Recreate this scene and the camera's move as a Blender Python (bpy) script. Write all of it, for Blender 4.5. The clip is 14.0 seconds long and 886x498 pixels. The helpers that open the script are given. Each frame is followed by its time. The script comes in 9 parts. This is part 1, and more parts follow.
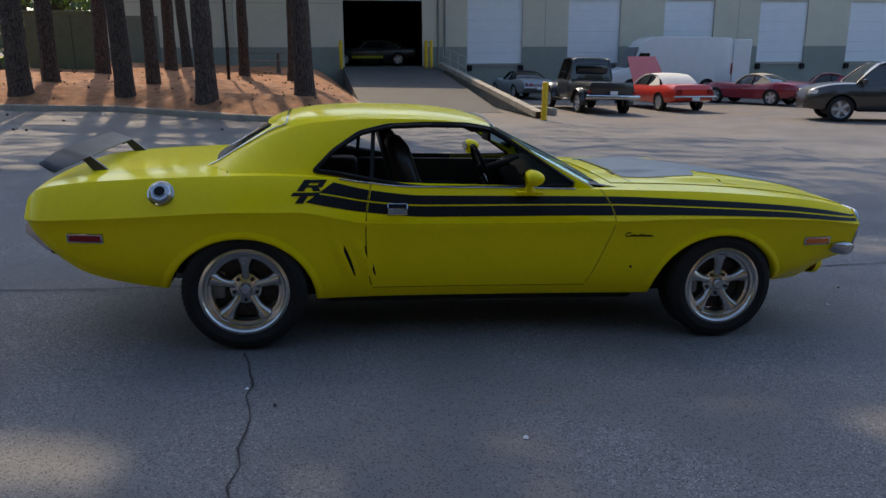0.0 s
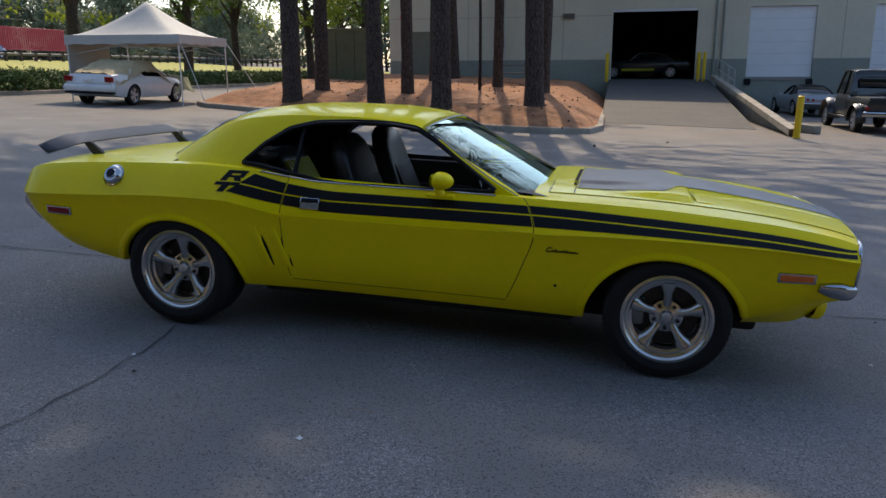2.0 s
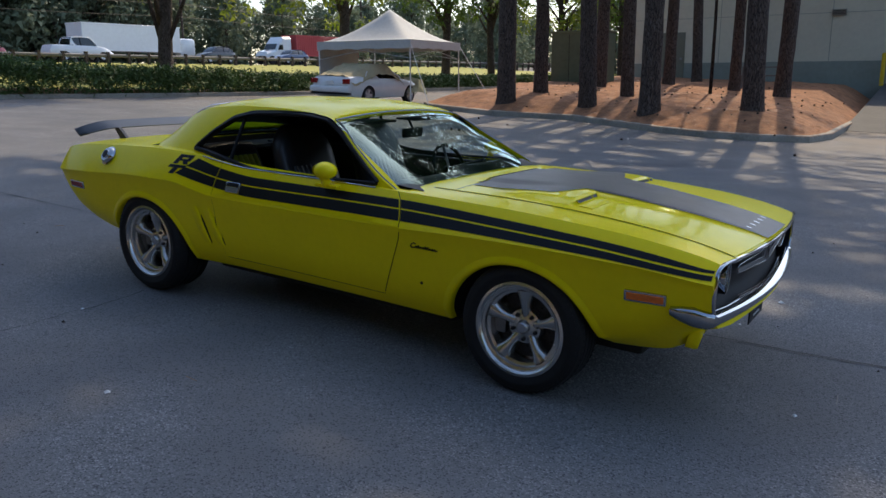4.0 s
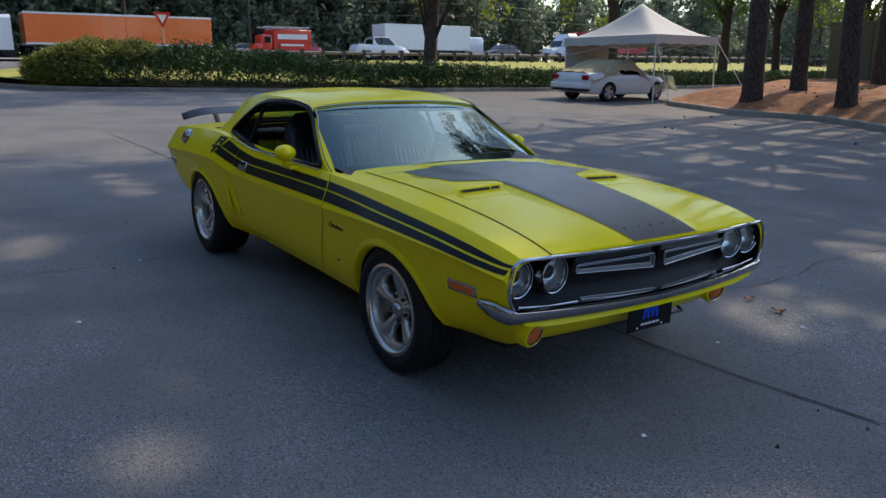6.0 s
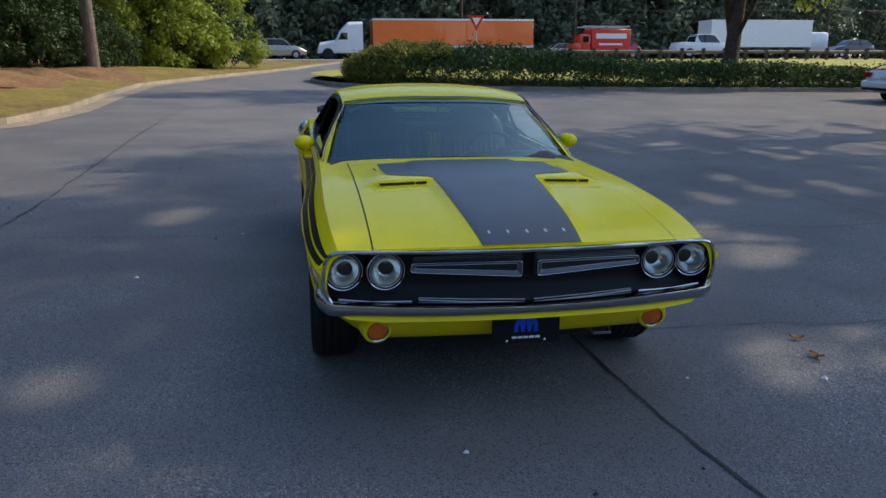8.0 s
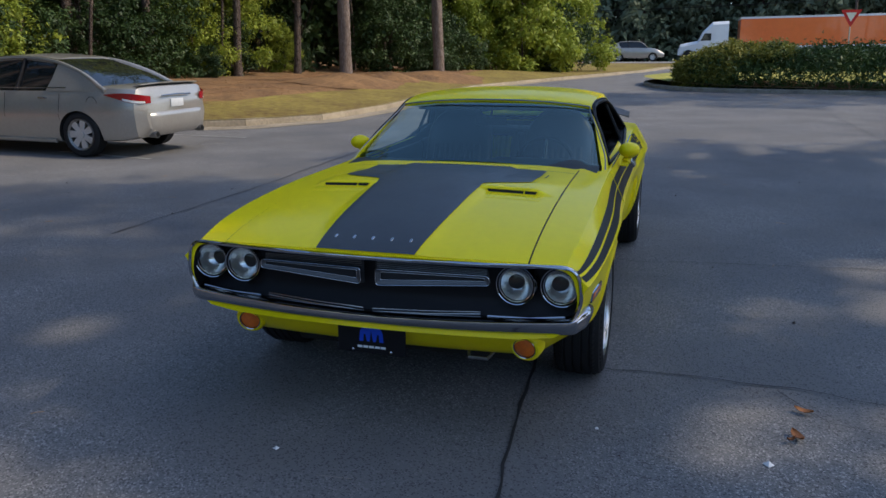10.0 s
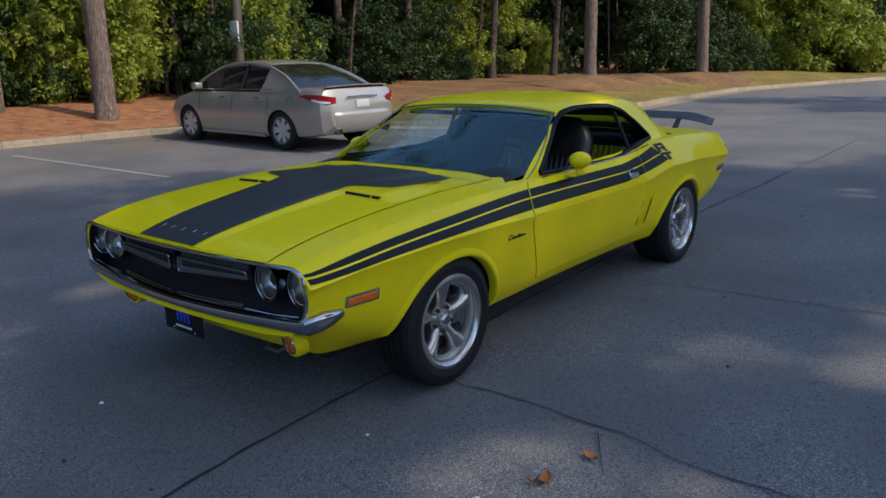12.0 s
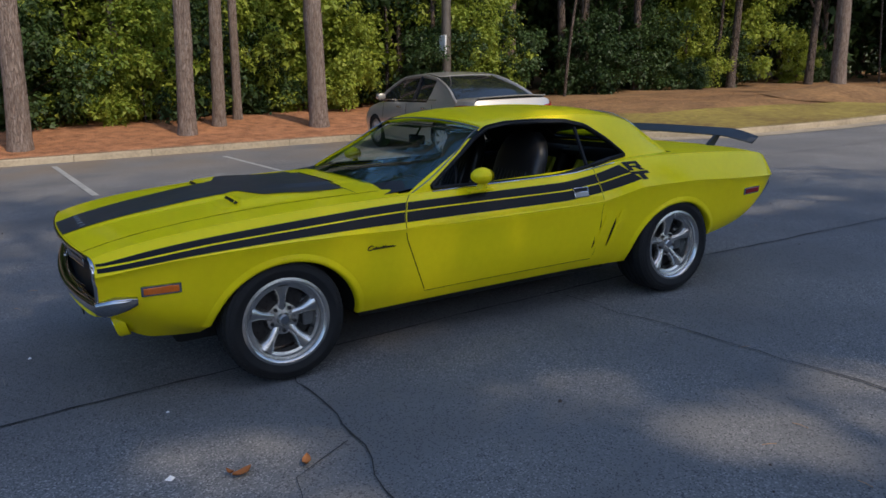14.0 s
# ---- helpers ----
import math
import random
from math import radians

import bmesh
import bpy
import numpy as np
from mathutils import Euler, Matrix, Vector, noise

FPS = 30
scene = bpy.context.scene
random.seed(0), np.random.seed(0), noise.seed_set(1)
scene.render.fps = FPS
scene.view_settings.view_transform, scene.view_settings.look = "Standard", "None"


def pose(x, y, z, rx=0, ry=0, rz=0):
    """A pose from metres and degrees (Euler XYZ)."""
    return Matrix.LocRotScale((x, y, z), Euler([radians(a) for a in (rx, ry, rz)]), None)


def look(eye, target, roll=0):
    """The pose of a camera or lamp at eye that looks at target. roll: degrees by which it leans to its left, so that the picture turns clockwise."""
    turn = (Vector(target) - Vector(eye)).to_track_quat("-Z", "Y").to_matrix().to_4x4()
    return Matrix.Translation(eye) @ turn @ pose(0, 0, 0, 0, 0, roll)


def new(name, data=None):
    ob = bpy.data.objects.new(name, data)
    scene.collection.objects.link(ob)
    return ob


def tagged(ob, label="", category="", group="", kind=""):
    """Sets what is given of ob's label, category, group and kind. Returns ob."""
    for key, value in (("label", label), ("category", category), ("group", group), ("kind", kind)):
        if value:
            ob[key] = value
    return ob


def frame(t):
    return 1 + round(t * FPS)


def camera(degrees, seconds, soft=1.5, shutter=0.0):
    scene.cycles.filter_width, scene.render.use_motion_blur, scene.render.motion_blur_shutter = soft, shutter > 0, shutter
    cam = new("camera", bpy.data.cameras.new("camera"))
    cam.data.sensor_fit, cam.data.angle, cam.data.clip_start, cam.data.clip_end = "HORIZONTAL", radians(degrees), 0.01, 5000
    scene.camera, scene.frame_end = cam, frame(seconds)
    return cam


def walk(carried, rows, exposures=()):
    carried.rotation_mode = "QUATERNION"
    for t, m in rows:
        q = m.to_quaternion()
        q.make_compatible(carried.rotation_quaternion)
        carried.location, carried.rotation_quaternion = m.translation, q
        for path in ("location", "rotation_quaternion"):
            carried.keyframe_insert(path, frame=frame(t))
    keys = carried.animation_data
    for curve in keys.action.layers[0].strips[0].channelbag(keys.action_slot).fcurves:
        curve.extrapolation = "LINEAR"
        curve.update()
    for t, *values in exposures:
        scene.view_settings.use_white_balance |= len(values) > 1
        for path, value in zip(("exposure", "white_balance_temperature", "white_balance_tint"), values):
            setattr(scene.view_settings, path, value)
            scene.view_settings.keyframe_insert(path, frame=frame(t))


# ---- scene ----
cam = camera(60.1, 14.0)
PATH = [
    (0, look((-0.980, -4.934, 1.646), (-0.335, -1.112, 0.655), -0.22)),
    (0.5, look((-0.464, -4.949, 1.630), (-0.200, -1.077, 0.660), -0.24)),
    (1, look((0.079, -4.950, 1.599), (-0.046, -1.066, 0.649), -0.27)),
    (1.5, look((0.600, -4.883, 1.566), (0.099, -1.025, 0.636), -0.27)),
    (2, look((1.114, -4.781, 1.546), (0.256, -0.983, 0.631), -0.25)),
    (2.5, look((1.616, -4.693, 1.534), (0.420, -0.984, 0.632), -0.30)),
    (2.7, look((1.813, -4.636, 1.517), (0.486, -0.972, 0.616), -0.30)),
    (4.8, look((3.708, -3.592, 1.468), (1.123, -0.672, 0.575), -0.22)),
    (5, look((3.876, -3.522, 1.470), (1.185, -0.702, 0.572), -0.17)),
    (5.5, look((4.216, -3.155, 1.450), (1.269, -0.603, 0.557), -0.22)),
    (6, look((4.547, -2.752, 1.430), (1.365, -0.499, 0.537), -0.30)),
    (6.5, look((4.830, -2.349, 1.420), (1.437, -0.425, 0.535), -0.34)),
    (7, look((5.055, -1.888, 1.422), (1.479, -0.328, 0.537), -0.61)),
    (7.5, look((5.224, -1.404, 1.413), (1.502, -0.236, 0.526), -0.45)),
    (8, look((5.331, -0.928, 1.392), (1.502, -0.180, 0.507), -0.40)),
    (8.5, look((5.379, -0.396, 1.375), (1.488, -0.109, 0.492), -0.45)),
    (8.7, look((5.389, -0.181, 1.377), (1.489, -0.082, 0.496), -0.48)),
    (10.8, look((4.845, 1.957, 1.368), (1.328, 0.254, 0.516), -0.23)),
    (11, look((4.756, 2.150, 1.355), (1.307, 0.313, 0.502), -0.20)),
    (11.5, look((4.534, 2.630, 1.374), (1.267, 0.485, 0.524), -0.30)),
    (12, look((4.240, 3.099, 1.383), (1.171, 0.676, 0.542), -0.38)),
    (12.5, look((3.916, 3.563, 1.378), (1.069, 0.879, 0.550), -0.39)),
    (13, look((3.556, 3.959, 1.375), (0.958, 1.028, 0.564), -0.39)),
    (13.5, look((3.127, 4.285, 1.379), (0.805, 1.127, 0.582), -0.45)),
    (14, look((2.699, 4.610, 1.402), (0.675, 1.251, 0.615), -0.42)),
]
# stops, white balance in kelvin and tint: the camera cools its picture as it turns from the sun
EXPOSURE = [(0, 1.09, 6400, 10), (2.7, 1.06, 6300, 10), (4.8, 0.98, 6100, 9), (8.7, 0.83, 5850, 8.5), (14, 0.79, 5800, 9)]
walk(cam, PATH, EXPOSURE)

# ---- light ----
SUN_EL, SUN_AZ = 43.0, 10.0          # degrees; azimuth from +y towards -x
world = bpy.data.worlds.new("sky")
scene.world = world
world.use_nodes = True
wn = world.node_tree.nodes
sky = wn.new("ShaderNodeTexSky")
sky.sky_type, sky.sun_disc = "NISHITA", False
sky.sun_elevation, sky.sun_rotation = radians(SUN_EL), radians(-SUN_AZ)
sky.dust_density, sky.ozone_density = 1.5, 1.2
world.node_tree.links.new(sky.outputs[0], wn["Background"].inputs[0])
wn["Background"].inputs[1].default_value = 0.127
sun = new("sun", bpy.data.lights.new("sun", "SUN"))
sun.data.energy, sun.data.angle, sun.data.color = 2.0, radians(0.55), (1.0, 0.79, 0.54)
sdir = Vector((-math.sin(radians(SUN_AZ)) * math.cos(radians(SUN_EL)), math.cos(radians(SUN_AZ)) * math.cos(radians(SUN_EL)), math.sin(radians(SUN_EL))))
sun.matrix_world = look(sdir * 60, (0, 0, 0))


# ---- small tools ----
def smooth_fn(xs, ys):
    """Monotone cubic through the points."""
    xs, ys = np.array(xs, float), np.array(ys, float)
    h = np.diff(xs)
    d = np.diff(ys) / h
    m = np.zeros(len(xs))
    m[0], m[-1] = d[0], d[-1]
    for i in range(1, len(xs) - 1):
        if d[i - 1] * d[i] > 0:
            w1, w2 = 2 * h[i] + h[i - 1], h[i] + 2 * h[i - 1]
            m[i] = (w1 + w2) / (w1 / d[i - 1] + w2 / d[i])

    def f(x):
        x = min(max(float(x), xs[0]), xs[-1])
        i = min(max(int(np.searchsorted(xs, x)) - 1, 0), len(h) - 1)
        t = (x - xs[i]) / h[i]
        a, b = 1 + 2 * t, t
        return float(ys[i] * a * (1 - t) ** 2 + m[i] * h[i] * t * (1 - t) ** 2 + ys[i + 1] * t * t * (3 - 2 * t) + m[i + 1] * h[i] * t * t * (t - 1))
    return f


def gz(x, y):
    """Height of the paved ground: the lot climbs gently to the road."""
    z = -0.333 - 0.008 * (min(x, 60) - 9) if x > 9 else -0.037 * x if x > -48 else 1.776 + 0.07 * min(-48 - x, 14)
    y = max(min(y, 60), -60)
    return z - 0.012 * y + (0.010 * (y - 1.2) if y > 1.2 else 0.008 * (-1.2 - y) if y < -1.2 else 0)


def mesh_from(name, verts, faces, smooth=True, sharp=None):
    me = bpy.data.meshes.new(name)
    me.from_pydata([tuple(v) for v in verts], [], [tuple(f) for f in faces])
    me.validate()
    bm = bmesh.new()
    bm.from_mesh(me)
    bmesh.ops.recalc_face_normals(bm, faces=bm.faces)
    bm.to_mesh(me)
    bm.free()
    if smooth:
        me.shade_smooth()
        if sharp:
            me.set_sharp_from_angle(angle=radians(sharp))
    return me


def obj(name, me, material=None, parent=None, label=""):
    ob = new(name, me)
    if material is not None and not me.materials:
        me.materials.append(material)
    if parent is not None:
        ob.parent = parent
    return tagged(ob, label) if label else ob


def part(name, bm, material, parent, label=""):
    me = bpy.data.meshes.new(name)
    bm.to_mesh(me)
    bm.free()
    return obj(name, me, material, parent, label)


def thing(name, m, label, category, group="", kind=""):
    ob = new(name)
    ob.empty_display_size = 0.1
    ob.matrix_world = m
    return tagged(ob, label, category, group, kind)


def box_me(name, x0, x1, y0, y1, z0, z1, bevel=0.0, seg=1, smooth=False):
    bm = bmesh.new()
    bmesh.ops.create_cube(bm, size=1.0, matrix=Matrix.LocRotScale(((x0 + x1) / 2, (y0 + y1) / 2, (z0 + z1) / 2), None, (abs(x1 - x0), abs(y1 - y0), abs(z1 - z0))))
    if bevel:
        bmesh.ops.bevel(bm, geom=bm.edges[:], offset=bevel, segments=seg, affect="EDGES", profile=0.5)
    me = bpy.data.meshes.new(name)
    bm.to_mesh(me)
    bm.free()
    if smooth:
        me.shade_smooth()
        me.set_sharp_from_angle(angle=radians(40))
    return me


def box(name, x0, x1, y0, y1, z0, z1, material, parent=None, bevel=0.0, label="", seg=1):
    return obj(name, box_me(name, x0, x1, y0, y1, z0, z1, bevel, seg, bevel > 0), material, parent, label)


def lathe(name, profile, n=48, axis="y", sharp=35):
    """Turns a profile of (radius, height) round an axis."""
    vs, fs = [], []
    for i in range(n):
        a = 2 * math.pi * i / n
        for r, h in profile:
            c, s = r * math.cos(a), r * math.sin(a)
            vs.append((c, h, s) if axis == "y" else (c, s, h))
    k = len(profile)
    for i in range(n):
        j = (i + 1) % n
        for p in range(k - 1):
            fs.append((i * k + p, j * k + p, j * k + p + 1, i * k + p + 1))
    return mesh_from(name, vs, fs, True, sharp)


def tube(name, pts, r, n=6, closed=False, flat=1.0):
    """A round bar along points."""
    pts = [Vector(p) for p in pts]
    vs, fs = [], []
    m = len(pts)
    for i, p in enumerate(pts):
        a = pts[(i - 1) % m] if closed or i else p
        b = pts[(i + 1) % m] if closed or i < m - 1 else p
        d = (b - a).normalized()
        u = d.cross(Vector((0.13, 0.21, 0.97)))
        if u.length < 0.05:
            u = d.cross(Vector((1, 0, 0)))
        u.normalize()
        v = d.cross(u)
        rr = r[i] if isinstance(r, (list, tuple)) else r
        for j in range(n):
            t = 2 * math.pi * j / n
            vs.append(p + rr * (math.cos(t) * u + flat * math.sin(t) * v))
    for i in range(m if closed else m - 1):
        k = (i + 1) % m
        for j in range(n):
            l = (j + 1) % n
            fs.append((i * n + j, i * n + l, k * n + l, k * n + j))
    if not closed:
        fs.append(tuple(range(n))[::-1])
        fs.append(tuple((m - 1) * n + j for j in range(n)))
    return mesh_from(name, vs, fs, True, 60)


def grid_me(name, rows, close=False, sharp=40):
    """A sheet from rows of points, all of one length."""
    k = len(rows[0])
    vs = [p for r in rows for p in r]
    fs = []
    for i in range(len(rows) - 1):
        for j in range(k if close else k - 1):
            l = (j + 1) % k
            fs.append((i * k + j, i * k + l, (i + 1) * k + l, (i + 1) * k + j))
    return mesh_from(name, vs, fs, True, sharp)


def slab_me(name, rows, thick, sharp=40, offset=None):
    """A sheet with thickness: the back is the front moved by thick along offset."""
    o = Vector(offset) if offset else Vector((0, 0, -1))
    k, n = len(rows[0]), len(rows)
    vs = [Vector(p) for r in rows for p in r]
    vs += [v + o * thick for v in vs]
    q = n * k
    fs = []
    for i in range(n - 1):
        for j in range(k - 1):
            a, b, c, d = i * k + j, i * k + j + 1, (i + 1) * k + j + 1, (i + 1) * k + j
            fs += [(a, b, c, d), (q + d, q + c, q + b, q + a)]
    rim = [j for j in range(k)] + [i * k + k - 1 for i in range(1, n)] + [(n - 1) * k + j for j in range(k - 2, -1, -1)] + [i * k for i in range(n - 2, 0, -1)]
    for a, b in zip(rim, rim[1:] + rim[:1]):
        fs.append((a, q + a, q + b, b))
    return mesh_from(name, vs, fs, True, sharp)


def room_in(me):
    """Volume of a closed mesh, or nothing where it is not closed."""
    bm = bmesh.new()
    bm.from_mesh(me)
    v = bm.calc_volume(signed=True) if all(e.is_manifold for e in bm.edges) else None
    bm.free()
    return v


def cut_once(me, cutter):
    a, b = new("carved", me), new("cutter", cutter)
    mod = a.modifiers.new("cut", "BOOLEAN")
    mod.operation, mod.solver, mod.object = "DIFFERENCE", "EXACT", b
    mod.material_mode = "TRANSFER"
    dg = bpy.context.evaluated_depsgraph_get()
    dg.update()
    out = bpy.data.meshes.new_from_object(a.evaluated_get(dg), depsgraph=dg)
    bpy.data.objects.remove(a)
    bpy.data.objects.remove(b)
    return out


def carve(me, cutters):
    """The mesh less the cutters, one after another, each cut checked by its volume."""
    for c in cutters:
        before, gone = room_in(me), room_in(c)
        for _ in range(8):
            out = cut_once(me, c)
            after = room_in(out)
            if before is None or gone is None or (after is not None and before - abs(gone) - 1e-4 < after < before):
                break
        me = out
    return me


# ---- materials ----
def mat(name, color, rough=0.5, metal=0.0, vary=0.0, scale=8.0, bump=0.0, bump_scale=40.0, coat=0.0, spec=0.5, tint=None, rough_vary=0.0, trans=0.0, ior=1.45, rand=0.0, detail=4.0, aniso=None, sub=None):
    """A surface with a base colour, two scales of variation and fine relief."""
    m = bpy.data.materials.new(name)
    m.use_nodes = True
    nt = m.node_tree
    nd, lk = nt.nodes, nt.links
    p = nd["Principled BSDF"]
    p.inputs["Base Color"].default_value = (*color, 1)
    p.inputs["Roughness"].default_value, p.inputs["Metallic"].default_value = rough, metal
    p.inputs["Coat Weight"].default_value, p.inputs["Coat Roughness"].default_value = coat, 0.03
    p.inputs["Specular IOR Level"].default_value = spec
    p.inputs["Transmission Weight"].default_value, p.inputs["IOR"].default_value = trans, ior
    if vary or bump or rough_vary or rand:
        tc = nd.new("ShaderNodeTexCoord")
        stretch = nd.new("ShaderNodeMapping")
        if aniso:
            stretch.inputs["Scale"].default_value = aniso
        lk.new(tc.outputs["Object"], stretch.inputs[0])
        src = stretch.outputs[0]
    if vary or rand:
        n1, n2 = nd.new("ShaderNodeTexNoise"), nd.new("ShaderNodeTexNoise")
        n1.inputs["Scale"].default_value, n1.inputs["Detail"].default_value = scale, detail
        n2.inputs["Scale"].default_value, n2.inputs["Detail"].default_value = scale * 9, detail
        lk.new(src, n1.inputs[0]), lk.new(src, n2.inputs[0])
        add = nd.new("ShaderNodeMath")
        add.operation = "ADD"
        lk.new(n1.outputs[0], add.inputs[0]), lk.new(n2.outputs[0], add.inputs[1])
        rampn = nd.new("ShaderNodeMapRange")
        rampn.inputs[1].default_value, rampn.inputs[2].default_value = 0.65, 1.35
        lk.new(add.outputs[0], rampn.inputs[0])
        fac = rampn.outputs[0]
        if rand:
            info = nd.new("ShaderNodeObjectInfo")
            ad2 = nd.new("ShaderNodeMath")
            ad2.operation = "MULTIPLY_ADD"
            lk.new(info.outputs["Random"], ad2.inputs[0])
            ad2.inputs[1].default_value = rand
            lk.new(fac, ad2.inputs[2])
            fac = ad2.outputs[0]
        mix = nd.new("ShaderNodeMix")
        mix.data_type = "RGBA"
        other = tint or color
        v = vary or 0.2
        mix.inputs[6].default_value = (*[c * (1 - v) for c in color], 1)
        mix.inputs[7].default_value = (*[min(1, c * (1 + v)) for c in other], 1)
        lk.new(fac, mix.inputs[0])
        lk.new(mix.outputs[2], p.inputs["Base Color"])
    if rough_vary:
        n3 = nd.new("ShaderNodeTexNoise")
        n3.inputs["Scale"].default_value, n3.inputs["Detail"].default_value = scale * 2, 5
        lk.new(src, n3.inputs[0])
        mr = nd.new("ShaderNodeMapRange")
        mr.inputs[3].default_value, mr.inputs[4].default_value = max(0, rough - rough_vary), min(1, rough + rough_vary)
        lk.new(n3.outputs[0], mr.inputs[0])
        lk.new(mr.outputs[0], p.inputs["Roughness"])
    if bump:
        n4 = nd.new("ShaderNodeTexNoise")
        n4.inputs["Scale"].default_value, n4.inputs["Detail"].default_value = bump_scale, 6
        lk.new(src, n4.inputs[0])
        b = nd.new("ShaderNodeBump")
        b.inputs["Strength"].default_value, b.inputs["Distance"].default_value = min(1, bump * 20), bump
        lk.new(n4.outputs[0], b.inputs["Height"])
        lk.new(b.outputs[0], p.inputs["Normal"])
    return m


def leaf_mat(name, a, b, back=0.35):
    """Leaves: two greens by piece, some light through them."""
    m = bpy.data.materials.new(name)
    m.use_nodes = True
    nd, lk = m.node_tree.nodes, m.node_tree.links
    p = nd["Principled BSDF"]
    geo, mix = nd.new("ShaderNodeNewGeometry"), nd.new("ShaderNodeMix")
    mix.data_type = "RGBA"
    info = nd.new("ShaderNodeObjectInfo")
    av = nd.new("ShaderNodeMath")
    av.operation = "MULTIPLY_ADD"
    av.inputs[1].default_value = 0.45
    sc = nd.new("ShaderNodeMath")
    sc.operation = "MULTIPLY"
    sc.inputs[1].default_value = 0.6
    lk.new(geo.outputs["Random Per Island"], sc.inputs[0])
    lk.new(info.outputs["Random"], av.inputs[0]), lk.new(sc.outputs[0], av.inputs[2])
    mix.inputs[6].default_value, mix.inputs[7].default_value = (*a, 1), (*b, 1)
    lk.new(av.outputs[0], mix.inputs[0])
    lk.new(mix.outputs[2], p.inputs["Base Color"])
    p.inputs["Roughness"].default_value = 0.55
    p.inputs["Specular IOR Level"].default_value = 0.3
    tr, ms, out = nd.new("ShaderNodeBsdfTranslucent"), nd.new("ShaderNodeMixShader"), nd["Material Output"]
    lk.new(mix.outputs[2], tr.inputs[0])
    ms.inputs[0].default_value = back
    lk.new(p.outputs[0], ms.inputs[1]), lk.new(tr.outputs[0], ms.inputs[2])
    lk.new(ms.outputs[0], out.inputs[0])
    return m


def asphalt_mat():
    """Weathered blacktop: fine stones, pale worn patches, darker sealed streaks."""
    m = mat("asphalt", (0.068, 0.072, 0.082), 0.72, spec=0.16, vary=0.0)
    nd, lk = m.node_tree.nodes, m.node_tree.links
    p = nd["Principled BSDF"]
    tc = nd.new("ShaderNodeTexCoord")

    def noise_at(s, det, rng):
        n = nd.new("ShaderNodeTexNoise")
        n.inputs["Scale"].default_value, n.inputs["Detail"].default_value = s, det
        lk.new(tc.outputs["Object"], n.inputs[0])
        r = nd.new("ShaderNodeMapRange")
        r.inputs[1].default_value, r.inputs[2].default_value = rng
        lk.new(n.outputs[0], r.inputs[0])
        return r.outputs[0]
    vor = nd.new("ShaderNodeTexVoronoi")
    vor.inputs["Scale"].default_value = 150
    lk.new(tc.outputs["Object"], vor.inputs[0])
    stones = nd.new("ShaderNodeMapRange")
    stones.inputs[1].default_value, stones.inputs[2].default_value = 0.0, 1.0
    sep = nd.new("ShaderNodeSeparateColor")
    lk.new(vor.outputs["Color"], sep.inputs[0])
    lk.new(sep.outputs[0], stones.inputs[0])
    big, mid = noise_at(0.35, 4, (0.35, 0.68)), noise_at(2.5, 6, (0.3, 0.7))

    def blend(fac, a, b, amount=1.0):
        x = nd.new("ShaderNodeMix")
        x.data_type = "RGBA"
        for sock, val in ((6, a), (7, b)):
            if isinstance(val, tuple):
                x.inputs[sock].default_value = (*val, 1)
            else:
                lk.new(val, x.inputs[sock])
        f = nd.new("ShaderNodeMath")
        f.operation = "MULTIPLY"
        f.inputs[1].default_value = amount
        lk.new(fac, f.inputs[0])
        lk.new(f.outputs[0], x.inputs[0])
        return x.outputs[2]
    c = blend(big, (0.124, 0.127, 0.136), (0.178, 0.174, 0.170))
    c = blend(mid, c, (0.148, 0.139, 0.130), 0.4)
    pow3 = nd.new("ShaderNodeMath")
    pow3.operation = "POWER"
    pow3.inputs[1].default_value = 5
    lk.new(stones.outputs[0], pow3.inputs[0])
    patch = nd.new("ShaderNodeMath")
    patch.operation = "MULTIPLY"
    lk.new(pow3.outputs[0], patch.inputs[0]), lk.new(noise_at(0.9, 5, (0.38, 0.62)), patch.inputs[1])
    c = blend(patch.outputs[0], c, (0.40, 0.39, 0.38), 0.9)
    dark = nd.new("ShaderNodeMath")
    dark.operation = "LESS_THAN"
    dark.inputs[1].default_value = 0.14
    lk.new(sep.outputs[1], dark.inputs[0])
    c = blend(dark.outputs[0], c, (0.030, 0.032, 0.036), 0.6)
    # tan dust and straw crumbs gathered by the verge and towards the docks
    xyz = nd.new("ShaderNodeSeparateXYZ")
    lk.new(tc.outputs["Object"], xyz.inputs[0])
    for a, b, amount in ((-8.0, -12.2, 0.95), (10.0, 19.0, 0.6)):
        near = nd.new("ShaderNodeMapRange")
        near.inputs[1].default_value, near.inputs[2].default_value = a, b
        lk.new(xyz.outputs[1], near.inputs[0])
        dust = nd.new("ShaderNodeMath")
        dust.operation = "MULTIPLY"
        lk.new(near.outputs[0], dust.inputs[0]), lk.new(noise_at(0.7, 6, (0.32, 0.58)), dust.inputs[1])
        c = blend(dust.outputs[0], c, (0.185, 0.145, 0.105), amount)
    lk.new(c, p.inputs["Base Color"])
    bp = nd.new("ShaderNodeBump")
    bp.inputs["Strength"].default_value, bp.inputs["Distance"].default_value = 0.6, 0.004
    lk.new(vor.outputs["Distance"], bp.inputs["Height"])
    lk.new(bp.outputs[0], p.inputs["Normal"])
    return m


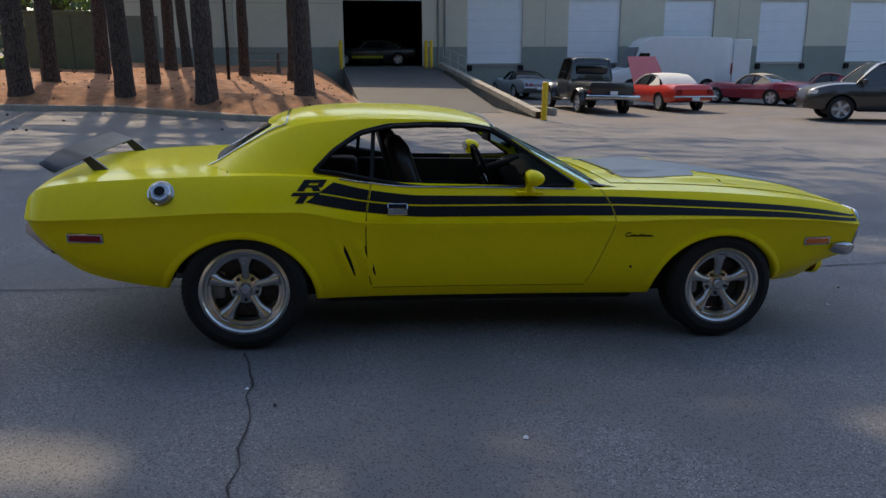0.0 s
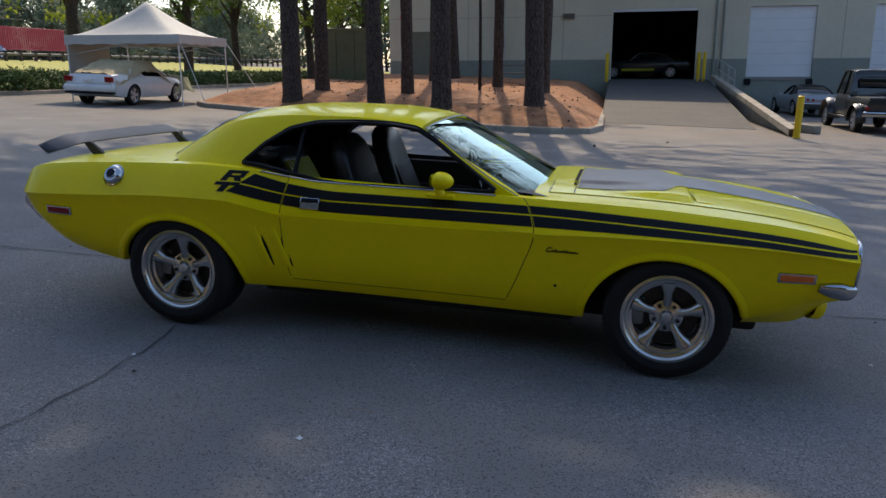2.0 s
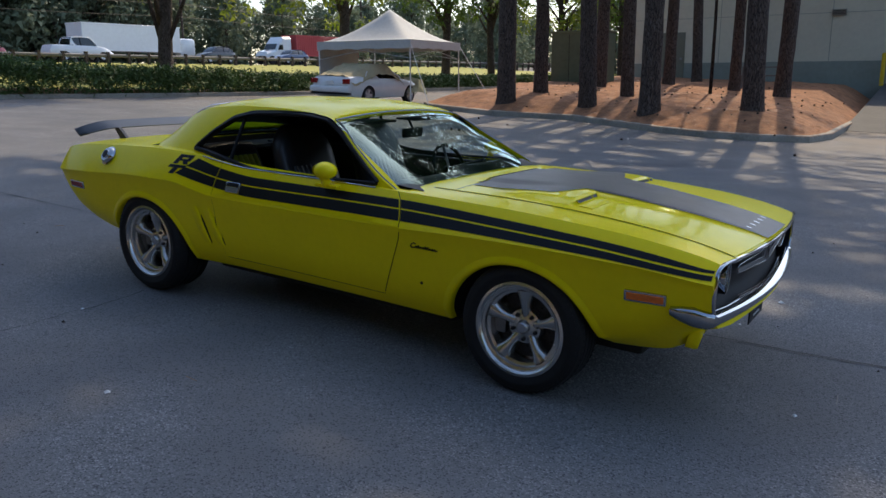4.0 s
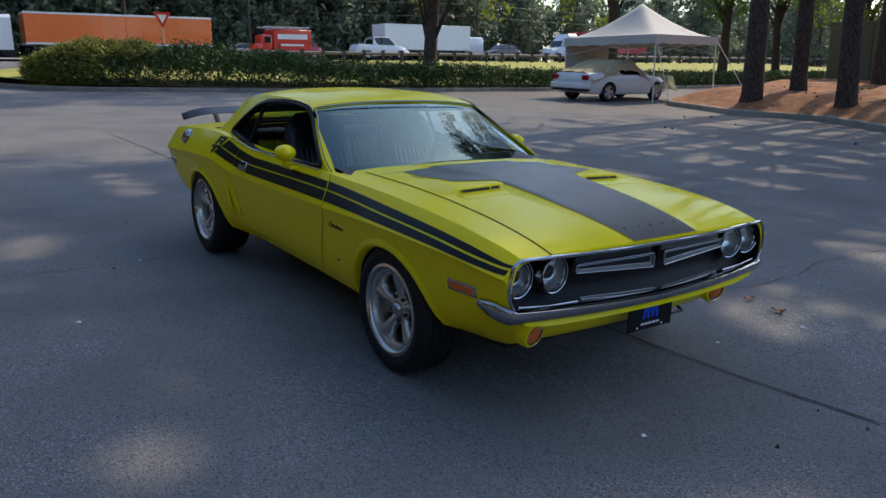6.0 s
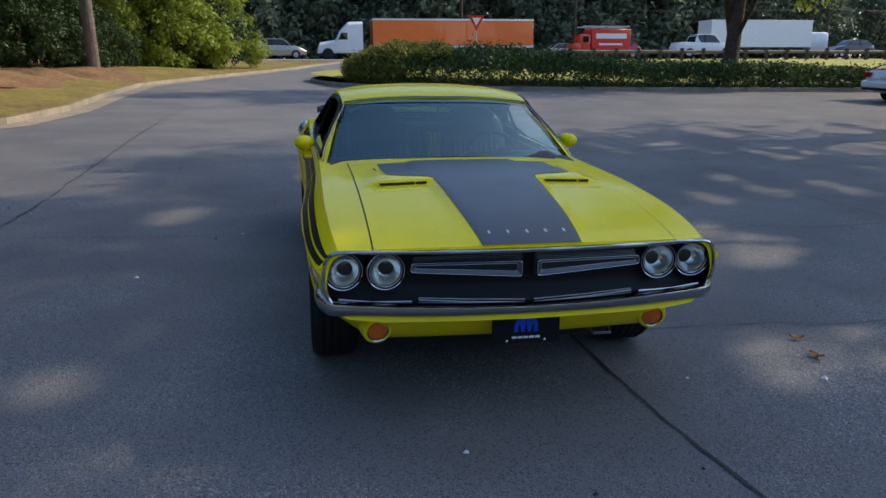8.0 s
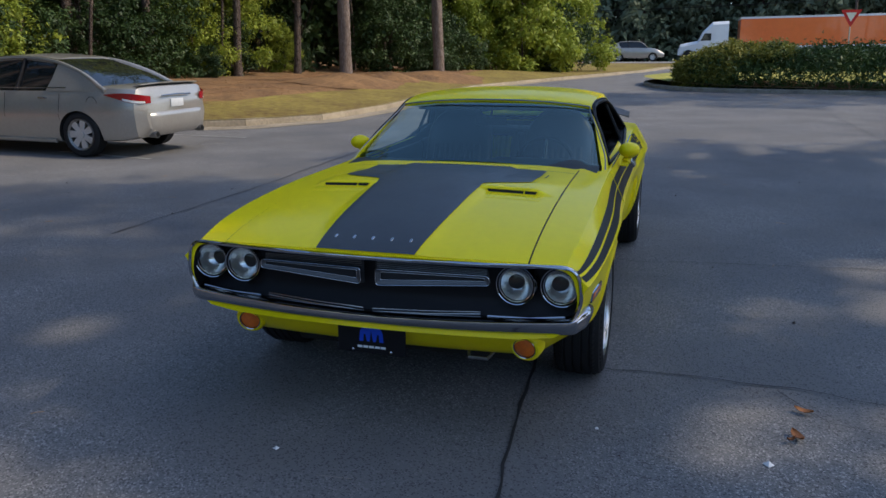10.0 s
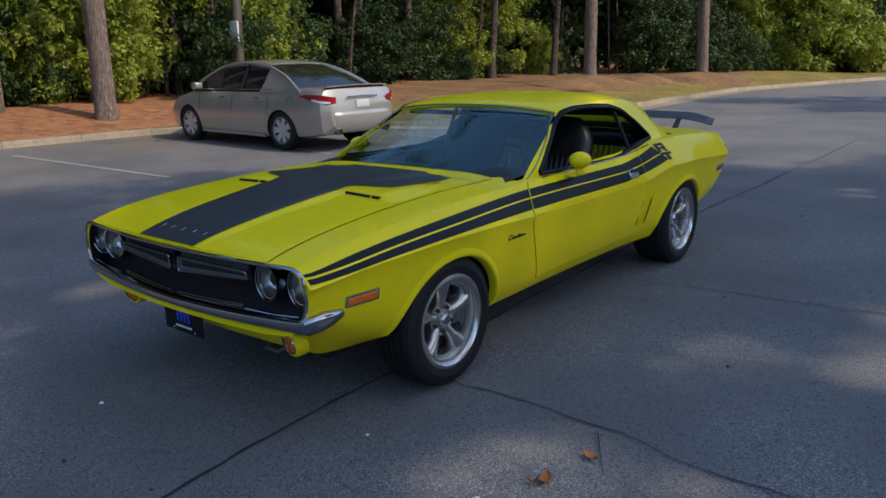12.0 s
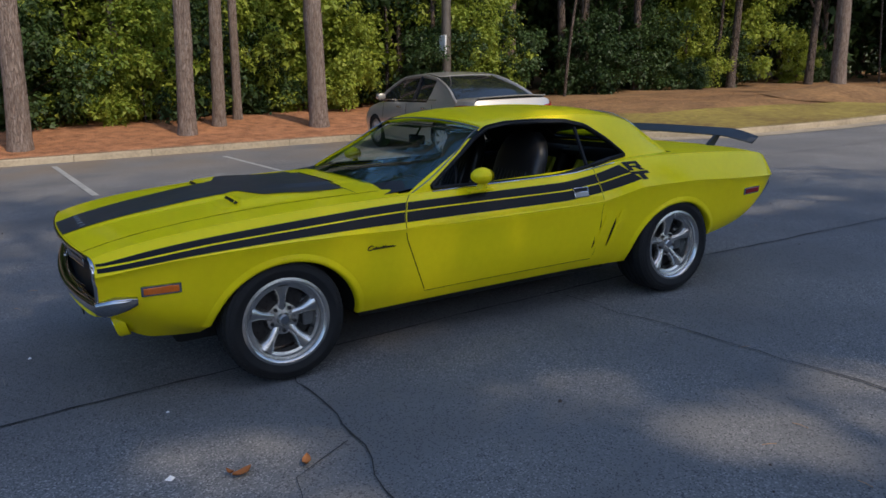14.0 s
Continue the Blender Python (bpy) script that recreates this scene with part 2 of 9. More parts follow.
def bark_mat(name, plate, pale, furrow, fill=0.0):
    """Pine bark: long flaking plates parted by dark furrows."""
    m = mat(name, plate, 0.95)
    nd, lk = m.node_tree.nodes, m.node_tree.links
    p = nd["Principled BSDF"]
    tc, mp = nd.new("ShaderNodeTexCoord"), nd.new("ShaderNodeMapping")
    mp.inputs["Scale"].default_value = (1, 1, 0.20)
    lk.new(tc.outputs["Object"], mp.inputs[0])
    warp = nd.new("ShaderNodeTexNoise")
    warp.inputs["Scale"].default_value, warp.inputs["Detail"].default_value = 9, 4
    lk.new(mp.outputs[0], warp.inputs[0])
    off = nd.new("ShaderNodeVectorMath")
    off.operation = "MULTIPLY_ADD"
    off.inputs[1].default_value = (0.13, 0.13, 0.13)
    lk.new(warp.outputs["Color"], off.inputs[0]), lk.new(mp.outputs[0], off.inputs[2])
    vo = nd.new("ShaderNodeTexVoronoi")
    vo.feature = "DISTANCE_TO_EDGE"
    vo.inputs["Scale"].default_value = 30
    lk.new(off.outputs[0], vo.inputs[0])
    ed = nd.new("ShaderNodeMapRange")
    ed.inputs[1].default_value, ed.inputs[2].default_value, ed.inputs[3].default_value = 0.0, 0.15, fill
    lk.new(vo.outputs[0], ed.inputs[0])
    fine = nd.new("ShaderNodeTexNoise")
    fine.inputs["Scale"].default_value, fine.inputs["Detail"].default_value = 26, 6
    lk.new(mp.outputs[0], fine.inputs[0])
    fr = nd.new("ShaderNodeMapRange")
    fr.inputs[1].default_value, fr.inputs[2].default_value = 0.38, 0.66
    lk.new(fine.outputs[0], fr.inputs[0])
    a, b = nd.new("ShaderNodeMix"), nd.new("ShaderNodeMix")
    a.data_type = b.data_type = "RGBA"
    a.inputs[6].default_value, a.inputs[7].default_value = (*plate, 1), (*pale, 1)
    lk.new(fr.outputs[0], a.inputs[0])
    b.inputs[6].default_value = (*furrow, 1)
    lk.new(a.outputs[2], b.inputs[7]), lk.new(ed.outputs[0], b.inputs[0])
    lk.new(b.outputs[2], p.inputs["Base Color"])
    bp = nd.new("ShaderNodeBump")
    bp.inputs["Strength"].default_value, bp.inputs["Distance"].default_value = 1.0, 0.03
    hs = nd.new("ShaderNodeMath")
    hs.operation = "MULTIPLY_ADD"
    hs.inputs[1].default_value = 0.4
    lk.new(fine.outputs[0], hs.inputs[0]), lk.new(ed.outputs[0], hs.inputs[2])
    lk.new(hs.outputs[0], bp.inputs["Height"])
    lk.new(bp.outputs[0], p.inputs["Normal"])
    return m


M = dict(
    asphalt=asphalt_mat(),
    paint=mat("yellow_paint", (0.90, 0.735, 0.001), 0.5, coat=0.38, spec=0.05, vary=0.03, scale=3, rough_vary=0.05),
    black_paint=mat("satin_black", (0.030, 0.032, 0.036), 0.40, spec=0.75, vary=0.2, scale=4, rough_vary=0.06),
    decal=mat("black_vinyl", (0.006, 0.006, 0.007), 0.40, spec=0.25, vary=0.2, scale=5),
    trim_black=mat("black_trim", (0.007, 0.007, 0.009), 0.5, spec=0.25, vary=0.2, scale=20),
    chrome=mat("chrome", (0.44, 0.45, 0.47), 0.09, 1.0, vary=0.06, scale=6, rough_vary=0.05),
    alu=mat("polished_rim", (0.58, 0.565, 0.54), 0.24, 0.95, vary=0.10, scale=14, rough_vary=0.08),
    alloy=mat("painted_alloy", (0.55, 0.56, 0.57), 0.42, 0.6, vary=0.08, scale=10),
    dull=mat("dull_metal", (0.28, 0.28, 0.28), 0.45, 1.0, vary=0.2, scale=20, rough_vary=0.1),
    iron=mat("brake_iron", (0.045, 0.042, 0.042), 0.5, 0.7, vary=0.3, scale=30),
    rubber=mat("tyre_rubber", (0.008, 0.008, 0.009), 0.75, vary=0.3, scale=12, bump=0.002, bump_scale=60),
    inner=mat("black_cabin", (0.014, 0.014, 0.016), 0.55, vary=0.3, scale=10, bump=0.001, bump_scale=200),
    vinyl=mat("black_seat_vinyl", (0.018, 0.018, 0.02), 0.36, vary=0.25, scale=8, bump=0.002, bump_scale=30),
    pleat=mat("yellow_seat_cloth", (0.42, 0.42, 0.02), 0.55, vary=0.12, scale=20),
    under=mat("underbody", (0.015, 0.015, 0.015), 0.9, vary=0.4, scale=6),
    amber=mat("amber_lens", (0.75, 0.16, 0.01), 0.15, coat=0.6, vary=0.15, scale=60),
    red_lens=mat("red_lens", (0.26, 0.008, 0.010), 0.2, coat=0.2, vary=0.15, scale=60),
    lamp=mat("headlamp_glass", (0.72, 0.74, 0.72), 0.12, coat=1.0, vary=0.2, scale=40, bump=0.002, bump_scale=90),
    blue=mat("plate_blue", (0.01, 0.06, 0.55), 0.4),
    white=mat("white_print", (0.75, 0.75, 0.75), 0.5),
    concrete=mat("concrete", (0.25, 0.23, 0.195), 0.85, vary=0.25, scale=1.5, bump=0.004, bump_scale=25),
    ramp=mat("ramp_concrete", (0.072, 0.070, 0.066), 0.85, vary=0.25, scale=0.8, bump=0.003, bump_scale=30),
    kerb=mat("kerb_concrete", (0.30, 0.27, 0.22), 0.85, vary=0.35, scale=2.2, bump=0.006, bump_scale=20, rand=0.3),
    wall=mat("wall_paint_cream", (0.58, 0.545, 0.43), 0.75, vary=0.06, scale=0.8, bump=0.002, bump_scale=20),
    wall_low=mat("wall_paint_grey_green", (0.25, 0.27, 0.235), 0.75, vary=0.10, scale=0.8, bump=0.002, bump_scale=20),
    door_white=mat("door_white", (0.74, 0.76, 0.78), 0.45, vary=0.05, scale=2),
    bollard=mat("bollard_yellow", (0.72, 0.47, 0.01), 0.5, vary=0.15, scale=6, bump=0.002, bump_scale=40),
    galv=mat("galvanised", (0.42, 0.43, 0.42), 0.5, 0.6, vary=0.2, scale=8),
    mulch=mat("pine_straw", (0.21, 0.085, 0.036), 0.95, vary=0.5, scale=4, tint=(0.32, 0.145, 0.065), bump=0.03, bump_scale=30),
    grass=mat("lawn", (0.235, 0.255, 0.035), 0.9, vary=0.35, scale=1.5, tint=(0.34, 0.31, 0.055), bump=0.03, bump_scale=30),
    dry_grass=mat("dry_lawn", (0.225, 0.135, 0.036), 0.95, vary=0.5, scale=0.7, tint=(0.185, 0.150, 0.028), bump=0.03, bump_scale=40),
    soil=mat("verge_soil", (0.155, 0.078, 0.034), 0.95, vary=0.5, scale=0.8, tint=(0.205, 0.115, 0.045), bump=0.03, bump_scale=25),
    kerb_tan=mat("tan_kerb_concrete", (0.30, 0.25, 0.175), 0.88, vary=0.3, scale=2.2, bump=0.006, bump_scale=20, rand=0.3),
    gutter=mat("gutter_concrete", (0.27, 0.225, 0.16), 0.9, vary=0.4, scale=1.6, bump=0.005, bump_scale=30),
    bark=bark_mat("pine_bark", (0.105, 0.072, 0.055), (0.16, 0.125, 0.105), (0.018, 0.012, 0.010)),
    # lighter copy of the pine bark, with sunlight put into its colours
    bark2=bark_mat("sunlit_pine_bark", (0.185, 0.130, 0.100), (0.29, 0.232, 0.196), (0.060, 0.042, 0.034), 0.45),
    line=mat("line_paint", (0.29, 0.29, 0.28), 0.7, vary=0.35, scale=6),
    tar=mat("crack_tar", (0.020, 0.020, 0.022), 0.7, vary=0.3, scale=10),
    road=mat("highway_paving", (0.22, 0.215, 0.205), 0.85, vary=0.12, scale=0.3),
    # near black: the shade of an unlit space put into the colour
    dark=mat("unlit_black", (0.02, 0.02, 0.022), 0.9, vary=0.2, scale=1),
    green_box=mat("enclosure_green", (0.115, 0.125, 0.07), 0.7, vary=0.15, scale=1),
    tarp=mat("beige_tarp", (0.42, 0.35, 0.21), 0.85, vary=0.2, scale=2, bump=0.02, bump_scale=5),
    canvas=mat("white_canvas", (0.50, 0.50, 0.48), 0.8, vary=0.08, scale=1, bump=0.01, bump_scale=3),
)
M["paint"].node_tree.nodes["Principled BSDF"].inputs["Coat Roughness"].default_value = 0.12


def glass_mat(name, color, rough=0.0, ior=1.75, sheen=(1, 1, 1)):
    """Thin car glass: clear, with a mirror sheen that grows at grazing angles."""
    m = bpy.data.materials.new(name)
    m.use_nodes = True
    nd, lk = m.node_tree.nodes, m.node_tree.links
    tr, gl, fr, ms = nd.new("ShaderNodeBsdfTransparent"), nd.new("ShaderNodeBsdfGlossy"), nd.new("ShaderNodeFresnel"), nd.new("ShaderNodeMixShader")
    tr.inputs[0].default_value = (*color, 1)
    gl.inputs["Roughness"].default_value, gl.inputs["Color"].default_value = rough, (*sheen, 1)
    fr.inputs[0].default_value = ior
    lk.new(fr.outputs[0], ms.inputs[0]), lk.new(tr.outputs[0], ms.inputs[1]), lk.new(gl.outputs[0], ms.inputs[2])
    lk.new(ms.outputs[0], nd["Material Output"].inputs[0])
    return m


M["glass"] = glass_mat("car_glass", (0.66, 0.79, 0.76), 0.0, 1.95, (0.72, 0.97, 0.97))
M["lens"] = glass_mat("lamp_lens", (0.95, 0.96, 0.95), 0.03, 1.5)
M["reflector"] = mat("lamp_reflector", (0.95, 0.96, 0.93), 0.20, 0.85, vary=0.2, scale=70, bump=0.006, bump_scale=110)
M["bar_grey"] = mat("satin_grille_bar", (0.13, 0.13, 0.135), 0.42, 0.6, vary=0.15, scale=20)
M["grille_grey"] = mat("grille_grey", (0.035, 0.035, 0.037), 0.5, vary=0.2, scale=20)
M["glass_dark"] = glass_mat("tinted_glass", (0.10, 0.11, 0.11))
LEAF = dict(
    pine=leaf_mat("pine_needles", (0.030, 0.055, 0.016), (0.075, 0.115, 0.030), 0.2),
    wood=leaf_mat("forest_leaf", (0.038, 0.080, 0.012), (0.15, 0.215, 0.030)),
    # darker copy of forest_leaf: shade inside the woods put into its colour
    dim=leaf_mat("shade_toned_leaf", (0.016, 0.036, 0.010), (0.055, 0.09, 0.022), 0.2),
    # lighter copy: sunlight on the foliage put into its colour
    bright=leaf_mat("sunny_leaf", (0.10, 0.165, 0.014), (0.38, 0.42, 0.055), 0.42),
    # paler, greyer copy: haze over the distance put into the colour
    far=leaf_mat("haze_toned_leaf", (0.105, 0.140, 0.095), (0.215, 0.255, 0.160), 0.45),
    juniper=leaf_mat("juniper", (0.026, 0.060, 0.018), (0.105, 0.155, 0.038), 0.15),
    straw=leaf_mat("loose_straw", (0.12, 0.048, 0.020), (0.40, 0.21, 0.10), 0.1),
    yellowish=leaf_mat("yellow_shrub", (0.13, 0.15, 0.02), (0.32, 0.30, 0.06), 0.3),
)

# ---- ground ----
def spaced(a, b, near, far):
    """Steps that widen away from the middle of the lot."""
    out = [0.0]
    while out[-1] < b:
        out.append(out[-1] + near + out[-1] * far)
    neg = [0.0]
    while neg[-1] > a:
        neg.append(neg[-1] - near + neg[-1] * far)
    return neg[:0:-1] + out


gx, gy = spaced(-4000, 4000, 1.5, 0.12), spaced(-4000, 4000, 1.5, 0.12)
ground = tagged(obj("ground", grid_me("ground", [[(x, y, gz(x, y) - 0.004) for y in gy] for x in gx]), M["asphalt"]), "weathered grey asphalt parking lot, cracked and dappled with shade", "ground", kind="structure")


def sheet(name, outline, lift, material, label, category, mound=None, step=1.2):
    """A patch of ground with a given outline, lying on the lot."""
    xs, ys = [p[0] for p in outline], [p[1] for p in outline]
    bm = bmesh.new()
    f = bm.faces.new([bm.verts.new((x, y, 0)) for x, y in outline])
    for a in np.arange(min(xs) + step, max(xs), step):
        bmesh.ops.bisect_plane(bm, geom=bm.verts[:] + bm.edges[:] + bm.faces[:], plane_co=(a, 0, 0), plane_no=(1, 0, 0))
    for a in np.arange(min(ys) + step, max(ys), step):
        bmesh.ops.bisect_plane(bm, geom=bm.verts[:] + bm.edges[:] + bm.faces[:], plane_co=(0, a, 0), plane_no=(0, 1, 0))
    bmesh.ops.triangulate(bm, faces=[f for f in bm.faces if len(f.verts) > 4])
    for v in bm.verts:
        x, y, _ = v.co
        v.co.z = gz(x, y) + lift + (mound(x, y) if mound else 0)
    bmesh.ops.recalc_face_normals(bm, faces=bm.faces)
    if sum(f.normal.z for f in bm.faces) < 0:
        bmesh.ops.reverse_faces(bm, faces=bm.faces)
    for f in bm.faces:
        f.smooth = True
    me = bpy.data.meshes.new(name)
    bm.to_mesh(me)
    bm.free()
    return tagged(obj(name, me, material), label, category, kind="structure")


def kerb_line(name, pts, label, h=0.15, w=0.16, inner=1, seg=1.5, material="kerb"):
    """A kerb of cast lengths along a line, each a piece of its own."""
    root = thing(name, Matrix.Identity(4), label, "kerb", kind="structure")
    fine = [pts[0]]
    for a, b in zip(pts, pts[1:]):
        n = max(1, round(math.hypot(b[0] - a[0], b[1] - a[1]) / seg))
        fine += [(a[0] + (b[0] - a[0]) * i / n, a[1] + (b[1] - a[1]) * i / n) for i in range(1, n + 1)]
    norm = []
    for i in range(len(fine)):
        a, b = fine[max(0, i - 1)], fine[min(len(fine) - 1, i + 1)]
        d = Vector((b[0] - a[0], b[1] - a[1])).normalized()
        norm.append(Vector((-d.y, d.x)) * inner)
    for i in range(len(fine) - 1):
        vs = []
        for q, e in ((i, 0.004), (i + 1, -0.004)):
            d = (Vector(fine[i + 1]) - Vector(fine[i])).normalized()
            p, n = Vector(fine[q]) + d * e, norm[q]
            z = gz(*p)
            for off, dz in ((0, -0.05), (0.0, h - 0.045), (0.018, h - 0.012), (0.05, h), (w - 0.012, h), (w, h - 0.015), (w, -0.05)):
                r = p + n * off
                vs.append((r.x, r.y, z + dz))
        fs = [(j, j + 1, j + 8, j + 7) for j in range(6)] + [tuple(range(7))[::-1], tuple(range(7, 14))]
        obj("kerb_stone", mesh_from("kerb_stone", vs, fs, False), M[material], root)
    return root


# island with pines
PINE_EDGE = [(0.75, 32.9), (0.70, 22.0), (0.75, 16.4), (0.45, 15.0), (-0.5, 14.45), (-1.8, 14.4), (-2.8, 14.7), (-4.2, 15.6), (-6.0, 16.75), (-7.3, 16.6), (-8.5, 16.4), (-9.9, 17.0), (-11.8, 17.8), (-12.5, 18.6), (-12.6, 19.8), (-12.5, 24.0), (-12.7, 33.0)]


def edge_distance(x, y, line):
    """Distance from a point to a broken line."""
    best = 1e9
    for (a, b), (c, d) in zip(line, line[1:]):
        t = min(1, max(0, ((x - a) * (c - a) + (y - b) * (d - b)) / ((c - a) ** 2 + (d - b) ** 2)))
        best = min(best, math.hypot(x - a - t * (c - a), y - b - t * (d - b)))
    return best


def island_mound(x, y):
    d = edge_distance(x, y, PINE_EDGE)
    t = min(1, max(0, (d - 0.15) / 1.3))
    return 0.42 * t ** 0.8 + 0.10 * noise.noise(Vector((x * 0.6, y * 0.6, 0))) * t + 0.03 * noise.noise(Vector((x * 2.6, y * 2.6, 4))) * t + 0.48 * min(1, max(0, (y - 18) / 11)) * t


kerb_line("kerb_pine_island", PINE_EDGE[:-1], "weathered brown concrete kerb round the pine straw island", inner=-1)
sheet("pine_straw_bed", PINE_EDGE, 0.13, M["mulch"], "reddish pine straw bed under tall pines", "ground", island_mound, 0.35)

# verge along the woods
SOUTH_EDGE = [(60, -13.6), (14, -12.5), (4, -12.05), (-4.65, -11.65), (-6.9, -10.85), (-8.2, -9.0), (-9.3, -7.3), (-10.95, -6.3), (-14.2, -6.0), (-19, -6.25), (-25.6, -6.35), (-33, -4.8), (-40, -3.0), (-46, -1.5), (-52, 0.8), (-57, 3.4)]
SOUTH_IN = [(-60, -20), (-70, -70), (60, -70)]


def verge_mound(x, y):
    d = edge_distance(x, y, SOUTH_EDGE)
    t = min(1, max(0, d / 3.0))
    return (0.34 * t + 0.05 * noise.noise(Vector((x * 0.5, y * 0.5, 3))) * t + 0.02 * max(0, d - 3)) * (1 if x > -34 else max(0.0, 1 + (x + 34) / 10))


SOUTH_FINE = []
for (a, b), (c, d) in zip(SOUTH_EDGE, SOUTH_EDGE[1:]):
    n = max(1, int(math.hypot(c - a, d - b) / 1.0))
    SOUTH_FINE += [(a + (c - a) * i / n, b + (d - b) * i / n) for i in range(n)]
kerb_line("kerb_woods", SOUTH_EDGE, "sunlit tan concrete kerb along the woods", inner=1, w=0.17, material="kerb_tan")
sheet("verge_bed", SOUTH_EDGE + SOUTH_IN, 0.13, M["soil"], "rust-brown pine straw verge with dry grass before the woods", "ground", lambda x, y: verge_mound(x, y) - (0.045 if edge_distance(x, y, SOUTH_EDGE) < 2.2 or (x > -7.3 and y < -12.5 + 0.02 * min(x, 0)) else 0), 1.0)

# concrete gutter at the foot of the drive's kerb
sheet("gutter", SOUTH_EDGE[5:14] + [(x + (0.45 if x > -10 else 0.12), y + 0.52) for x, y in SOUTH_EDGE[13:4:-1]], 0.004, M["gutter"], "pale sandy concrete gutter along the kerb of the drive", "gutter", None, 1.2)

# red pine straw over the verge beside the stalls
STRAW = SOUTH_EDGE[:5] + [(-7.8, -11.8), (-8.7, -13.6), (-10.4, -16.4), (-10.4, -22), (60, -22)]
sheet("pine_straw_verge", STRAW, 0.142, M["mulch"], "rust-red pine straw along the kerb of the stalls", "ground", verge_mound, 0.8)

# dry lawn between the drive's kerb and the straw
sheet("verge_grass", SOUTH_EDGE[5:] + [(-57, -6.0), (-46, -7.5), (-40, -7.6), (-33, -7.9), (-25.6, -8.3), (-19, -8.0), (-14.2, -8.2), (-11.2, -8.6), (-9.7, -10.2), (-8.6, -11.6)], 0.142, M["dry_grass"], "dry yellow-green grass along the kerb of the drive", "lawn", verge_mound, 0.8)

for tx, ty, tr in ((-19.6, -9.4, 1.9), (-27.0, -8.2, 1.9), (-23.2, -9.0, 1.1)):
    sheet("pine_straw_ring", [(tx + tr * 1.5 * math.cos(a) * (1 + 0.12 * math.sin(3 * a)), ty + tr * math.sin(a) * (1 + 0.1 * math.cos(5 * a))) for a in np.linspace(0, 2 * math.pi, 28, endpoint=False)], 0.14, M["soil"], "mound of brown pine straw round a trunk", "ground", lambda x, y: verge_mound(x, y) + 0.32 * max(0, 1 - math.hypot((x - tx) / 1.5, y - ty) / tr) ** 1.2, 0.5)

# hedge island and the lawn up to the highway
HEDGE_EDGE = [(-19.6, 60), (-19.7, 30.0), (-20.05, 20.0), (-20.9, 14.8), (-22.3, 9.6), (-23.6, 6.0), (-24.6, 3.3), (-25.5, 2.1), (-26.8, 1.2), (-28.4, 0.5), (-30.2, 0.15), (-32.2, 0.1), (-35.5, 0.9), (-42, 3.8), (-49, 7.4)]
kerb_line("kerb_hedge_island", HEDGE_EDGE, "concrete kerb round the hedge island", inner=-1)
sheet("lawn", HEDGE_EDGE + [(-55.5, 12.0), (-55.5, 90), (-20, 90)], 0.12, M["grass"], "sunlit yellow-green lawn beside the highway", "lawn", lambda x, y: 0.25 * min(1, max(0, (-22 - x) / 6)), 2.0)
# bare mulch under the hedge
sheet("hedge_bed", HEDGE_EDGE[:9] + [(x - 2.4, y + 0.4) for x, y in HEDGE_EDGE[8::-1]], 0.128, M["soil"], "dark mulch bed under the juniper hedge", "ground", lambda x, y: 0.25 * min(1, max(0, (-22 - x) / 6)), 1.5)
# highway
sheet("highway", [(-58, -160), (-58, 220), (-84, 220), (-84, -160)], 0.10, M["road"], "grey highway with traffic beyond the lawn", "road", None, 12)

# cracks and tar seams in the lot
def ribbon(name, pts, width, material, label, wob=0.03, lift=0.004, seed=1):
    rng = random.Random(seed)
    fine = []
    for a, b in zip(pts, pts[1:]):
        n = max(2, int(math.hypot(b[0] - a[0], b[1] - a[1]) / 0.12))
        fine += [(a[0] + (b[0] - a[0]) * i / n, a[1] + (b[1] - a[1]) * i / n) for i in range(n)]
    rows = []
    off = 0.0
    for i, (x, y) in enumerate(fine):
        j = min(i + 1, len(fine) - 1)
        k = max(i - 1, 0)
        d = Vector((fine[j][0] - fine[k][0], fine[j][1] - fine[k][1])).normalized()
        n = Vector((-d.y, d.x))
        off = off * 0.8 + rng.uniform(-wob, wob)
        w = width * rng.uniform(0.35, 1.0) / 2
        p, q = Vector((x, y)) + n * (off + w), Vector((x, y)) + n * (off - w)
        rows.append([(p.x, p.y, gz(*p) + lift), (q.x, q.y, gz(*q) + lift)])
    return tagged(obj(name, grid_me(name, rows), material), label, "crack", kind="structure")


# ---- warehouse ----
FY = 33.4
hall = thing("warehouse", Matrix.Identity(4), "cream warehouse with a grey-green base band and white dock doors", "building", kind="structure")
DOCKS = [(6.75, 9.55), (11.9, 14.65), (17.0, 19.75), (22.3, 25.05), (27.5, 30.25), (32.7, 35.45), (37.9, 40.65)]
BAND = 1.95


def wall_run(x0, x1, z0, z1, material, name="wall_panel"):
    return box(name, x0, x1, FY, FY + 0.3, z0, z1, material, hall)


GX0, GX1, GZ0, GZ1 = 0.70, 4.50, 1.03, 4.23
edges = [-10.2, GX0]
wall_run(-10.2, GX0, BAND, 7.6, M["wall"])
wall_run(-10.2, GX0, -1.0, BAND, M["wall_low"])
wall_run(GX0, GX1, GZ1, 7.6, M["wall"])
wall_run(GX1, 5.20, BAND, 7.6, M["wall"])
wall_run(GX1, 5.20, -1.0, BAND, M["wall_low"])
prev = 5.20
for a, b in DOCKS:
    wall_run(prev, a, BAND, 7.6, M["wall"])
    wall_run(prev, a, -1.6, BAND, M["wall_low"])
    wall_run(a, b, 4.23, 7.6, M["wall"])
    wall_run(a, b, -1.6, 1.14, M["wall_low"])
    prev = b
wall_run(prev, 60, BAND, 7.6, M["wall"])
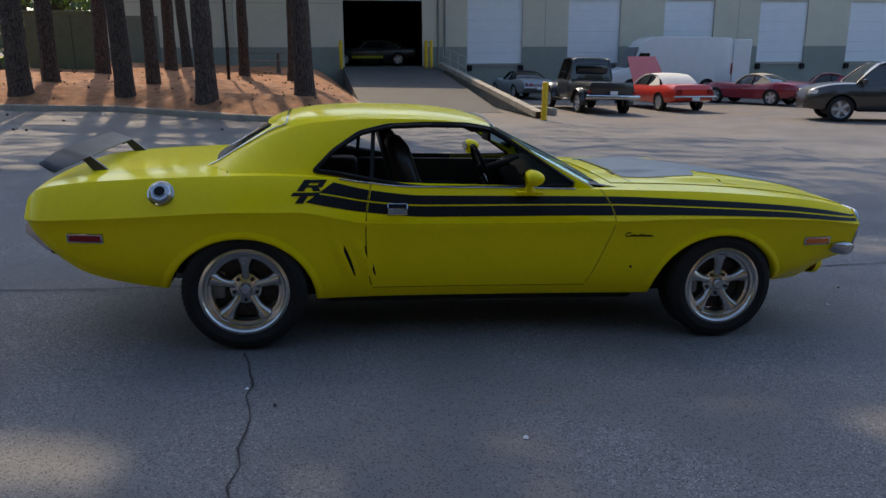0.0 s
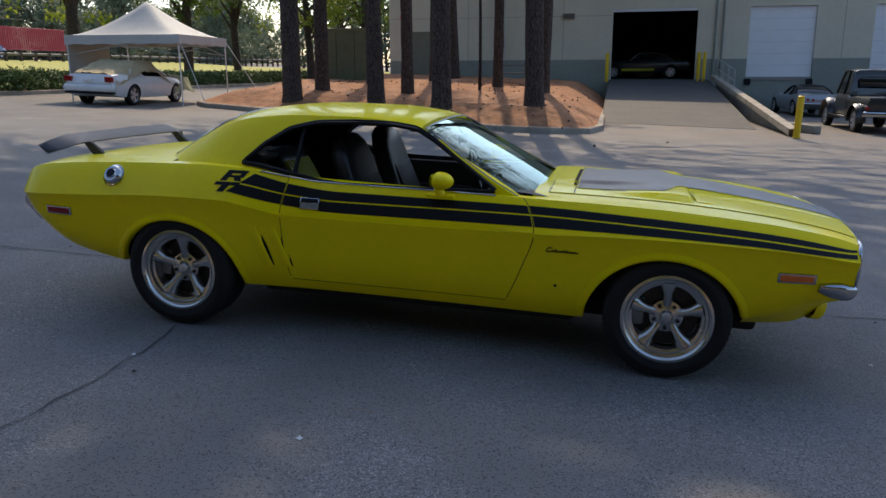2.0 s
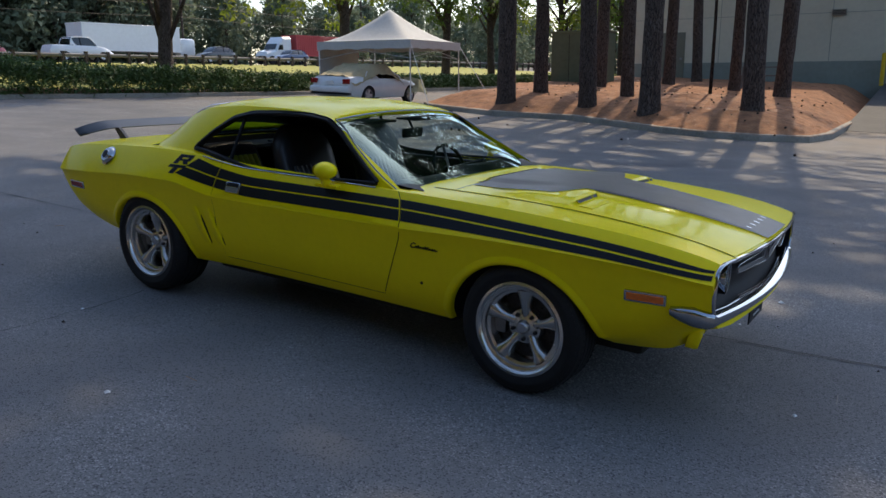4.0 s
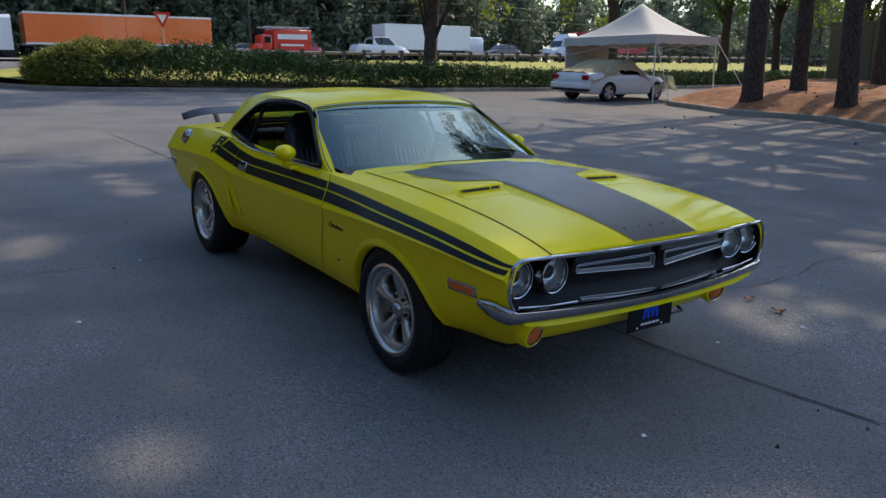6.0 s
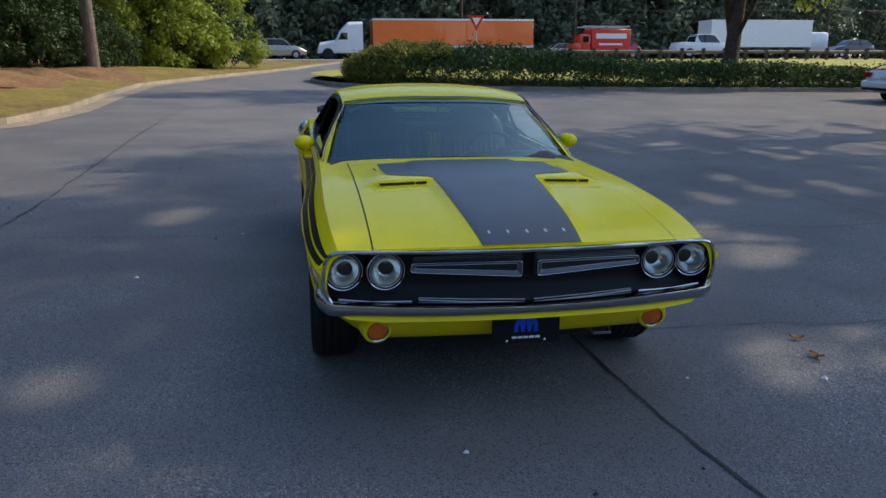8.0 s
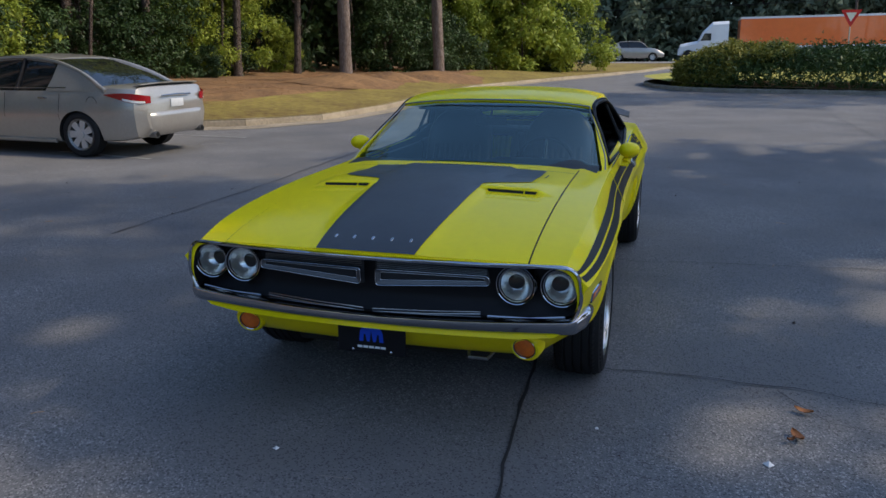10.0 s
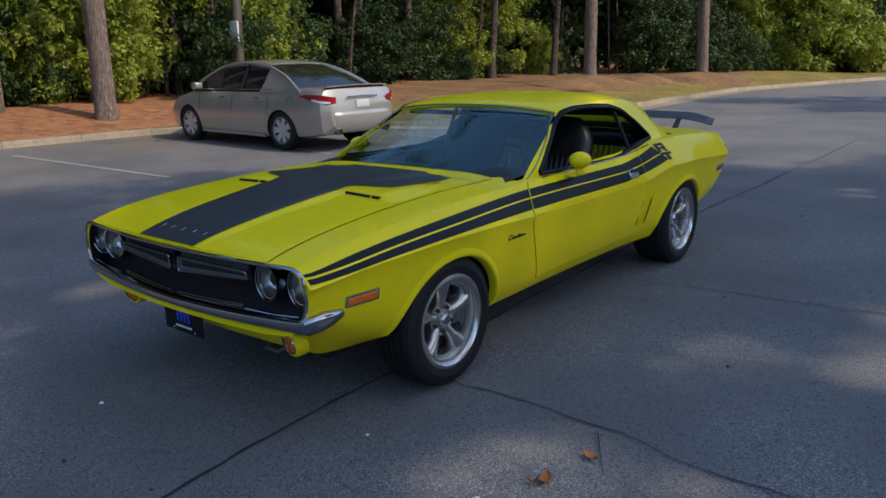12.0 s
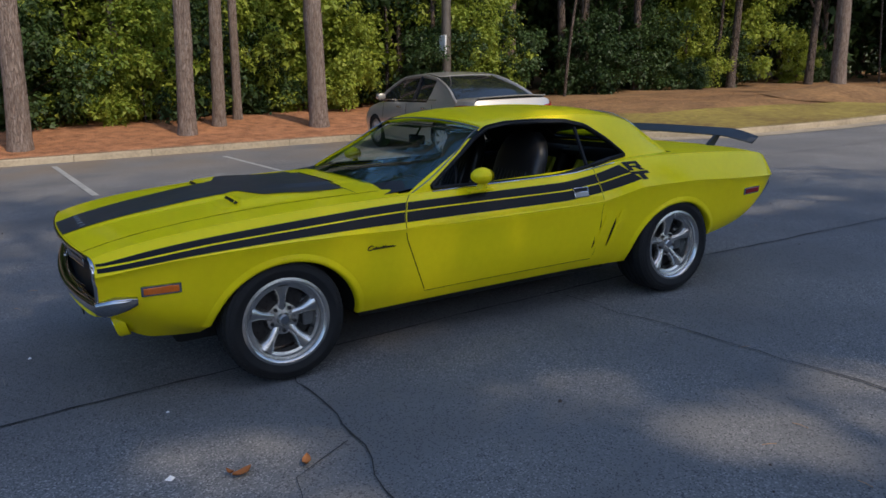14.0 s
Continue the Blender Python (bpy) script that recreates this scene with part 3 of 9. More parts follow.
wall_run(prev, 60, -1.6, BAND, M["wall_low"])
box("wall_panel", -10.2, -9.9, FY + 0.3, 60, -1.0, 7.6, M["wall"], hall)
box("roof", -10.3, 60.2, FY - 0.05, 60, 7.6, 7.85, M["concrete"], hall)
for x in (-6.2, -1.6, 10.7, 21.1, 31.5):
    box("panel_joint", x - 0.012, x + 0.012, FY - 0.006, FY, -0.4, 7.6, M["wall_low"], hall)
for z in (3.95, 5.8):
    box("panel_joint", -10.2, GX0, FY - 0.006, FY, z - 0.01, z + 0.01, M["wall_low"], hall)
for a, b in DOCKS:
    d = new("dock_door")
    d.parent = hall
    n = 6
    for i in range(n):
        z0 = 1.14 + (4.23 - 1.14) * i / n
        z1 = 1.14 + (4.23 - 1.14) * (i + 1) / n - 0.004
        box("door_panel", a, b, FY + 0.10, FY + 0.15, z0, z1, M["door_white"], d, 0.006)
        for q in (0.33, 0.66):
            zz = z0 + (z1 - z0) * q
            box("rib", a + 0.03, b - 0.03, FY + 0.097, FY + 0.1, zz - 0.006, zz + 0.006, M["door_white"], d)
    # added dark slab, stops daylight showing through the panel gaps
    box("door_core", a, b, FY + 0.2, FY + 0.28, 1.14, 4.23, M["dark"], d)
    for x in (a - 0.05, b - 0.22):
        box("dock_bumper", x, x + 0.27, FY - 0.12, FY, 0.78, 1.06, M["trim_black"], hall, 0.02)
    box("dock_leveller", a + 0.25, b - 0.25, FY - 0.05, FY, 1.0, 1.12, M["dull"], hall)
# drive-in opening: jambs and the room behind, its gloom painted near black
for x0, x1 in ((GX0 - 0.06, GX0), (GX1, GX1 + 0.06)):
    box("door_jamb", x0, x1, FY - 0.02, FY + 0.3, GZ0, GZ1, M["wall"], hall)
box("door_head", GX0, GX1, FY + 0.05, FY + 0.28, GZ1 - 0.12, GZ1, M["door_white"], hall)
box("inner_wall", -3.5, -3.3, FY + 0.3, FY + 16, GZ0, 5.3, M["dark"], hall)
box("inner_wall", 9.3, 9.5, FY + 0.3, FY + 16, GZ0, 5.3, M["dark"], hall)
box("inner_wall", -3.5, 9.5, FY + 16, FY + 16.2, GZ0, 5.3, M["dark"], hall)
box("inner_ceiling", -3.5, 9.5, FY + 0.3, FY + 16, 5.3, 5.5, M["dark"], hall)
box("inner_floor", -3.5, 9.5, FY + 0.3, FY + 16, GZ0 - 0.3, GZ0, M["ramp"], hall)
# ramp
rows = []
for t in np.linspace(0, 1, 12):
    y = 19.6 + (FY + 0.25 - 19.6) * t
    rows.append([(x, y, max(gz(x, 19.6) + 0.004 + (GZ0 - 0.01 - gz(x, 19.6)) * t ** 1.0, gz(x, y) + 0.006)) for x in np.linspace(0.62, 5.15, 8)])
tagged(obj("ramp", slab_me("ramp", rows, 1.4, 40), M["ramp"]), "worn concrete ramp up to the drive-in door", "ramp", kind="structure")


def ramp_z(y):
    t = min(1, max(0, (y - 19.6) / (FY + 0.25 - 19.6)))
    return gz(2.5, 19.6) + (GZ0 - gz(2.5, 19.6)) * t ** 1.0


rows = [[(5.60 - 0.42 * t, 17.4 + 15.6 * t, (gz(5.6, 17.4) + (GZ0 - gz(5.6, 17.4)) * t) + 0.02), (5.60 - 0.42 * t, 17.4 + 15.6 * t, (gz(5.6, 17.4) + (GZ0 - gz(5.6, 17.4)) * t) + 0.20), (5.86 - 0.42 * t, 17.4 + 15.6 * t, (gz(5.6, 17.4) + (GZ0 - gz(5.6, 17.4)) * t) + 0.20), (5.86 - 0.42 * t, 17.4 + 15.6 * t, -1.4)] for t in np.linspace(0, 1, 16)]
tagged(obj("ramp_kerb", grid_me("ramp_kerb", rows, sharp=30), M["kerb"]), "pale concrete kerb wall along the ramp", "kerb", kind="structure")
rail = thing("handrail", Matrix.Identity(4), "grey steel handrail beside the ramp", "handrail")
for k, y in enumerate((32.9, 31.0, 29.0, 27.2)):
    obj("post", tube("post", [(5.45, y, ramp_z(y) - 0.1), (5.45, y, ramp_z(y) + 1.0)], 0.022, 8), M["galv"], rail)
for h in (0.98, 0.55):
    obj("rail", tube("rail", [(5.45, 32.9, ramp_z(32.9) + h), (5.45, 27.2, ramp_z(27.2) + h)], 0.022, 8), M["galv"], rail)


def bollard(x, y, z, h, r, lean=0.0, label="yellow painted steel bollard"):
    t = thing("bollard", pose(x, y, z, 0, lean, 0), label, "bollard", "yellow bollards")
    prof = [(r, -0.1), (r, h - 0.06), (r * 0.92, h - 0.025), (r * 0.6, h - 0.005), (0.0, h)]
    obj("post", lathe("post", prof, 24, "z"), M["bollard"], t)
    obj("collar", lathe("collar", [(r + 0.03, 0.0), (r + 0.028, 0.012), (r, 0.018)], 24, "z"), M["concrete"], t)
    return t


bollard(5.66, 16.75, gz(5.66, 16.75), 1.10, 0.085, 1.5, "tall yellow steel bollard at the foot of the ramp")
for x in (0.52, 4.62):
    bollard(x, FY - 0.45, GZ0, 1.22, 0.085)
bollard(4.86, FY - 0.5, GZ0, 1.22, 0.075)

# ---- the yellow muscle car ----
HERO = Matrix(((0.99932, 0, 0.037, 0), (-0.00044, 0.99993, 0.012, 0), (-0.037, -0.012, 0.99924, 0), (0, 0, 0, 1)))
hero = thing("muscle_car", Matrix.Translation((0.004, 0.045, -0.001)) @ HERO @ Matrix.Rotation(radians(-0.55), 4, "Z"), "yellow seventies two-door hardtop with black stripes, parked in tree shade", "car")

W = smooth_fn([-2.505, -2.47, -2.41, -2.28, -2.0, -1.7, -1.4, -1.1, -0.85, -0.6, -0.2, 0.3, 0.67, 1.0, 1.4, 1.75, 1.95, 2.12, 2.22, 2.27],
              [0.800, 0.852, 0.890, 0.918, 0.940, 0.950, 0.962, 0.953, 0.928, 0.910, 0.905, 0.908, 0.917, 0.926, 0.940, 0.936, 0.925, 0.911, 0.897, 0.887])
ZCR = smooth_fn([-2.505, -1.95, -1.39, -1.1, -0.9, -0.73, -0.41, 0.68, 1.0, 1.4, 1.9, 2.27], [0.72, 0.75, 0.78, 0.78, 0.745, 0.715, 0.71, 0.722, 0.735, 0.745, 0.735, 0.70])
ZB = smooth_fn([-2.505, -2.47, -2.36, -2.22, -2.05, -1.83, -1.0, 0.9, 1.72, 1.94, 2.12, 2.27], [0.68, 0.628, 0.515, 0.425, 0.378, 0.342, 0.264, 0.264, 0.335, 0.390, 0.452, 0.488])
ZBC = smooth_fn([-2.505, -2.3, -1.8, -1.0, 0.9, 1.7, 2.0, 2.09, 2.20], [0.62, 0.42, 0.33, 0.25, 0.25, 0.28, 0.305, 0.345, 0.475])
YS = smooth_fn([-2.505, -2.46, -2.3, -2.0, -1.6, -1.2, -0.8, -0.3, 0.5, 1.0, 1.6, 2.0, 2.27], [0.735, 0.778, 0.807, 0.828, 0.846, 0.852, 0.840, 0.828, 0.818, 0.823, 0.83, 0.822, 0.798])
ZS = smooth_fn([-2.505, -2.47, -2.41, -2.3, -2.1, -1.8, -1.5, -1.2, -0.95, -0.75, -0.5, 0.3, 0.67, 1.2, 1.8, 2.05, 2.2, 2.27], [0.805, 0.846, 0.878, 0.900, 0.922, 0.941, 0.955, 0.962, 0.952, 0.928, 0.905, 0.898, 0.893, 0.885, 0.852, 0.822, 0.792, 0.771])
ZC = smooth_fn([-2.505, -2.46, -2.3, -2.1, -1.8, -1.5, 0.3, 0.72, 1.1, 1.5, 1.9, 2.15, 2.27], [0.85, 0.893, 0.93, 0.952, 0.972, 0.985, 0.945, 0.925, 0.922, 0.905, 0.862, 0.817, 0.788])


def bow(x, y):
    """The nose is drawn out a little towards its middle."""
    t = min(max((x - 1.5) / 0.77, 0), 1)
    return 0.075 * t * t * (3 - 2 * t) * (1 - min(1, abs(y) / 0.84) ** 2)


def half_ring(x):
    w, zcr, zb, zbc, ys, zs, zc = W(x), ZCR(x), ZB(x), ZBC(x), YS(x), ZS(x), ZC(x)
    pts = []
    for i in range(13):
        t = i / 12
        y = ys * t
        pts.append((y, zc + (zs - zc) * (0.55 * t ** 2 + 0.45 * t ** 5)))
    cy, cz = ys + 0.46 * (w - ys), zs - 0.35 * (zs - zcr) - 0.002
    for i in range(1, 11):
        t = i / 10
        pts.append(((1 - t) ** 2 * ys + 2 * t * (1 - t) * cy + t * t * w, (1 - t) ** 2 * zs + 2 * t * (1 - t) * cz + t * t * zcr))
    low = smooth_fn([0, 0.06, 0.3, 0.62, 0.86, 1.0], [w, w - 0.010, w - 0.026, w - 0.046, w - 0.080, w - 0.125])
    for i in range(1, 14):
        t = i / 13
        pts.append((low(t), zcr + (zb - zcr) * t))
    for t in (0.05, 0.11, 0.18, 0.45, 0.75, 1.0):
        pts.append(((w - 0.125) * (1 - t), zb + (zbc - zb) * min(1, t / 0.18)))
    return pts


def side_y(x, z):
    """Half width of the body at a place along it and a height."""
    r = half_ring(x)[12:36]
    zs = [p[1] for p in r]
    for (ya, za), (yb, zb2) in zip(r, r[1:]):
        if zb2 <= z <= za:
            return ya + (yb - ya) * (za - z) / max(1e-6, za - zb2)
    return r[0][0] if z > zs[0] else r[-1][0]


def top_z(x, y):
    zs, zc, ys = ZS(x), ZC(x), YS(x)
    t = min(1, abs(y) / ys)
    return zc + (zs - zc) * (0.55 * t ** 2 + 0.45 * t ** 5)


stations = sorted(set([round(v, 4) for v in np.concatenate([np.linspace(-2.505, -2.25, 12), np.linspace(-2.25, 1.9, 72), np.linspace(1.9, 2.27, 14)])]))
rows = []
for x in stations:
    h = half_ring(x)
    full = [(y, z) for y, z in h] + [(-y, z) for y, z in h[-2:0:-1]]
    rows.append([(x + bow(x, y), y, z) for y, z in full])
k = len(rows[0])
vs = [p for r in rows for p in r]
fs = [(i * k + j, i * k + (j + 1) % k, (i + 1) * k + (j + 1) % k, (i + 1) * k + j) for i in range(len(rows) - 1) for j in range(k)]
# both ends are closed by a fan round a middle point
for q in (0, len(rows) - 1):
    c = sum((Vector(p) for p in rows[q]), Vector()) / k
    fs += [(q * k + j, q * k + (j + 1) % k, len(vs)) for j in range(k)]
    vs.append(tuple(c))
body_me = mesh_from("body", vs, fs, False)
body_me.materials.append(M["paint"])


def ellipse_prism(cx, cz, rx, rz, y0, y1, material, n=56):
    o = [(cx + rx * math.cos(2 * math.pi * i / n), cz + rz * math.sin(2 * math.pi * i / n)) for i in range(n)]
    return side_prism(o, y0, y1, material)


def side_prism(o, y0, y1, material):
    n = len(o)
    vs = [(x, y0, z) for x, z in o] + [(x, y1, z) for x, z in o]
    fs = [tuple(range(n)), tuple(range(n, 2 * n))[::-1]] + [(i, (i + 1) % n, n + (i + 1) % n, n + i) for i in range(n)]
    me = mesh_from("cut", vs, fs, False)
    me.materials.append(material)
    return me


def front_prism(o, x0, x1, material, bowed=False):
    n = len(o)
    vs = [(x0, y, z) for y, z in o] + [(x1, y, z) for y, z in o]
    fs = [tuple(range(n)), tuple(range(n, 2 * n))[::-1]] + [(i, (i + 1) % n, n + (i + 1) % n, n + i) for i in range(n)]
    me = mesh_from("cut", vs, fs, False)
    me.materials.append(material)
    return me


def round_poly(pts, r=0.05, n=5):
    """A polygon with rounded corners."""
    out = []
    m = len(pts)
    for i in range(m):
        p, a, b = Vector(pts[i]), Vector(pts[i - 1]), Vector(pts[(i + 1) % m])
        rr = min(r, (a - p).length * 0.45, (b - p).length * 0.45)
        s, e = p + (a - p).normalized() * rr, p + (b - p).normalized() * rr
        for j in range(n + 1):
            t = j / n
            out.append(tuple((1 - t) ** 2 * s + 2 * t * (1 - t) * p + t * t * e))
    return out


ARCH = ((-1.405, 0.255, 0.412, 0.390), (1.378, 0.255, 0.418, 0.395))
cuts = []
for cx, cz, rx, rz in ARCH:
    for s in (1, -1):
        cuts.append(ellipse_prism(cx, cz, rx, rz, s * 0.50, s * 1.2, M["under"]))
tub = side_prism(round_poly([(0.66, 1.2), (0.66, 0.50), (0.5, 0.36), (-1.25, 0.36), (-1.4, 0.70), (-1.55, 1.2)], 0.06), -0.775, 0.775, M["inner"])
cuts.append(tub)
mouth = front_prism(round_poly([(-0.822, 0.764), (0.822, 0.764), (0.855, 0.62), (0.80, 0.525), (-0.80, 0.525), (-0.855, 0.62)], 0.085), 2.10, 2.6, M["trim_black"])
cuts.append(mouth)
body_cut = carve(body_me, cuts)
body_cut.shade_smooth()
body_cut.set_sharp_from_angle(angle=radians(24))
body = obj("body", body_cut, None, hero)

# wheel arch lips, rolled outwards
for cx, cz, rx, rz in ARCH:
    for s in (1, -1):
        rows = []
        for i in range(49):
            a = radians(-4 + 188 * i / 48)
            row = []
            for grow, out in ((-0.014, -0.035), (-0.012, 0.002), (-0.006, 0.009), (0.003, 0.0105), (0.012, 0.007), (0.030, 0.0006)):
                x, z = cx + (rx + grow) * math.cos(a), cz + (rz + grow) * math.sin(a)
                z = max(z, ZB(x) + 0.004)
                row.append((x, s * (side_y(x, z) + out), z))
            rows.append(row)
        obj("arch_lip", grid_me("arch_lip", rows, sharp=60), M["paint"], hero)

# ---- roof and pillars ----
GR = smooth_fn([-1.80, -1.62, -1.40, -1.2, -1.0, -0.7, -0.4, -0.1, 0.05, 0.3, 0.55, 0.74, 0.84], [0.93, 0.985, 1.135, 1.245, 1.288, 1.308, 1.308, 1.285, 1.245, 1.135, 1.02, 0.925, 0.87])
GE = smooth_fn([-1.80, -1.62, -1.40, -1.2, -1.0, -0.7, -0.4, -0.1, 0.02, 0.25, 0.52, 0.70, 0.84], [0.91, 0.955, 1.08, 1.185, 1.232, 1.258, 1.262, 1.24, 1.212, 1.075, 0.925, 0.84, 0.8])
GY = smooth_fn([-1.80, -1.62, -1.2, -0.8, -0.4, 0.02, 0.25, 0.52, 0.70, 0.84], [0.57, 0.58, 0.617, 0.640, 0.650, 0.640, 0.72, 0.798, 0.81, 0.81])
BY = smooth_fn([-1.80, -1.62, -1.2, -0.9, -0.4, 0.3, 0.84], [0.745, 0.775, 0.825, 0.835, 0.83, 0.815, 0.80])
BZ = smooth_fn([-1.80, -1.2, -0.95, -0.75, -0.5, 0.3, 0.84], [0.93, 0.95, 0.935, 0.915, 0.89, 0.88, 0.8])


def hood_ring(x, inset=0.0):
    zr, ze, gy, by, bz = GR(x) - inset, GE(x) - inset, GY(x) - inset, BY(x) - inset, min(BZ(x), GE(x) - 0.01) - 0.03
    pts = []
    for i in range(11):
        t = i / 10
        pts.append((gy * t, zr + (ze - zr) * (0.75 * t ** 2.2 + 0.25 * t ** 8)))
    cy, cz = gy + (by - gy) * 0.42, ze - (ze - bz) * 0.30
    for i in range(1, 11):
        t = i / 10
        pts.append(((1 - t) ** 2 * gy + 2 * t * (1 - t) * cy + t * t * by, (1 - t) ** 2 * ze + 2 * t * (1 - t) * cz + t * t * bz))
    pts.append((by - 0.02, bz - 0.07))
    return pts


def cabin_y(x, z):
    r = hood_ring(x)[10:]
    for (ya, za), (yb, zb2) in zip(r, r[1:]):
        if zb2 <= z <= za:
            return ya + (yb - ya) * (za - z) / max(1e-6, za - zb2)
    return r[0][0] if z > r[0][1] else r[-1][0]


def cabin_solid(name, x0, x1, inset, material, drop=0.0):
    rows = []
    for x in np.linspace(x0, x1, 72):
        h = hood_ring(x, inset)
        if drop:
            h = h[:-1] + [(h[-1][0], h[-1][1] - drop)]
        rows.append([(x, y, z) for y, z in h] + [(x, -y, z) for y, z in h[::-1][:-1]])
    k = len(rows[0])
    vs = [p for r in rows for p in r]
    fs = [(i * k + j, i * k + j + 1, (i + 1) * k + j + 1, (i + 1) * k + j) for i in range(len(rows) - 1) for j in range(k - 1)]
    fs += [(i * k + k - 1, i * k, (i + 1) * k, (i + 1) * k + k - 1) for i in range(len(rows) - 1)]
    fs += [tuple(range(k)), tuple((len(rows) - 1) * k + j for j in range(k))[::-1]]
    me = mesh_from(name, vs, fs, False)
    me.materials.append(material)
    return me


WIN = round_poly([(-1.015, 0.985), (-0.90, 1.092), (-0.755, 1.182), (-0.60, 1.218), (-0.38, 1.230), (-0.16, 1.230), (-0.02, 1.212), (0.10, 1.148), (0.27, 1.045), (0.475, 0.915), (0.07, 0.900), (-0.40, 0.898), (-0.52, 0.908), (-0.70, 0.938), (-0.86, 0.968)], 0.03, 3)
side_cut = side_prism(WIN, -1.3, 1.3, M["trim_black"])
ws = round_poly([(-0.790, 0.865), (-0.636, 1.228), (-0.32, 1.258), (0.32, 1.258), (0.636, 1.228), (0.790, 0.865), (0.35, 0.86), (-0.35, 0.86)], 0.05, 4)
bl = round_poly([(-0.53, 1.0), (-0.48, 1.20), (0.48, 1.20), (0.53, 1.0)], 0.05, 4)
cabin_me = carve(cabin_solid("cabin", -1.80, 0.84, 0.0, M["paint"]), [
    cabin_solid("hollow", -1.60, 0.78, 0.035, M["inner"], 0.5), side_cut,
    front_prism(ws, 0.0, 1.4, M["paint"]), front_prism(bl, -1.16, -2.4, M["trim_black"])])
cabin_me.shade_smooth()
cabin_me.set_sharp_from_angle(angle=radians(28))
obj("roof", cabin_me, None, hero)

# glass
rows = []
for x in np.linspace(0.02, 0.70, 24):
    gy = GY(x) * 0.985
    rows.append([(x - 0.012, gy * t, GR(x) + (GE(x) - GR(x)) * (0.75 * abs(t) ** 2.2 + 0.25 * abs(t) ** 8) - 0.012) for t in np.linspace(-1, 1, 25)])
windscreen = obj("windscreen", grid_me("windscreen", rows), M["glass"], hero, "clear windscreen reflecting sky and trees")
windscreen.visible_shadow = False
rows = []
for x in np.linspace(-1.60, -1.17, 14):
    gy = GY(x) * 0.93
    rows.append([(x + 0.012, gy * t, GR(x) + (GE(x) - GR(x)) * (0.75 * abs(t) ** 2.2 + 0.25 * abs(t) ** 8) - 0.012) for t in np.linspace(-1, 1, 21)])
backlight = obj("rear_window", grid_me("rear_window", rows), M["glass"], hero)
backlight.visible_shadow = False

# window surrounds
for s in (1, -1):
    ring = [(x, s * (cabin_y(x, z) + 0.004), z) for x, z in WIN]
    obj("window_seal", tube("window_seal", ring, 0.013, 6, True), M["trim_black"], hero)
    big = [(x + (x + 0.3) * 0.022, z + (z - 1.07) * 0.10) for x, z in WIN]
    arc = [p for p in big if p[1] > 0.925]
    arc = sorted(arc, key=lambda p: math.atan2(p[1] - 0.9, p[0] + 0.25))
    obj("drip_rail", tube("drip_rail", [(x, s * (cabin_y(x, min(z, GE(x) + 0.02)) + 0.006), z) for x, z in arc], 0.0055, 6), M["trim_black"], hero)
    # quarter post and belt trim
    obj("quarter_post", tube("quarter_post", [(-0.70, s * (cabin_y(-0.70, 0.94) - 0.02), 0.93), (-0.685, s * (cabin_y(-0.68, 1.2) - 0.02), 1.205)], 0.013, 6), M["trim_black"], hero)
    obj("belt_trim", tube("belt_trim", [(x, s * (side_y(x, ZS(x) - 0.004) + 0.002), ZS(x) + 0.001) for x in np.linspace(-0.88, 0.47, 24)], 0.0042, 6), M["chrome"], hero)
ring = []
for x in np.linspace(0.02, 0.685, 16):
    ring.append((x, GY(x) * 0.985, GE(x) + 0.004))
low = [(x + 0.0, y, z) for x, y, z in ring]
hdr = [(0.02 + 0.03 * (1 - t * t), GY(0.02) * t, GR(0.03) + (GE(0.02) - GR(0.03)) * abs(t) ** 2.2 + 0.004) for t in np.linspace(-1, 1, 17)]
obj("windscreen_trim", tube("windscreen_trim", [(x, -y, z) for x, y, z in low[::-1]] + hdr[1:-1] + low, 0.005, 6), M["dull"], hero)
ring = [(x, GY(x) * 0.93, GE(x) + 0.012 + 0.02 * (x + 1.6)) for x in np.linspace(-1.60, -1.17, 10)]
obj("rear_window_trim", tube("rear_window_trim", [(x, -y, z) for x, y, z in ring] + [(-1.165, GY(-1.17) * 0.93 * t, GR(-1.165) - 0.03 * abs(t) ** 2.2 + 0.004) for t in np.linspace(-0.9, 0.9, 9)] + ring[::-1], 0.005, 6), M["chrome"], hero)

# ---- doors: skins standing a hair proud of the body ----
DF = smooth_fn([0.30, 0.35, 0.55, 0.72, 0.86, 0.95], [0.535, 0.56, 0.64, 0.69, 0.645, 0.55])
DR = smooth_fn([0.30, 0.35, 0.72, 0.95], [-0.66, -0.70, -0.735, -0.70])


def patch_rows(x_of, z0, z1, s, lift, nx=30, nz=20):
    rows = []
    for z in np.linspace(z0, z1, nz):
        a, b = x_of(z)
        rows.append([(x, s * (side_y(x, min(z, ZS(x) - 0.001)) + lift), min(z, ZS(x) - 0.001)) for x in np.linspace(a, b, nx)])
    return rows


for s in (1, -1):
    side = Vector((0, -s, 0))
    gap = grid_me("door_gap", patch_rows(lambda z: (DR(z) - 0.005, DF(z) + 0.005), 0.327, 0.96, s, 0.0008))
    obj("door_gap", gap, M["trim_black"], hero)
    door = obj("door", slab_me("door", patch_rows(lambda z: (DR(z), DF(z)), 0.332, 0.96, s, 0.0035), 0.0035, 30, side), M["paint"], hero)

# ---- stripes down the sides ----
STOP = smooth_fn([-1.05, -0.96, -0.71, -0.41, 0.63, 1.23, 1.74, 2.0, 2.24], [0.948, 0.938, 0.888, 0.860, 0.858, 0.842, 0.815, 0.79, 0.752])
SMID = smooth_fn([-1.05, -0.95, -0.71, -0.41, 0.63, 1.23, 1.74, 2.24], [0.882, 0.868, 0.828, 0.808, 0.814, 0.803, 0.783, 0.738])
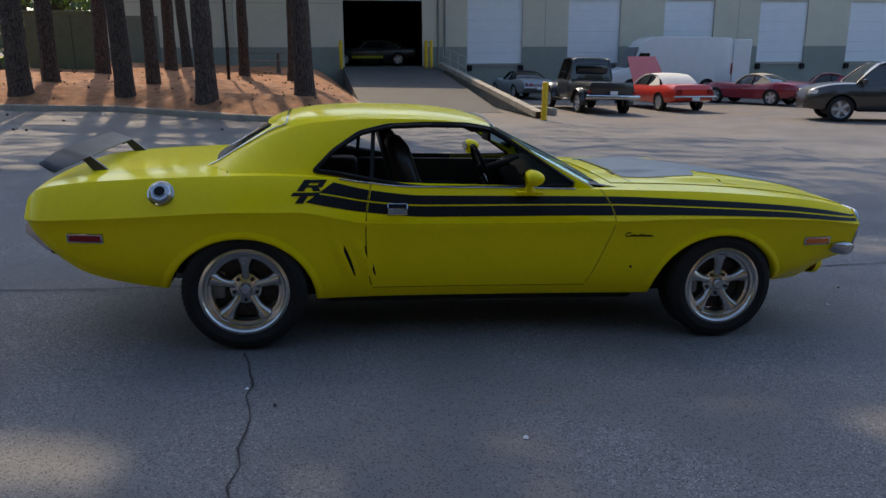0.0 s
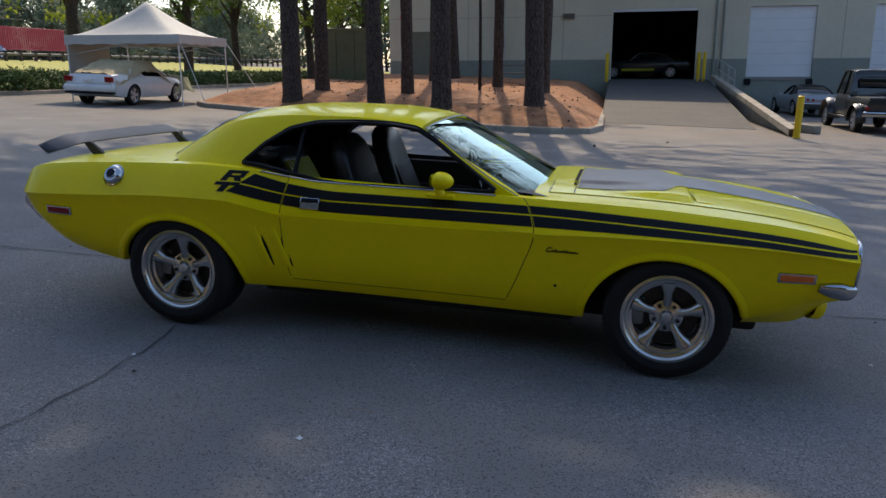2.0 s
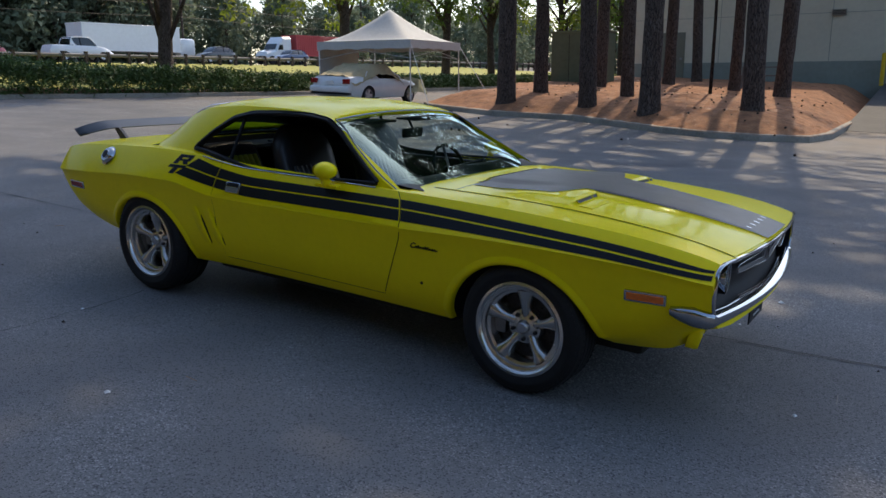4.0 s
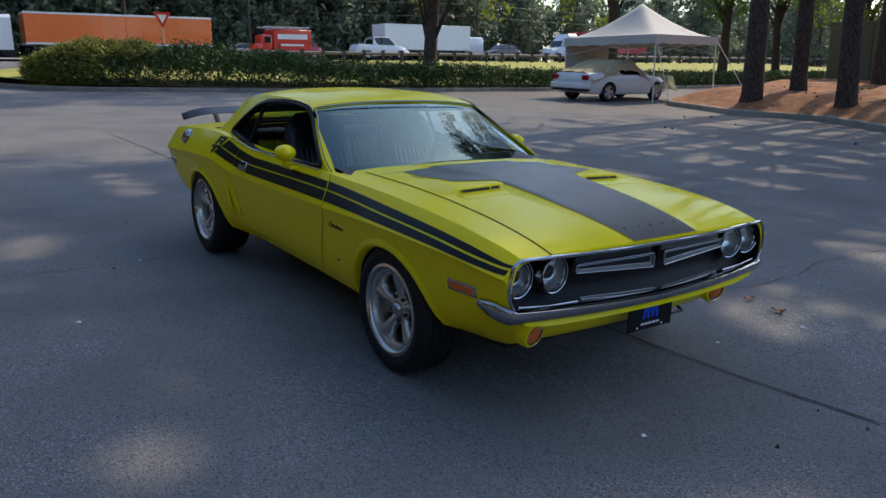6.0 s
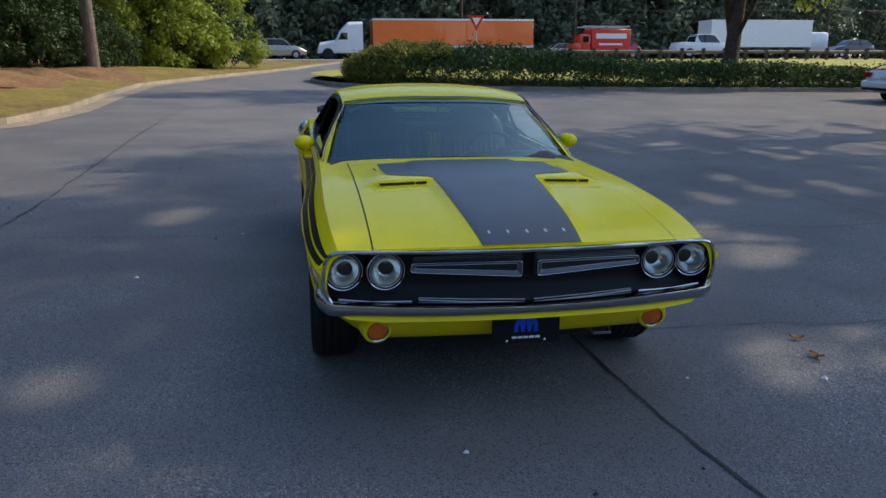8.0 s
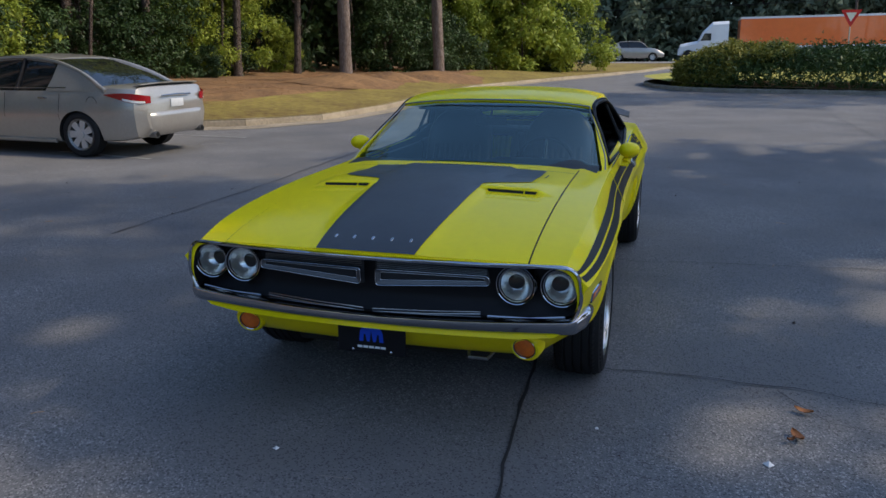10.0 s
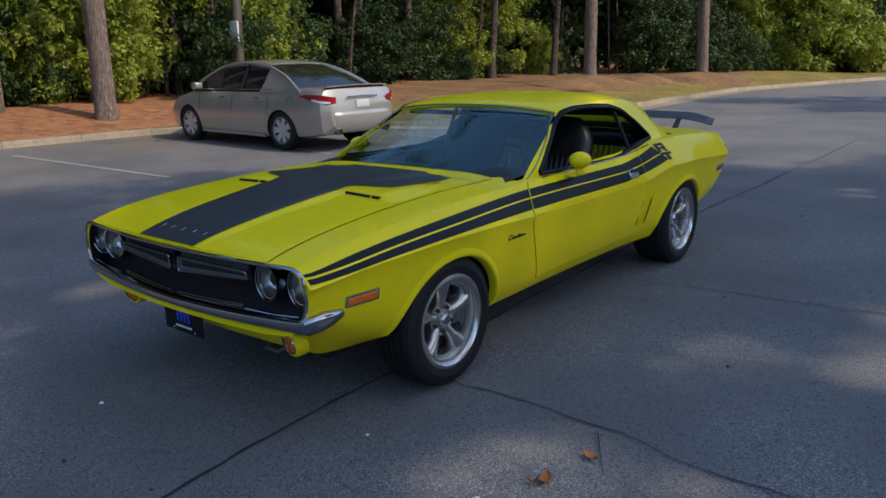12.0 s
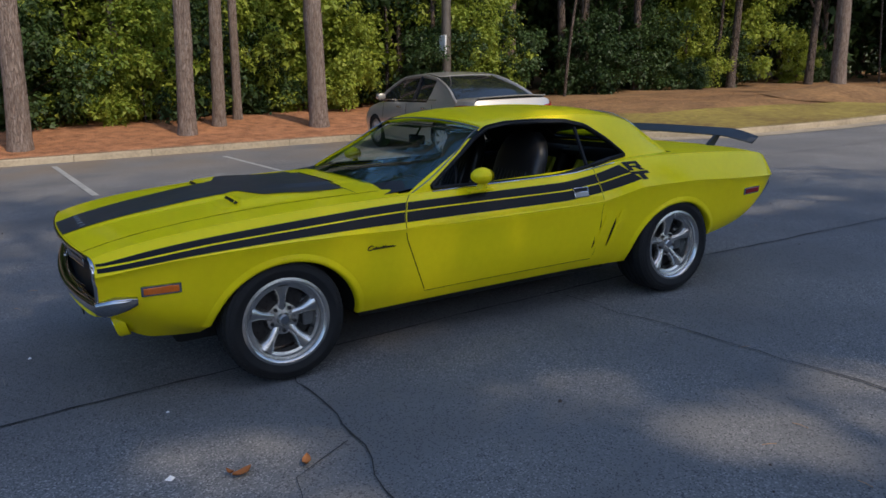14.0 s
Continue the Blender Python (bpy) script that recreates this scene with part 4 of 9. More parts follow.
SBOT = smooth_fn([-1.05, -1.0, -0.71, -0.41, 0.66, 1.24, 1.74, 2.24], [0.83, 0.818, 0.770, 0.748, 0.757, 0.760, 0.750, 0.716])


def stripe(a_of, b_of, lo, hi, s, lift, n=46):
    """A stripe between two edges that may slant with the height."""
    rows = []
    for t in np.linspace(0, 1, 6):
        r = []
        za = 0.5 * (lo(0) + hi(0))
        for u in np.linspace(0, 1, n):
            x = a_of(za) + (b_of(za) - a_of(za)) * u
            z = lo(x) + (hi(x) - lo(x)) * t
            x = min(a_of(z) + (b_of(z) - a_of(z)) * u, 2.262)
            z = lo(x) + (hi(x) - lo(x)) * t
            r.append((x + bow(x, side_y(x, z)), s * (side_y(x, z) + lift), z))
        rows.append(r)
    return obj("side_stripe", grid_me("side_stripe", rows), M["decal"], hero)


for s in (1, -1):
    up, dn = (lambda x: SMID(x) + 0.0038), (lambda x: SMID(x) - 0.0038)
    for lo, hi in ((up, STOP), (SBOT, dn)):
        stripe(lambda z: -0.972 + 1.25 * (z - 0.9), lambda z: DR(z) - 0.007, lo, hi, s, 0.0022, 14)
        stripe(lambda z: DR(z) + 0.003, lambda z: DF(z) - 0.003, lo, hi, s, 0.0055)
        stripe(lambda z: DF(z) + 0.007, lambda z: 2.258, lo, hi, s, 0.0022)


def bar_decal(name, quads, s, lift, material):
    """Letter strokes of a badge laid on the side, as quads in x, z."""
    vs, fs = [], []
    for q in quads:
        n = len(vs)
        m = 4
        for i in range(m + 1):
            t = i / m
            for a, b in ((q[0], q[1]), (q[3], q[2])):
                x, z = a[0] + (b[0] - a[0]) * t, a[1] + (b[1] - a[1]) * t
                vs.append((x, s * (side_y(x, z) + lift), z + 0.0018))
        fs += [(n + 2 * i, n + 2 * i + 2, n + 2 * i + 3, n + 2 * i + 1) for i in range(m)]
    return obj(name, mesh_from(name, vs, fs, True), material, hero)


for s in (1, -1):
    # the letters R and T, stacked along the slanted end of the stripes, reading forwards on one flank and backwards on the other
    def lt(u, v, oz, x0):
        return ((x0 - 0.149 + u * 0.87 if s < 0 else x0 - u * 0.87) + 0.75 * v, oz + v)

    def stroke(u0, u1, v0, v1, oz, x0, u2=None, u3=None):
        return [lt(u0, v0, oz, x0), lt(u1, v0, oz, x0), lt(u1 if u3 is None else u3, v1, oz, x0), lt(u0 if u2 is None else u2, v1, oz, x0)]
    h = 0.058
    R1 = [stroke(*q[:4], 0.884, -0.968, *q[4:]) for q in ((0.010, 0.056, 0, h), (0.056, 0.150, h - 0.017, h), (0.114, 0.150, 0.019, h - 0.017), (0.056, 0.114, 0.019, 0.031), (0.112, 0.158, 0, 0.019, 0.084, 0.130))]
    T1 = [stroke(*q, 0.824, -1.016) for q in ((0.0, 0.165, 0.036, 0.054), (0.056, 0.106, 0.0, 0.036))]
    bar_decal("badge_letter", R1, s, 0.003, M["decal"])
    bar_decal("badge_letter", T1, s, 0.003, M["decal"])
    # script badge on the front wing, as thin strokes
    cur = [(0.795, 0.653), (0.783, 0.657), (0.768, 0.649), (0.762, 0.637), (0.770, 0.631), (0.785, 0.634)]
    for i in range(9):
        a, up = 0.792 + i * 0.0145, 0.014 if i in (1, 4, 5) else 0.008
        cur += [(a, 0.634), (a + 0.006, 0.634 + up), (a + 0.009, 0.634 + up * 0.7), (a + 0.009, 0.633)]
    cur += [(0.93, 0.637)]
    if s > 0:
        cur = [(1.69 - x, z) for x, z in cur]
    obj("script_badge", tube("script_badge", [(x, s * (side_y(x, z) + 0.002), z) for x, z in cur], 0.0032, 5), M["trim_black"], hero, "small dark script badge")

# door handles, markers, fuel cap, scoops
def on_side(x, z, s, lift=0.0):
    """A pose on the flank: local x along the car, local z up, local y outwards."""
    y = side_y(x, z)
    a = Vector((x, s * y, z))
    up = Vector((x, s * side_y(x, z + 0.01), z + 0.01)) - a
    al = Vector((x + 0.01, s * side_y(x + 0.01, z), z)) - a
    up.normalize(), al.normalize()
    out = up.cross(al) if s > 0 else al.cross(up)
    out = -out if out.y * s < 0 else out
    out.normalize()
    m = Matrix.Identity(4)
    m.col[0][:3], m.col[1][:3], m.col[2][:3], m.col[3][:3] = al, out, up, a + out * lift
    return m


def placed(ob, m):
    ob.matrix_local = m
    return ob


for s in (1, -1):
    hd = placed(obj("door_handle", box_me("door_handle", -0.058, 0.058, -0.01, 0.014, -0.034, 0.034, 0.008, 2, True), M["chrome"], hero, "chrome flip-up door handle"), on_side(-0.565, 0.785, s, 0.003))
    obj("lift_flap", box_me("lift_flap", -0.05, 0.05, 0.014, 0.018, -0.029, 0.0, 0.002), M["dull"], hd)
    obj("recess", box_me("recess", -0.05, 0.05, 0.0135, 0.0155, 0.004, 0.028, 0.001), M["trim_black"], hd)
    for x, z, lens in ((-2.185, 0.635, M["red_lens"]), (1.995, 0.60, M["amber"])):
        mk = placed(obj("side_marker", box_me("side_marker", -0.092, 0.092, -0.02, 0.007, -0.027, 0.027, 0.006, 2, True), M["chrome"], hero, "side marker lamp in a chrome frame"), on_side(x, z, s, 0.0))
        obj("lens", box_me("lens", -0.08, 0.08, 0.004, 0.010, -0.017, 0.017, 0.003, 1, True), lens, mk)
    # two upright vents ahead of the rear wheel
    for x0 in (-0.862, -0.748):
        rows = []
        for t in np.linspace(0, 1, 14):
            z = 0.405 + 0.235 * t
            xx = x0 - 0.095 * (t - 0.5)
            d = 0.015 * math.sin(math.pi * min(1, 0.12 + t * 0.85)) ** 0.6
            rows.append([(xx - 0.055, s * (side_y(xx - 0.055, z) - 0.001), z), (xx - 0.02, s * (side_y(xx, z) + d * 0.6), z), (xx + 0.012, s * (side_y(xx, z) + d), z), (xx + 0.018, s * (side_y(xx, z) + d * 0.7), z), (xx + 0.018, s * (side_y(xx, z) - 0.003), z)])
        obj("side_scoop", grid_me("side_scoop", rows, sharp=50), M["paint"], hero)
        rows = [[(x0 - 0.095 * (t - 0.5) + 0.0185 + a, s * (side_y(x0 + 0.03, 0.405 + 0.235 * t) + 0.0018), 0.405 + 0.235 * t) for a in (0, 0.020 * math.sin(math.pi * (0.06 + 0.88 * t)) ** 0.7)] for t in np.linspace(0.02, 0.98, 14)]
        obj("scoop_mouth", grid_me("scoop_mouth", rows), M["trim_black"], hero)
    if s < 0:
        placed(obj("round_emblem", lathe("round_emblem", [(0.0, 0.003), (0.007, 0.003), (0.009, 0.0)], 12), M["trim_black"], hero), on_side(0.82, 0.445, s, 0.0))
cap = placed(obj("fuel_cap", lathe("fuel_cap", [(0.0, 0.036), (0.030, 0.036), (0.034, 0.030), (0.046, 0.030), (0.056, 0.022), (0.060, 0.010), (0.068, 0.006), (0.068, -0.01)], 40), M["chrome"], hero, "round chrome flip-top fuel cap"), on_side(-1.80, 0.868, -1, 0.0))
obj("cap_emblem", lathe("cap_emblem", [(0.0, 0.038), (0.026, 0.038), (0.028, 0.036)], 24), M["trim_black"], cap)

# ---- bonnet ----
def ease(t):
    t = min(max(t, 0), 1)
    return t * t * (3 - 2 * t)


def bulge(x, y):
    """Raised middle of the bonnet: wide behind, with two blunt scoop fronts, then a narrow ridge to the nose."""
    ridge = ease((HB(x) - abs(y)) / 0.09)
    wide = ease((0.64 - abs(y)) / 0.11) * ease((1.52 - x) / 0.045) * ease((x - 0.95) / 0.45)
    if abs(y) < 0.40:
        ridge = max(ridge, ease((1.60 - x) / 0.2) * ease((0.34 - abs(y)) / 0.06))
    return HH(x) * max(ridge, wide)


HB = smooth_fn([0.70, 1.5, 1.8, 2.3], [0.33, 0.33, 0.31, 0.27])
HH = smooth_fn([0.70, 0.85, 1.4, 1.9, 2.2, 2.3], [0.004, 0.010, 0.026, 0.015, 0.007, 0.002])


def bonnet_z(x, y):
    return top_z(x, y) + 0.004 + bulge(x, y)


EDGE = 0.656
xs = np.concatenate([np.linspace(0.74, 1.44, 30), np.linspace(1.455, 1.54, 16), np.linspace(1.56, 2.262, 32)])
rows = [[(x + bow(x, y), y, bonnet_z(x, y)) for y in np.linspace(-EDGE, EDGE, 81)] for x in xs]
bonnet = obj("bonnet", slab_me("bonnet", rows, 0.012, 35), M["paint"], hero)
rows = [[(x + bow(x, y), y, top_z(x, y) + 0.001) for y in np.linspace(-EDGE - 0.006, EDGE + 0.006, 25)] for x in np.linspace(0.734, 2.262, 30)]
obj("bonnet_gap", grid_me("bonnet_gap", rows), M["trim_black"], hero)
BKW = smooth_fn([0.76, 0.90, 1.34, 1.385, 1.44, 1.60, 1.95, 2.27], [0.498, 0.500, 0.500, 0.42, 0.275, 0.262, 0.240, 0.212])
rows = [[(x + bow(x, y), y, bonnet_z(x, y) + 0.0035) for y in np.linspace(-BKW(x), BKW(x), 31)] for x in np.linspace(0.880, 2.266, 72)]
obj("bonnet_blackout", grid_me("bonnet_blackout", rows), M["black_paint"], bonnet, "satin black centre panel")
# twin bonnet scoops: dark mouths with a rolled lip
for s in (1, -1):
    def mouth_pt(v, h):
        y = s * 0.43 + v
        return (1.5165 + bow(1.5, y) - 0.95 * h, y, top_z(1.5, y) + 0.007 + h)
    ring = round_poly([(-0.118, 0.0), (0.118, 0.0), (0.126, 0.016), (-0.126, 0.016)], 0.007, 3)
    sc = obj("scoop_lip", tube("scoop_lip", [mouth_pt(v, h) for v, h in ring], 0.0028, 6, True), M["paint"], bonnet)
    obj("scoop_mouth", mesh_from("scoop_mouth", [mouth_pt(v, h) for v, h in ring], [tuple(range(len(ring)))], False), M["trim_black"], sc)
    obj("scoop_divider", tube("scoop_divider", [mouth_pt(0.06, -0.002), mouth_pt(0.06, 0.017)], 0.003, 6), M["paint"], sc)
    obj("scoop_dish", slab_me("scoop_dish", [[(x + bow(x, y), y, top_z(x, y) + 0.0052 + 0.002 * math.sin(math.pi * u)) for y in np.linspace(s * 0.43 - 0.15, s * 0.43 + 0.15, 9)] for u, x in zip(np.linspace(0, 1, 6), np.linspace(1.51, 1.60, 6))], 0.003, 40), M["paint"], sc)
    for sx, w2 in ((1.02, 0.09),):
        rows = [[(x + bow(x, y), y, bonnet_z(x, y) + 0.003) for y in (s * 0.528, s * 0.536)] for x in np.linspace(sx, sx + 0.13, 5)]
        obj("bonnet_emblem", grid_me("bonnet_emblem", rows), M["trim_black"], bonnet)
# raised letters across the nose
for y in np.linspace(-0.165, 0.165, 5):
    x = 2.165
    b = obj("nose_letter", box_me("nose_letter", -0.014, 0.014, -0.006, 0.006, 0, 0.004, 0.0015, 1, True), M["chrome"], bonnet)
    sl = (bonnet_z(x + 0.02, y) - bonnet_z(x - 0.02, y)) / 0.04
    b.matrix_local = pose(x + bow(x, y), y, bonnet_z(x, y) + 0.001, 0, -math.degrees(math.atan(sl)), 0)
# cowl vents
for i in range(48):
    y = -0.40 + 0.80 * i / 47
    obj("cowl_slot", box_me("cowl_slot", 0.852, 0.872, y - 0.0032, y + 0.0032, bonnet_z(0.862, y) - 0.002, bonnet_z(0.862, y) + 0.0016), M["trim_black"], bonnet)
obj("cowl_seam", grid_me("cowl_seam", [[(x, y, bonnet_z(x, y) + 0.0012) for y in np.linspace(-0.652, 0.652, 41)] for x in (0.868, 0.874)]), M["trim_black"], bonnet)

# ---- nose ----
FX = 2.27


def nose_pt(y, z, back=0.0):
    return (FX + bow(FX, y) - back, y, z)


obj("grille_panel", grid_me("grille_panel", [[nose_pt(y, z, 0.10 - 0.05 * max(0, (0.60 - z) / 0.08)) for y in np.linspace(-0.86, 0.86, 41)] for z in np.linspace(0.515, 0.752, 13)]), M["trim_black"], hero)
edge = round_poly([(-0.848, 0.775), (0.848, 0.775), (0.866, 0.62), (0.804, 0.522), (-0.804, 0.522), (-0.866, 0.62)], 0.078, 6)
dense = []
for (a, b), (c, d) in zip(edge, edge[1:] + edge[:1]):
    n = max(1, int(math.hypot(c - a, d - b) / 0.06))
    dense += [(a + (c - a) * i / n, b + (d - b) * i / n) for i in range(n)]
obj("mouth_trim", tube("mouth_trim", [nose_pt(y, z, -0.003) for y, z in dense], 0.0085, 6, True), M["chrome"], hero)
for s in (1, -1):
    o = [(s * 0.025, 0.750), (s * 0.49, 0.740), (s * 0.505, 0.676), (s * 0.47, 0.668), (s * 0.025, 0.646)]
    ring = round_poly(o, 0.012, 3)
    ins = obj("grille_insert", mesh_from("grille_insert", [nose_pt(y, z, 0.065) for y, z in ring], [tuple(range(len(ring)))], False), M["grille_grey"], hero)
    for q in range(4):
        obj("grille_blade", tube("grille_blade", [nose_pt(s * 0.035, 0.745 - 0.008 * q, 0.060), nose_pt(s * 0.25, 0.741 - 0.007 * q, 0.060), nose_pt(s * 0.488, 0.735 - 0.006 * q, 0.060)], 0.0018, 5), M["dull"], ins)
    outer = round_poly([(s * 0.033, 0.718), (s * 0.499, 0.716), (s * 0.505, 0.678), (s * 0.033, 0.650)], 0.016, 4)
    inner = round_poly([(s * 0.052, 0.706), (s * 0.482, 0.705), (s * 0.484, 0.692), (s * 0.052, 0.672)], 0.007, 4)
    obj("insert_bar", mesh_from("insert_bar", [nose_pt(y, z, 0.040) for y, z in outer] + [nose_pt(y, z, 0.048) for y, z in inner], [(i, (i + 1) % len(outer), len(outer) + (i + 1) % len(outer), len(outer) + i) for i in range(len(outer))], False), M["bar_grey"], ins)
    obj("insert_slot", mesh_from("insert_slot", [nose_pt(y, z, 0.054) for y, z in inner], [tuple(range(len(inner)))], False), M["dark"], ins)
    obj("insert_edge", tube("insert_edge", [nose_pt(y, z, 0.039) for y, z in outer], 0.0030, 6, True), M["chrome"], ins)
    obj("insert_edge", tube("insert_edge", [nose_pt(y, z, 0.047) for y, z in inner], 0.0022, 6, True), M["chrome"], ins)
    for back, lo in ((0.030, 0.0), (0.022, -0.010)):
        obj("lower_trim", tube("lower_trim", [nose_pt(s * 0.02, 0.552 + lo, back), nose_pt(s * 0.25, 0.559 + lo * 0.9, back + 0.004), nose_pt(s * 0.47, 0.567 + lo * 0.6, back + 0.010)], 0.0028, 6), M["chrome"], hero)
    obj("side_trim", tube("side_trim", [nose_pt(s * 0.50, 0.560, 0.02), nose_pt(s * 0.66, 0.558, 0.02), nose_pt(s * 0.80, 0.570, 0.015)], 0.005, 6), M["chrome"], hero)
    for y in (0.604, 0.776):
        lampo = obj("headlamp", lathe("headlamp", [(0.0, -0.058), (0.02, -0.055), (0.042, -0.040), (0.058, -0.022), (0.067, -0.006)], 40), M["reflector"], hero, "round sealed-beam headlamp")
        fx, fy, fz = nose_pt(s * y, 0.679 if y > 0.7 else 0.682, 0.052)
        lampo.matrix_local = pose(fx, fy, fz, 0, 0, -90 + (-s * (7 if y > 0.7 else 5)))
        obj("lens", lathe("lens", [(0.0, 0.010), (0.03, 0.007), (0.052, 0.001), (0.067, -0.006)], 40), M["lens"], lampo)
        obj("lens_ring", lathe("lens_ring", [(0.064, -0.006), (0.066, 0.002), (0.070, 0.003), (0.071, -0.006)], 40), M["chrome"], lampo)
        obj("gap_ring", lathe("gap_ring", [(0.070, -0.004), (0.077, -0.006)], 40), M["trim_black"], lampo)
        obj("bezel", lathe("bezel", [(0.0755, -0.02), (0.0765, 0.006), (0.080, 0.008), (0.082, 0.0), (0.083, -0.06)], 40), M["chrome"], lampo)
# bumper
def bumper(name, xs_of, zc, hh, parent, y1=0.875, n=49, wrap=None):
    rows = []
    for t in np.linspace(-1, 1, n):
        x, y, z, h, nx, ny = xs_of(t)
        prof = [(-0.030, -h), (-0.012, -h), (0.008, -h * 0.72), (0.020, -h * 0.28), (0.027, h * 0.30), (0.024, h * 0.68), (0.010, h * 0.96), (-0.030, h)]
        rows.append([(x + d * nx, y + d * ny, z + dz) for d, dz in prof])
    for e in (0, -1):
        c = sum((Vector(p) for p in rows[e]), Vector()) / len(rows[e])
        rows.insert(0 if e == 0 else len(rows), [tuple(c)] * len(rows[e]))
    me = grid_me(name, rows, True, sharp=40)
    return obj(name, me, M["chrome"], parent)


def front_bar(t):
    a = abs(t)
    s = 1 if t >= 0 else -1
    if a < 0.84:
        y = s * a / 0.84 * 0.825
        return FX + bow(FX, y) - 0.006, y, 0.517 + 0.014 * (a / 0.84) ** 2, 0.028 + 0.010 * a, 1.0, 0.18 * s * a
    u = (a - 0.84) / 0.16
    ang = ease(u * 1.5) * radians(82)
    top = 0.567 + 0.026 * ease(u / 0.5) - 0.012 * max(0, (u - 0.5) / 0.5)
    low = 0.494 + 0.040 * u * u
    return FX - 0.006 - 0.055 * (1 - math.cos(ang)) - 0.165 * max(0, u - 0.3), s * (0.825 + 0.056 * math.sin(ang) - 0.012 * u), (top + low) / 2, (top - low) / 2, math.cos(ang), s * math.sin(ang)


bumper("front_bumper", front_bar, 0, 0, hero)


rows = []
for y in np.linspace(-0.77, 0.77, 35):
    e = 0.06 * max(0, (abs(y) - 0.70) / 0.15) ** 2
    k = 1 - 0.25 * max(0, (abs(y) - 0.78) / 0.07)
    rows.append([(x + e - 0.025, y, 0.60 + (z - 0.60) * k) for x, z in ((-2.42, 0.685), (-2.475, 0.672), (-2.487, 0.655), (-2.472, 0.622), (-2.42, 0.560), (-2.375, 0.522), (-2.345, 0.517), (-2.33, 0.53))])
obj("rear_bumper", grid_me("rear_bumper", rows, sharp=50), M["chrome"], hero)
for s in (1, -1):
    blade = side_prism(round_poly([(-2.500, 0.650), (-2.492, 0.700), (-2.466, 0.696), (-2.345, 0.572), (-2.358, 0.550), (-2.396, 0.548)], 0.012, 3), s * 0.68, s * 0.815, M["chrome"])
    obj("bumper_end", blade, None, hero)
obj("tail_panel", box_me("tail_panel", -2.52, -2.49, -0.72, 0.72, 0.66, 0.80, 0.01, 2, True), M["black_paint"], hero)
for s in (1, -1):
    obj("tail_lamp", box_me("tail_lamp", -2.53, -2.505, s * 0.10, s * 0.70, 0.69, 0.78, 0.012, 2, True), M["red_lens"], hero)
# lower apron: turn lamps, plate
for s in (1, -1):
    fl = obj("turn_lamp", lathe("turn_lamp", [(0.0, 0.008), (0.032, 0.006), (0.043, 0.0), (0.045, -0.03)], 28), M["amber"], hero, "round amber front turn lamp")
    fl.matrix_local = pose(2.186, s * 0.632, 0.394, -14, 0, -90 - s * 8)
    obj("lamp_ring", lathe("lamp_ring", [(0.043, -0.03), (0.045, 0.006), (0.048, 0.008), (0.050, 0.002)], 28), M["chrome"], fl)
    obj("lamp_pod", lathe("lamp_pod", [(0.049, 0.004), (0.058, 0.004), (0.066, -0.006), (0.072, -0.05)], 28), M["paint"], fl)
PX = 2.288
plate = box("front_plate", PX - 0.006, PX, -0.152, 0.152, 0.340, 0.486, M["trim_black"], hero, 0.002, "black novelty plate with a blue emblem")
for s in (1, -1):
    # one half of a round-topped blue emblem, with a dark slit
    half = [(0.0, 0.440)] + [(0.052 * math.cos(t), 0.424 + 0.045 * math.sin(t)) for t in np.linspace(math.pi / 2, 0, 9)] + [(0.054, 0.393), (0.036, 0.393), (0.034, 0.425), (0.026, 0.425), (0.020, 0.393), (0.008, 0.393)]
    obj("emblem", mesh_from("emblem", [(PX + 0.0012, s * y, z) for y, z in half], [tuple(range(len(half)))], False), M["blue"], plate)
    obj("plate_screw", lathe("plate_screw", [(0, 0.003), (0.006, 0.001), (0.007, 0)], 10), M["chrome"], plate).matrix_local = pose(PX, s * 0.085, 0.352, 0, 0, -90)
for i in range(5):
    y = -0.052 + i * 0.026
    box("plate_mark", PX + 0.0005, PX + 0.0015, y - 0.011, y + 0.011, 0.364, 0.374, M["white"], plate)
# exhaust tip and lower cross member under the nose
obj("tow_loop", tube("tow_loop", [(2.05, 0.36, 0.315), (2.12, 0.38, 0.30), (2.12, 0.46, 0.30), (2.05, 0.48, 0.315)], 0.008, 6), M["dull"], hero)

# ---- mirrors ----
for s in (1, -1):
    bm = bmesh.new()
    bmesh.ops.create_uvsphere(bm, u_segments=24, v_segments=14, radius=1)
    for v in bm.verts:
        x, y, z = v.co
        v.co = Vector((x * (0.080 if x > 0 else 0.038), y * 0.066, z * 0.048))
    for f in bm.faces:
        f.smooth = True
    mr = part("door_mirror", bm, M["paint"], hero, "yellow bullet-shaped door mirror")
    mr.matrix_local = pose(0.175, s * 0.902, 0.966, 0, 0, s * 8)
    st = obj("mirror_stalk", tube("mirror_stalk", [(0.165, s * 0.908, 0.935), (0.172, s * 0.895, 0.912), (0.18, s * 0.885, 0.892)], [0.018, 0.022, 0.032], 10), M["paint"], hero)
    obj("mirror_glass", lathe("mirror_glass", [(0.0, 0.0), (0.052, 0.0)], 24), M["chrome"], mr).matrix_local = pose(-0.037, 0, 0, 0, 0, 90) @ Matrix.Diagonal((1.05, 1, 0.7, 1))
    obj("mirror_base", box_me("mirror_base", 0.10, 0.26, s * 0.855, s * 0.905, 0.872, 0.892, 0.009, 2, True), M["paint"], hero)

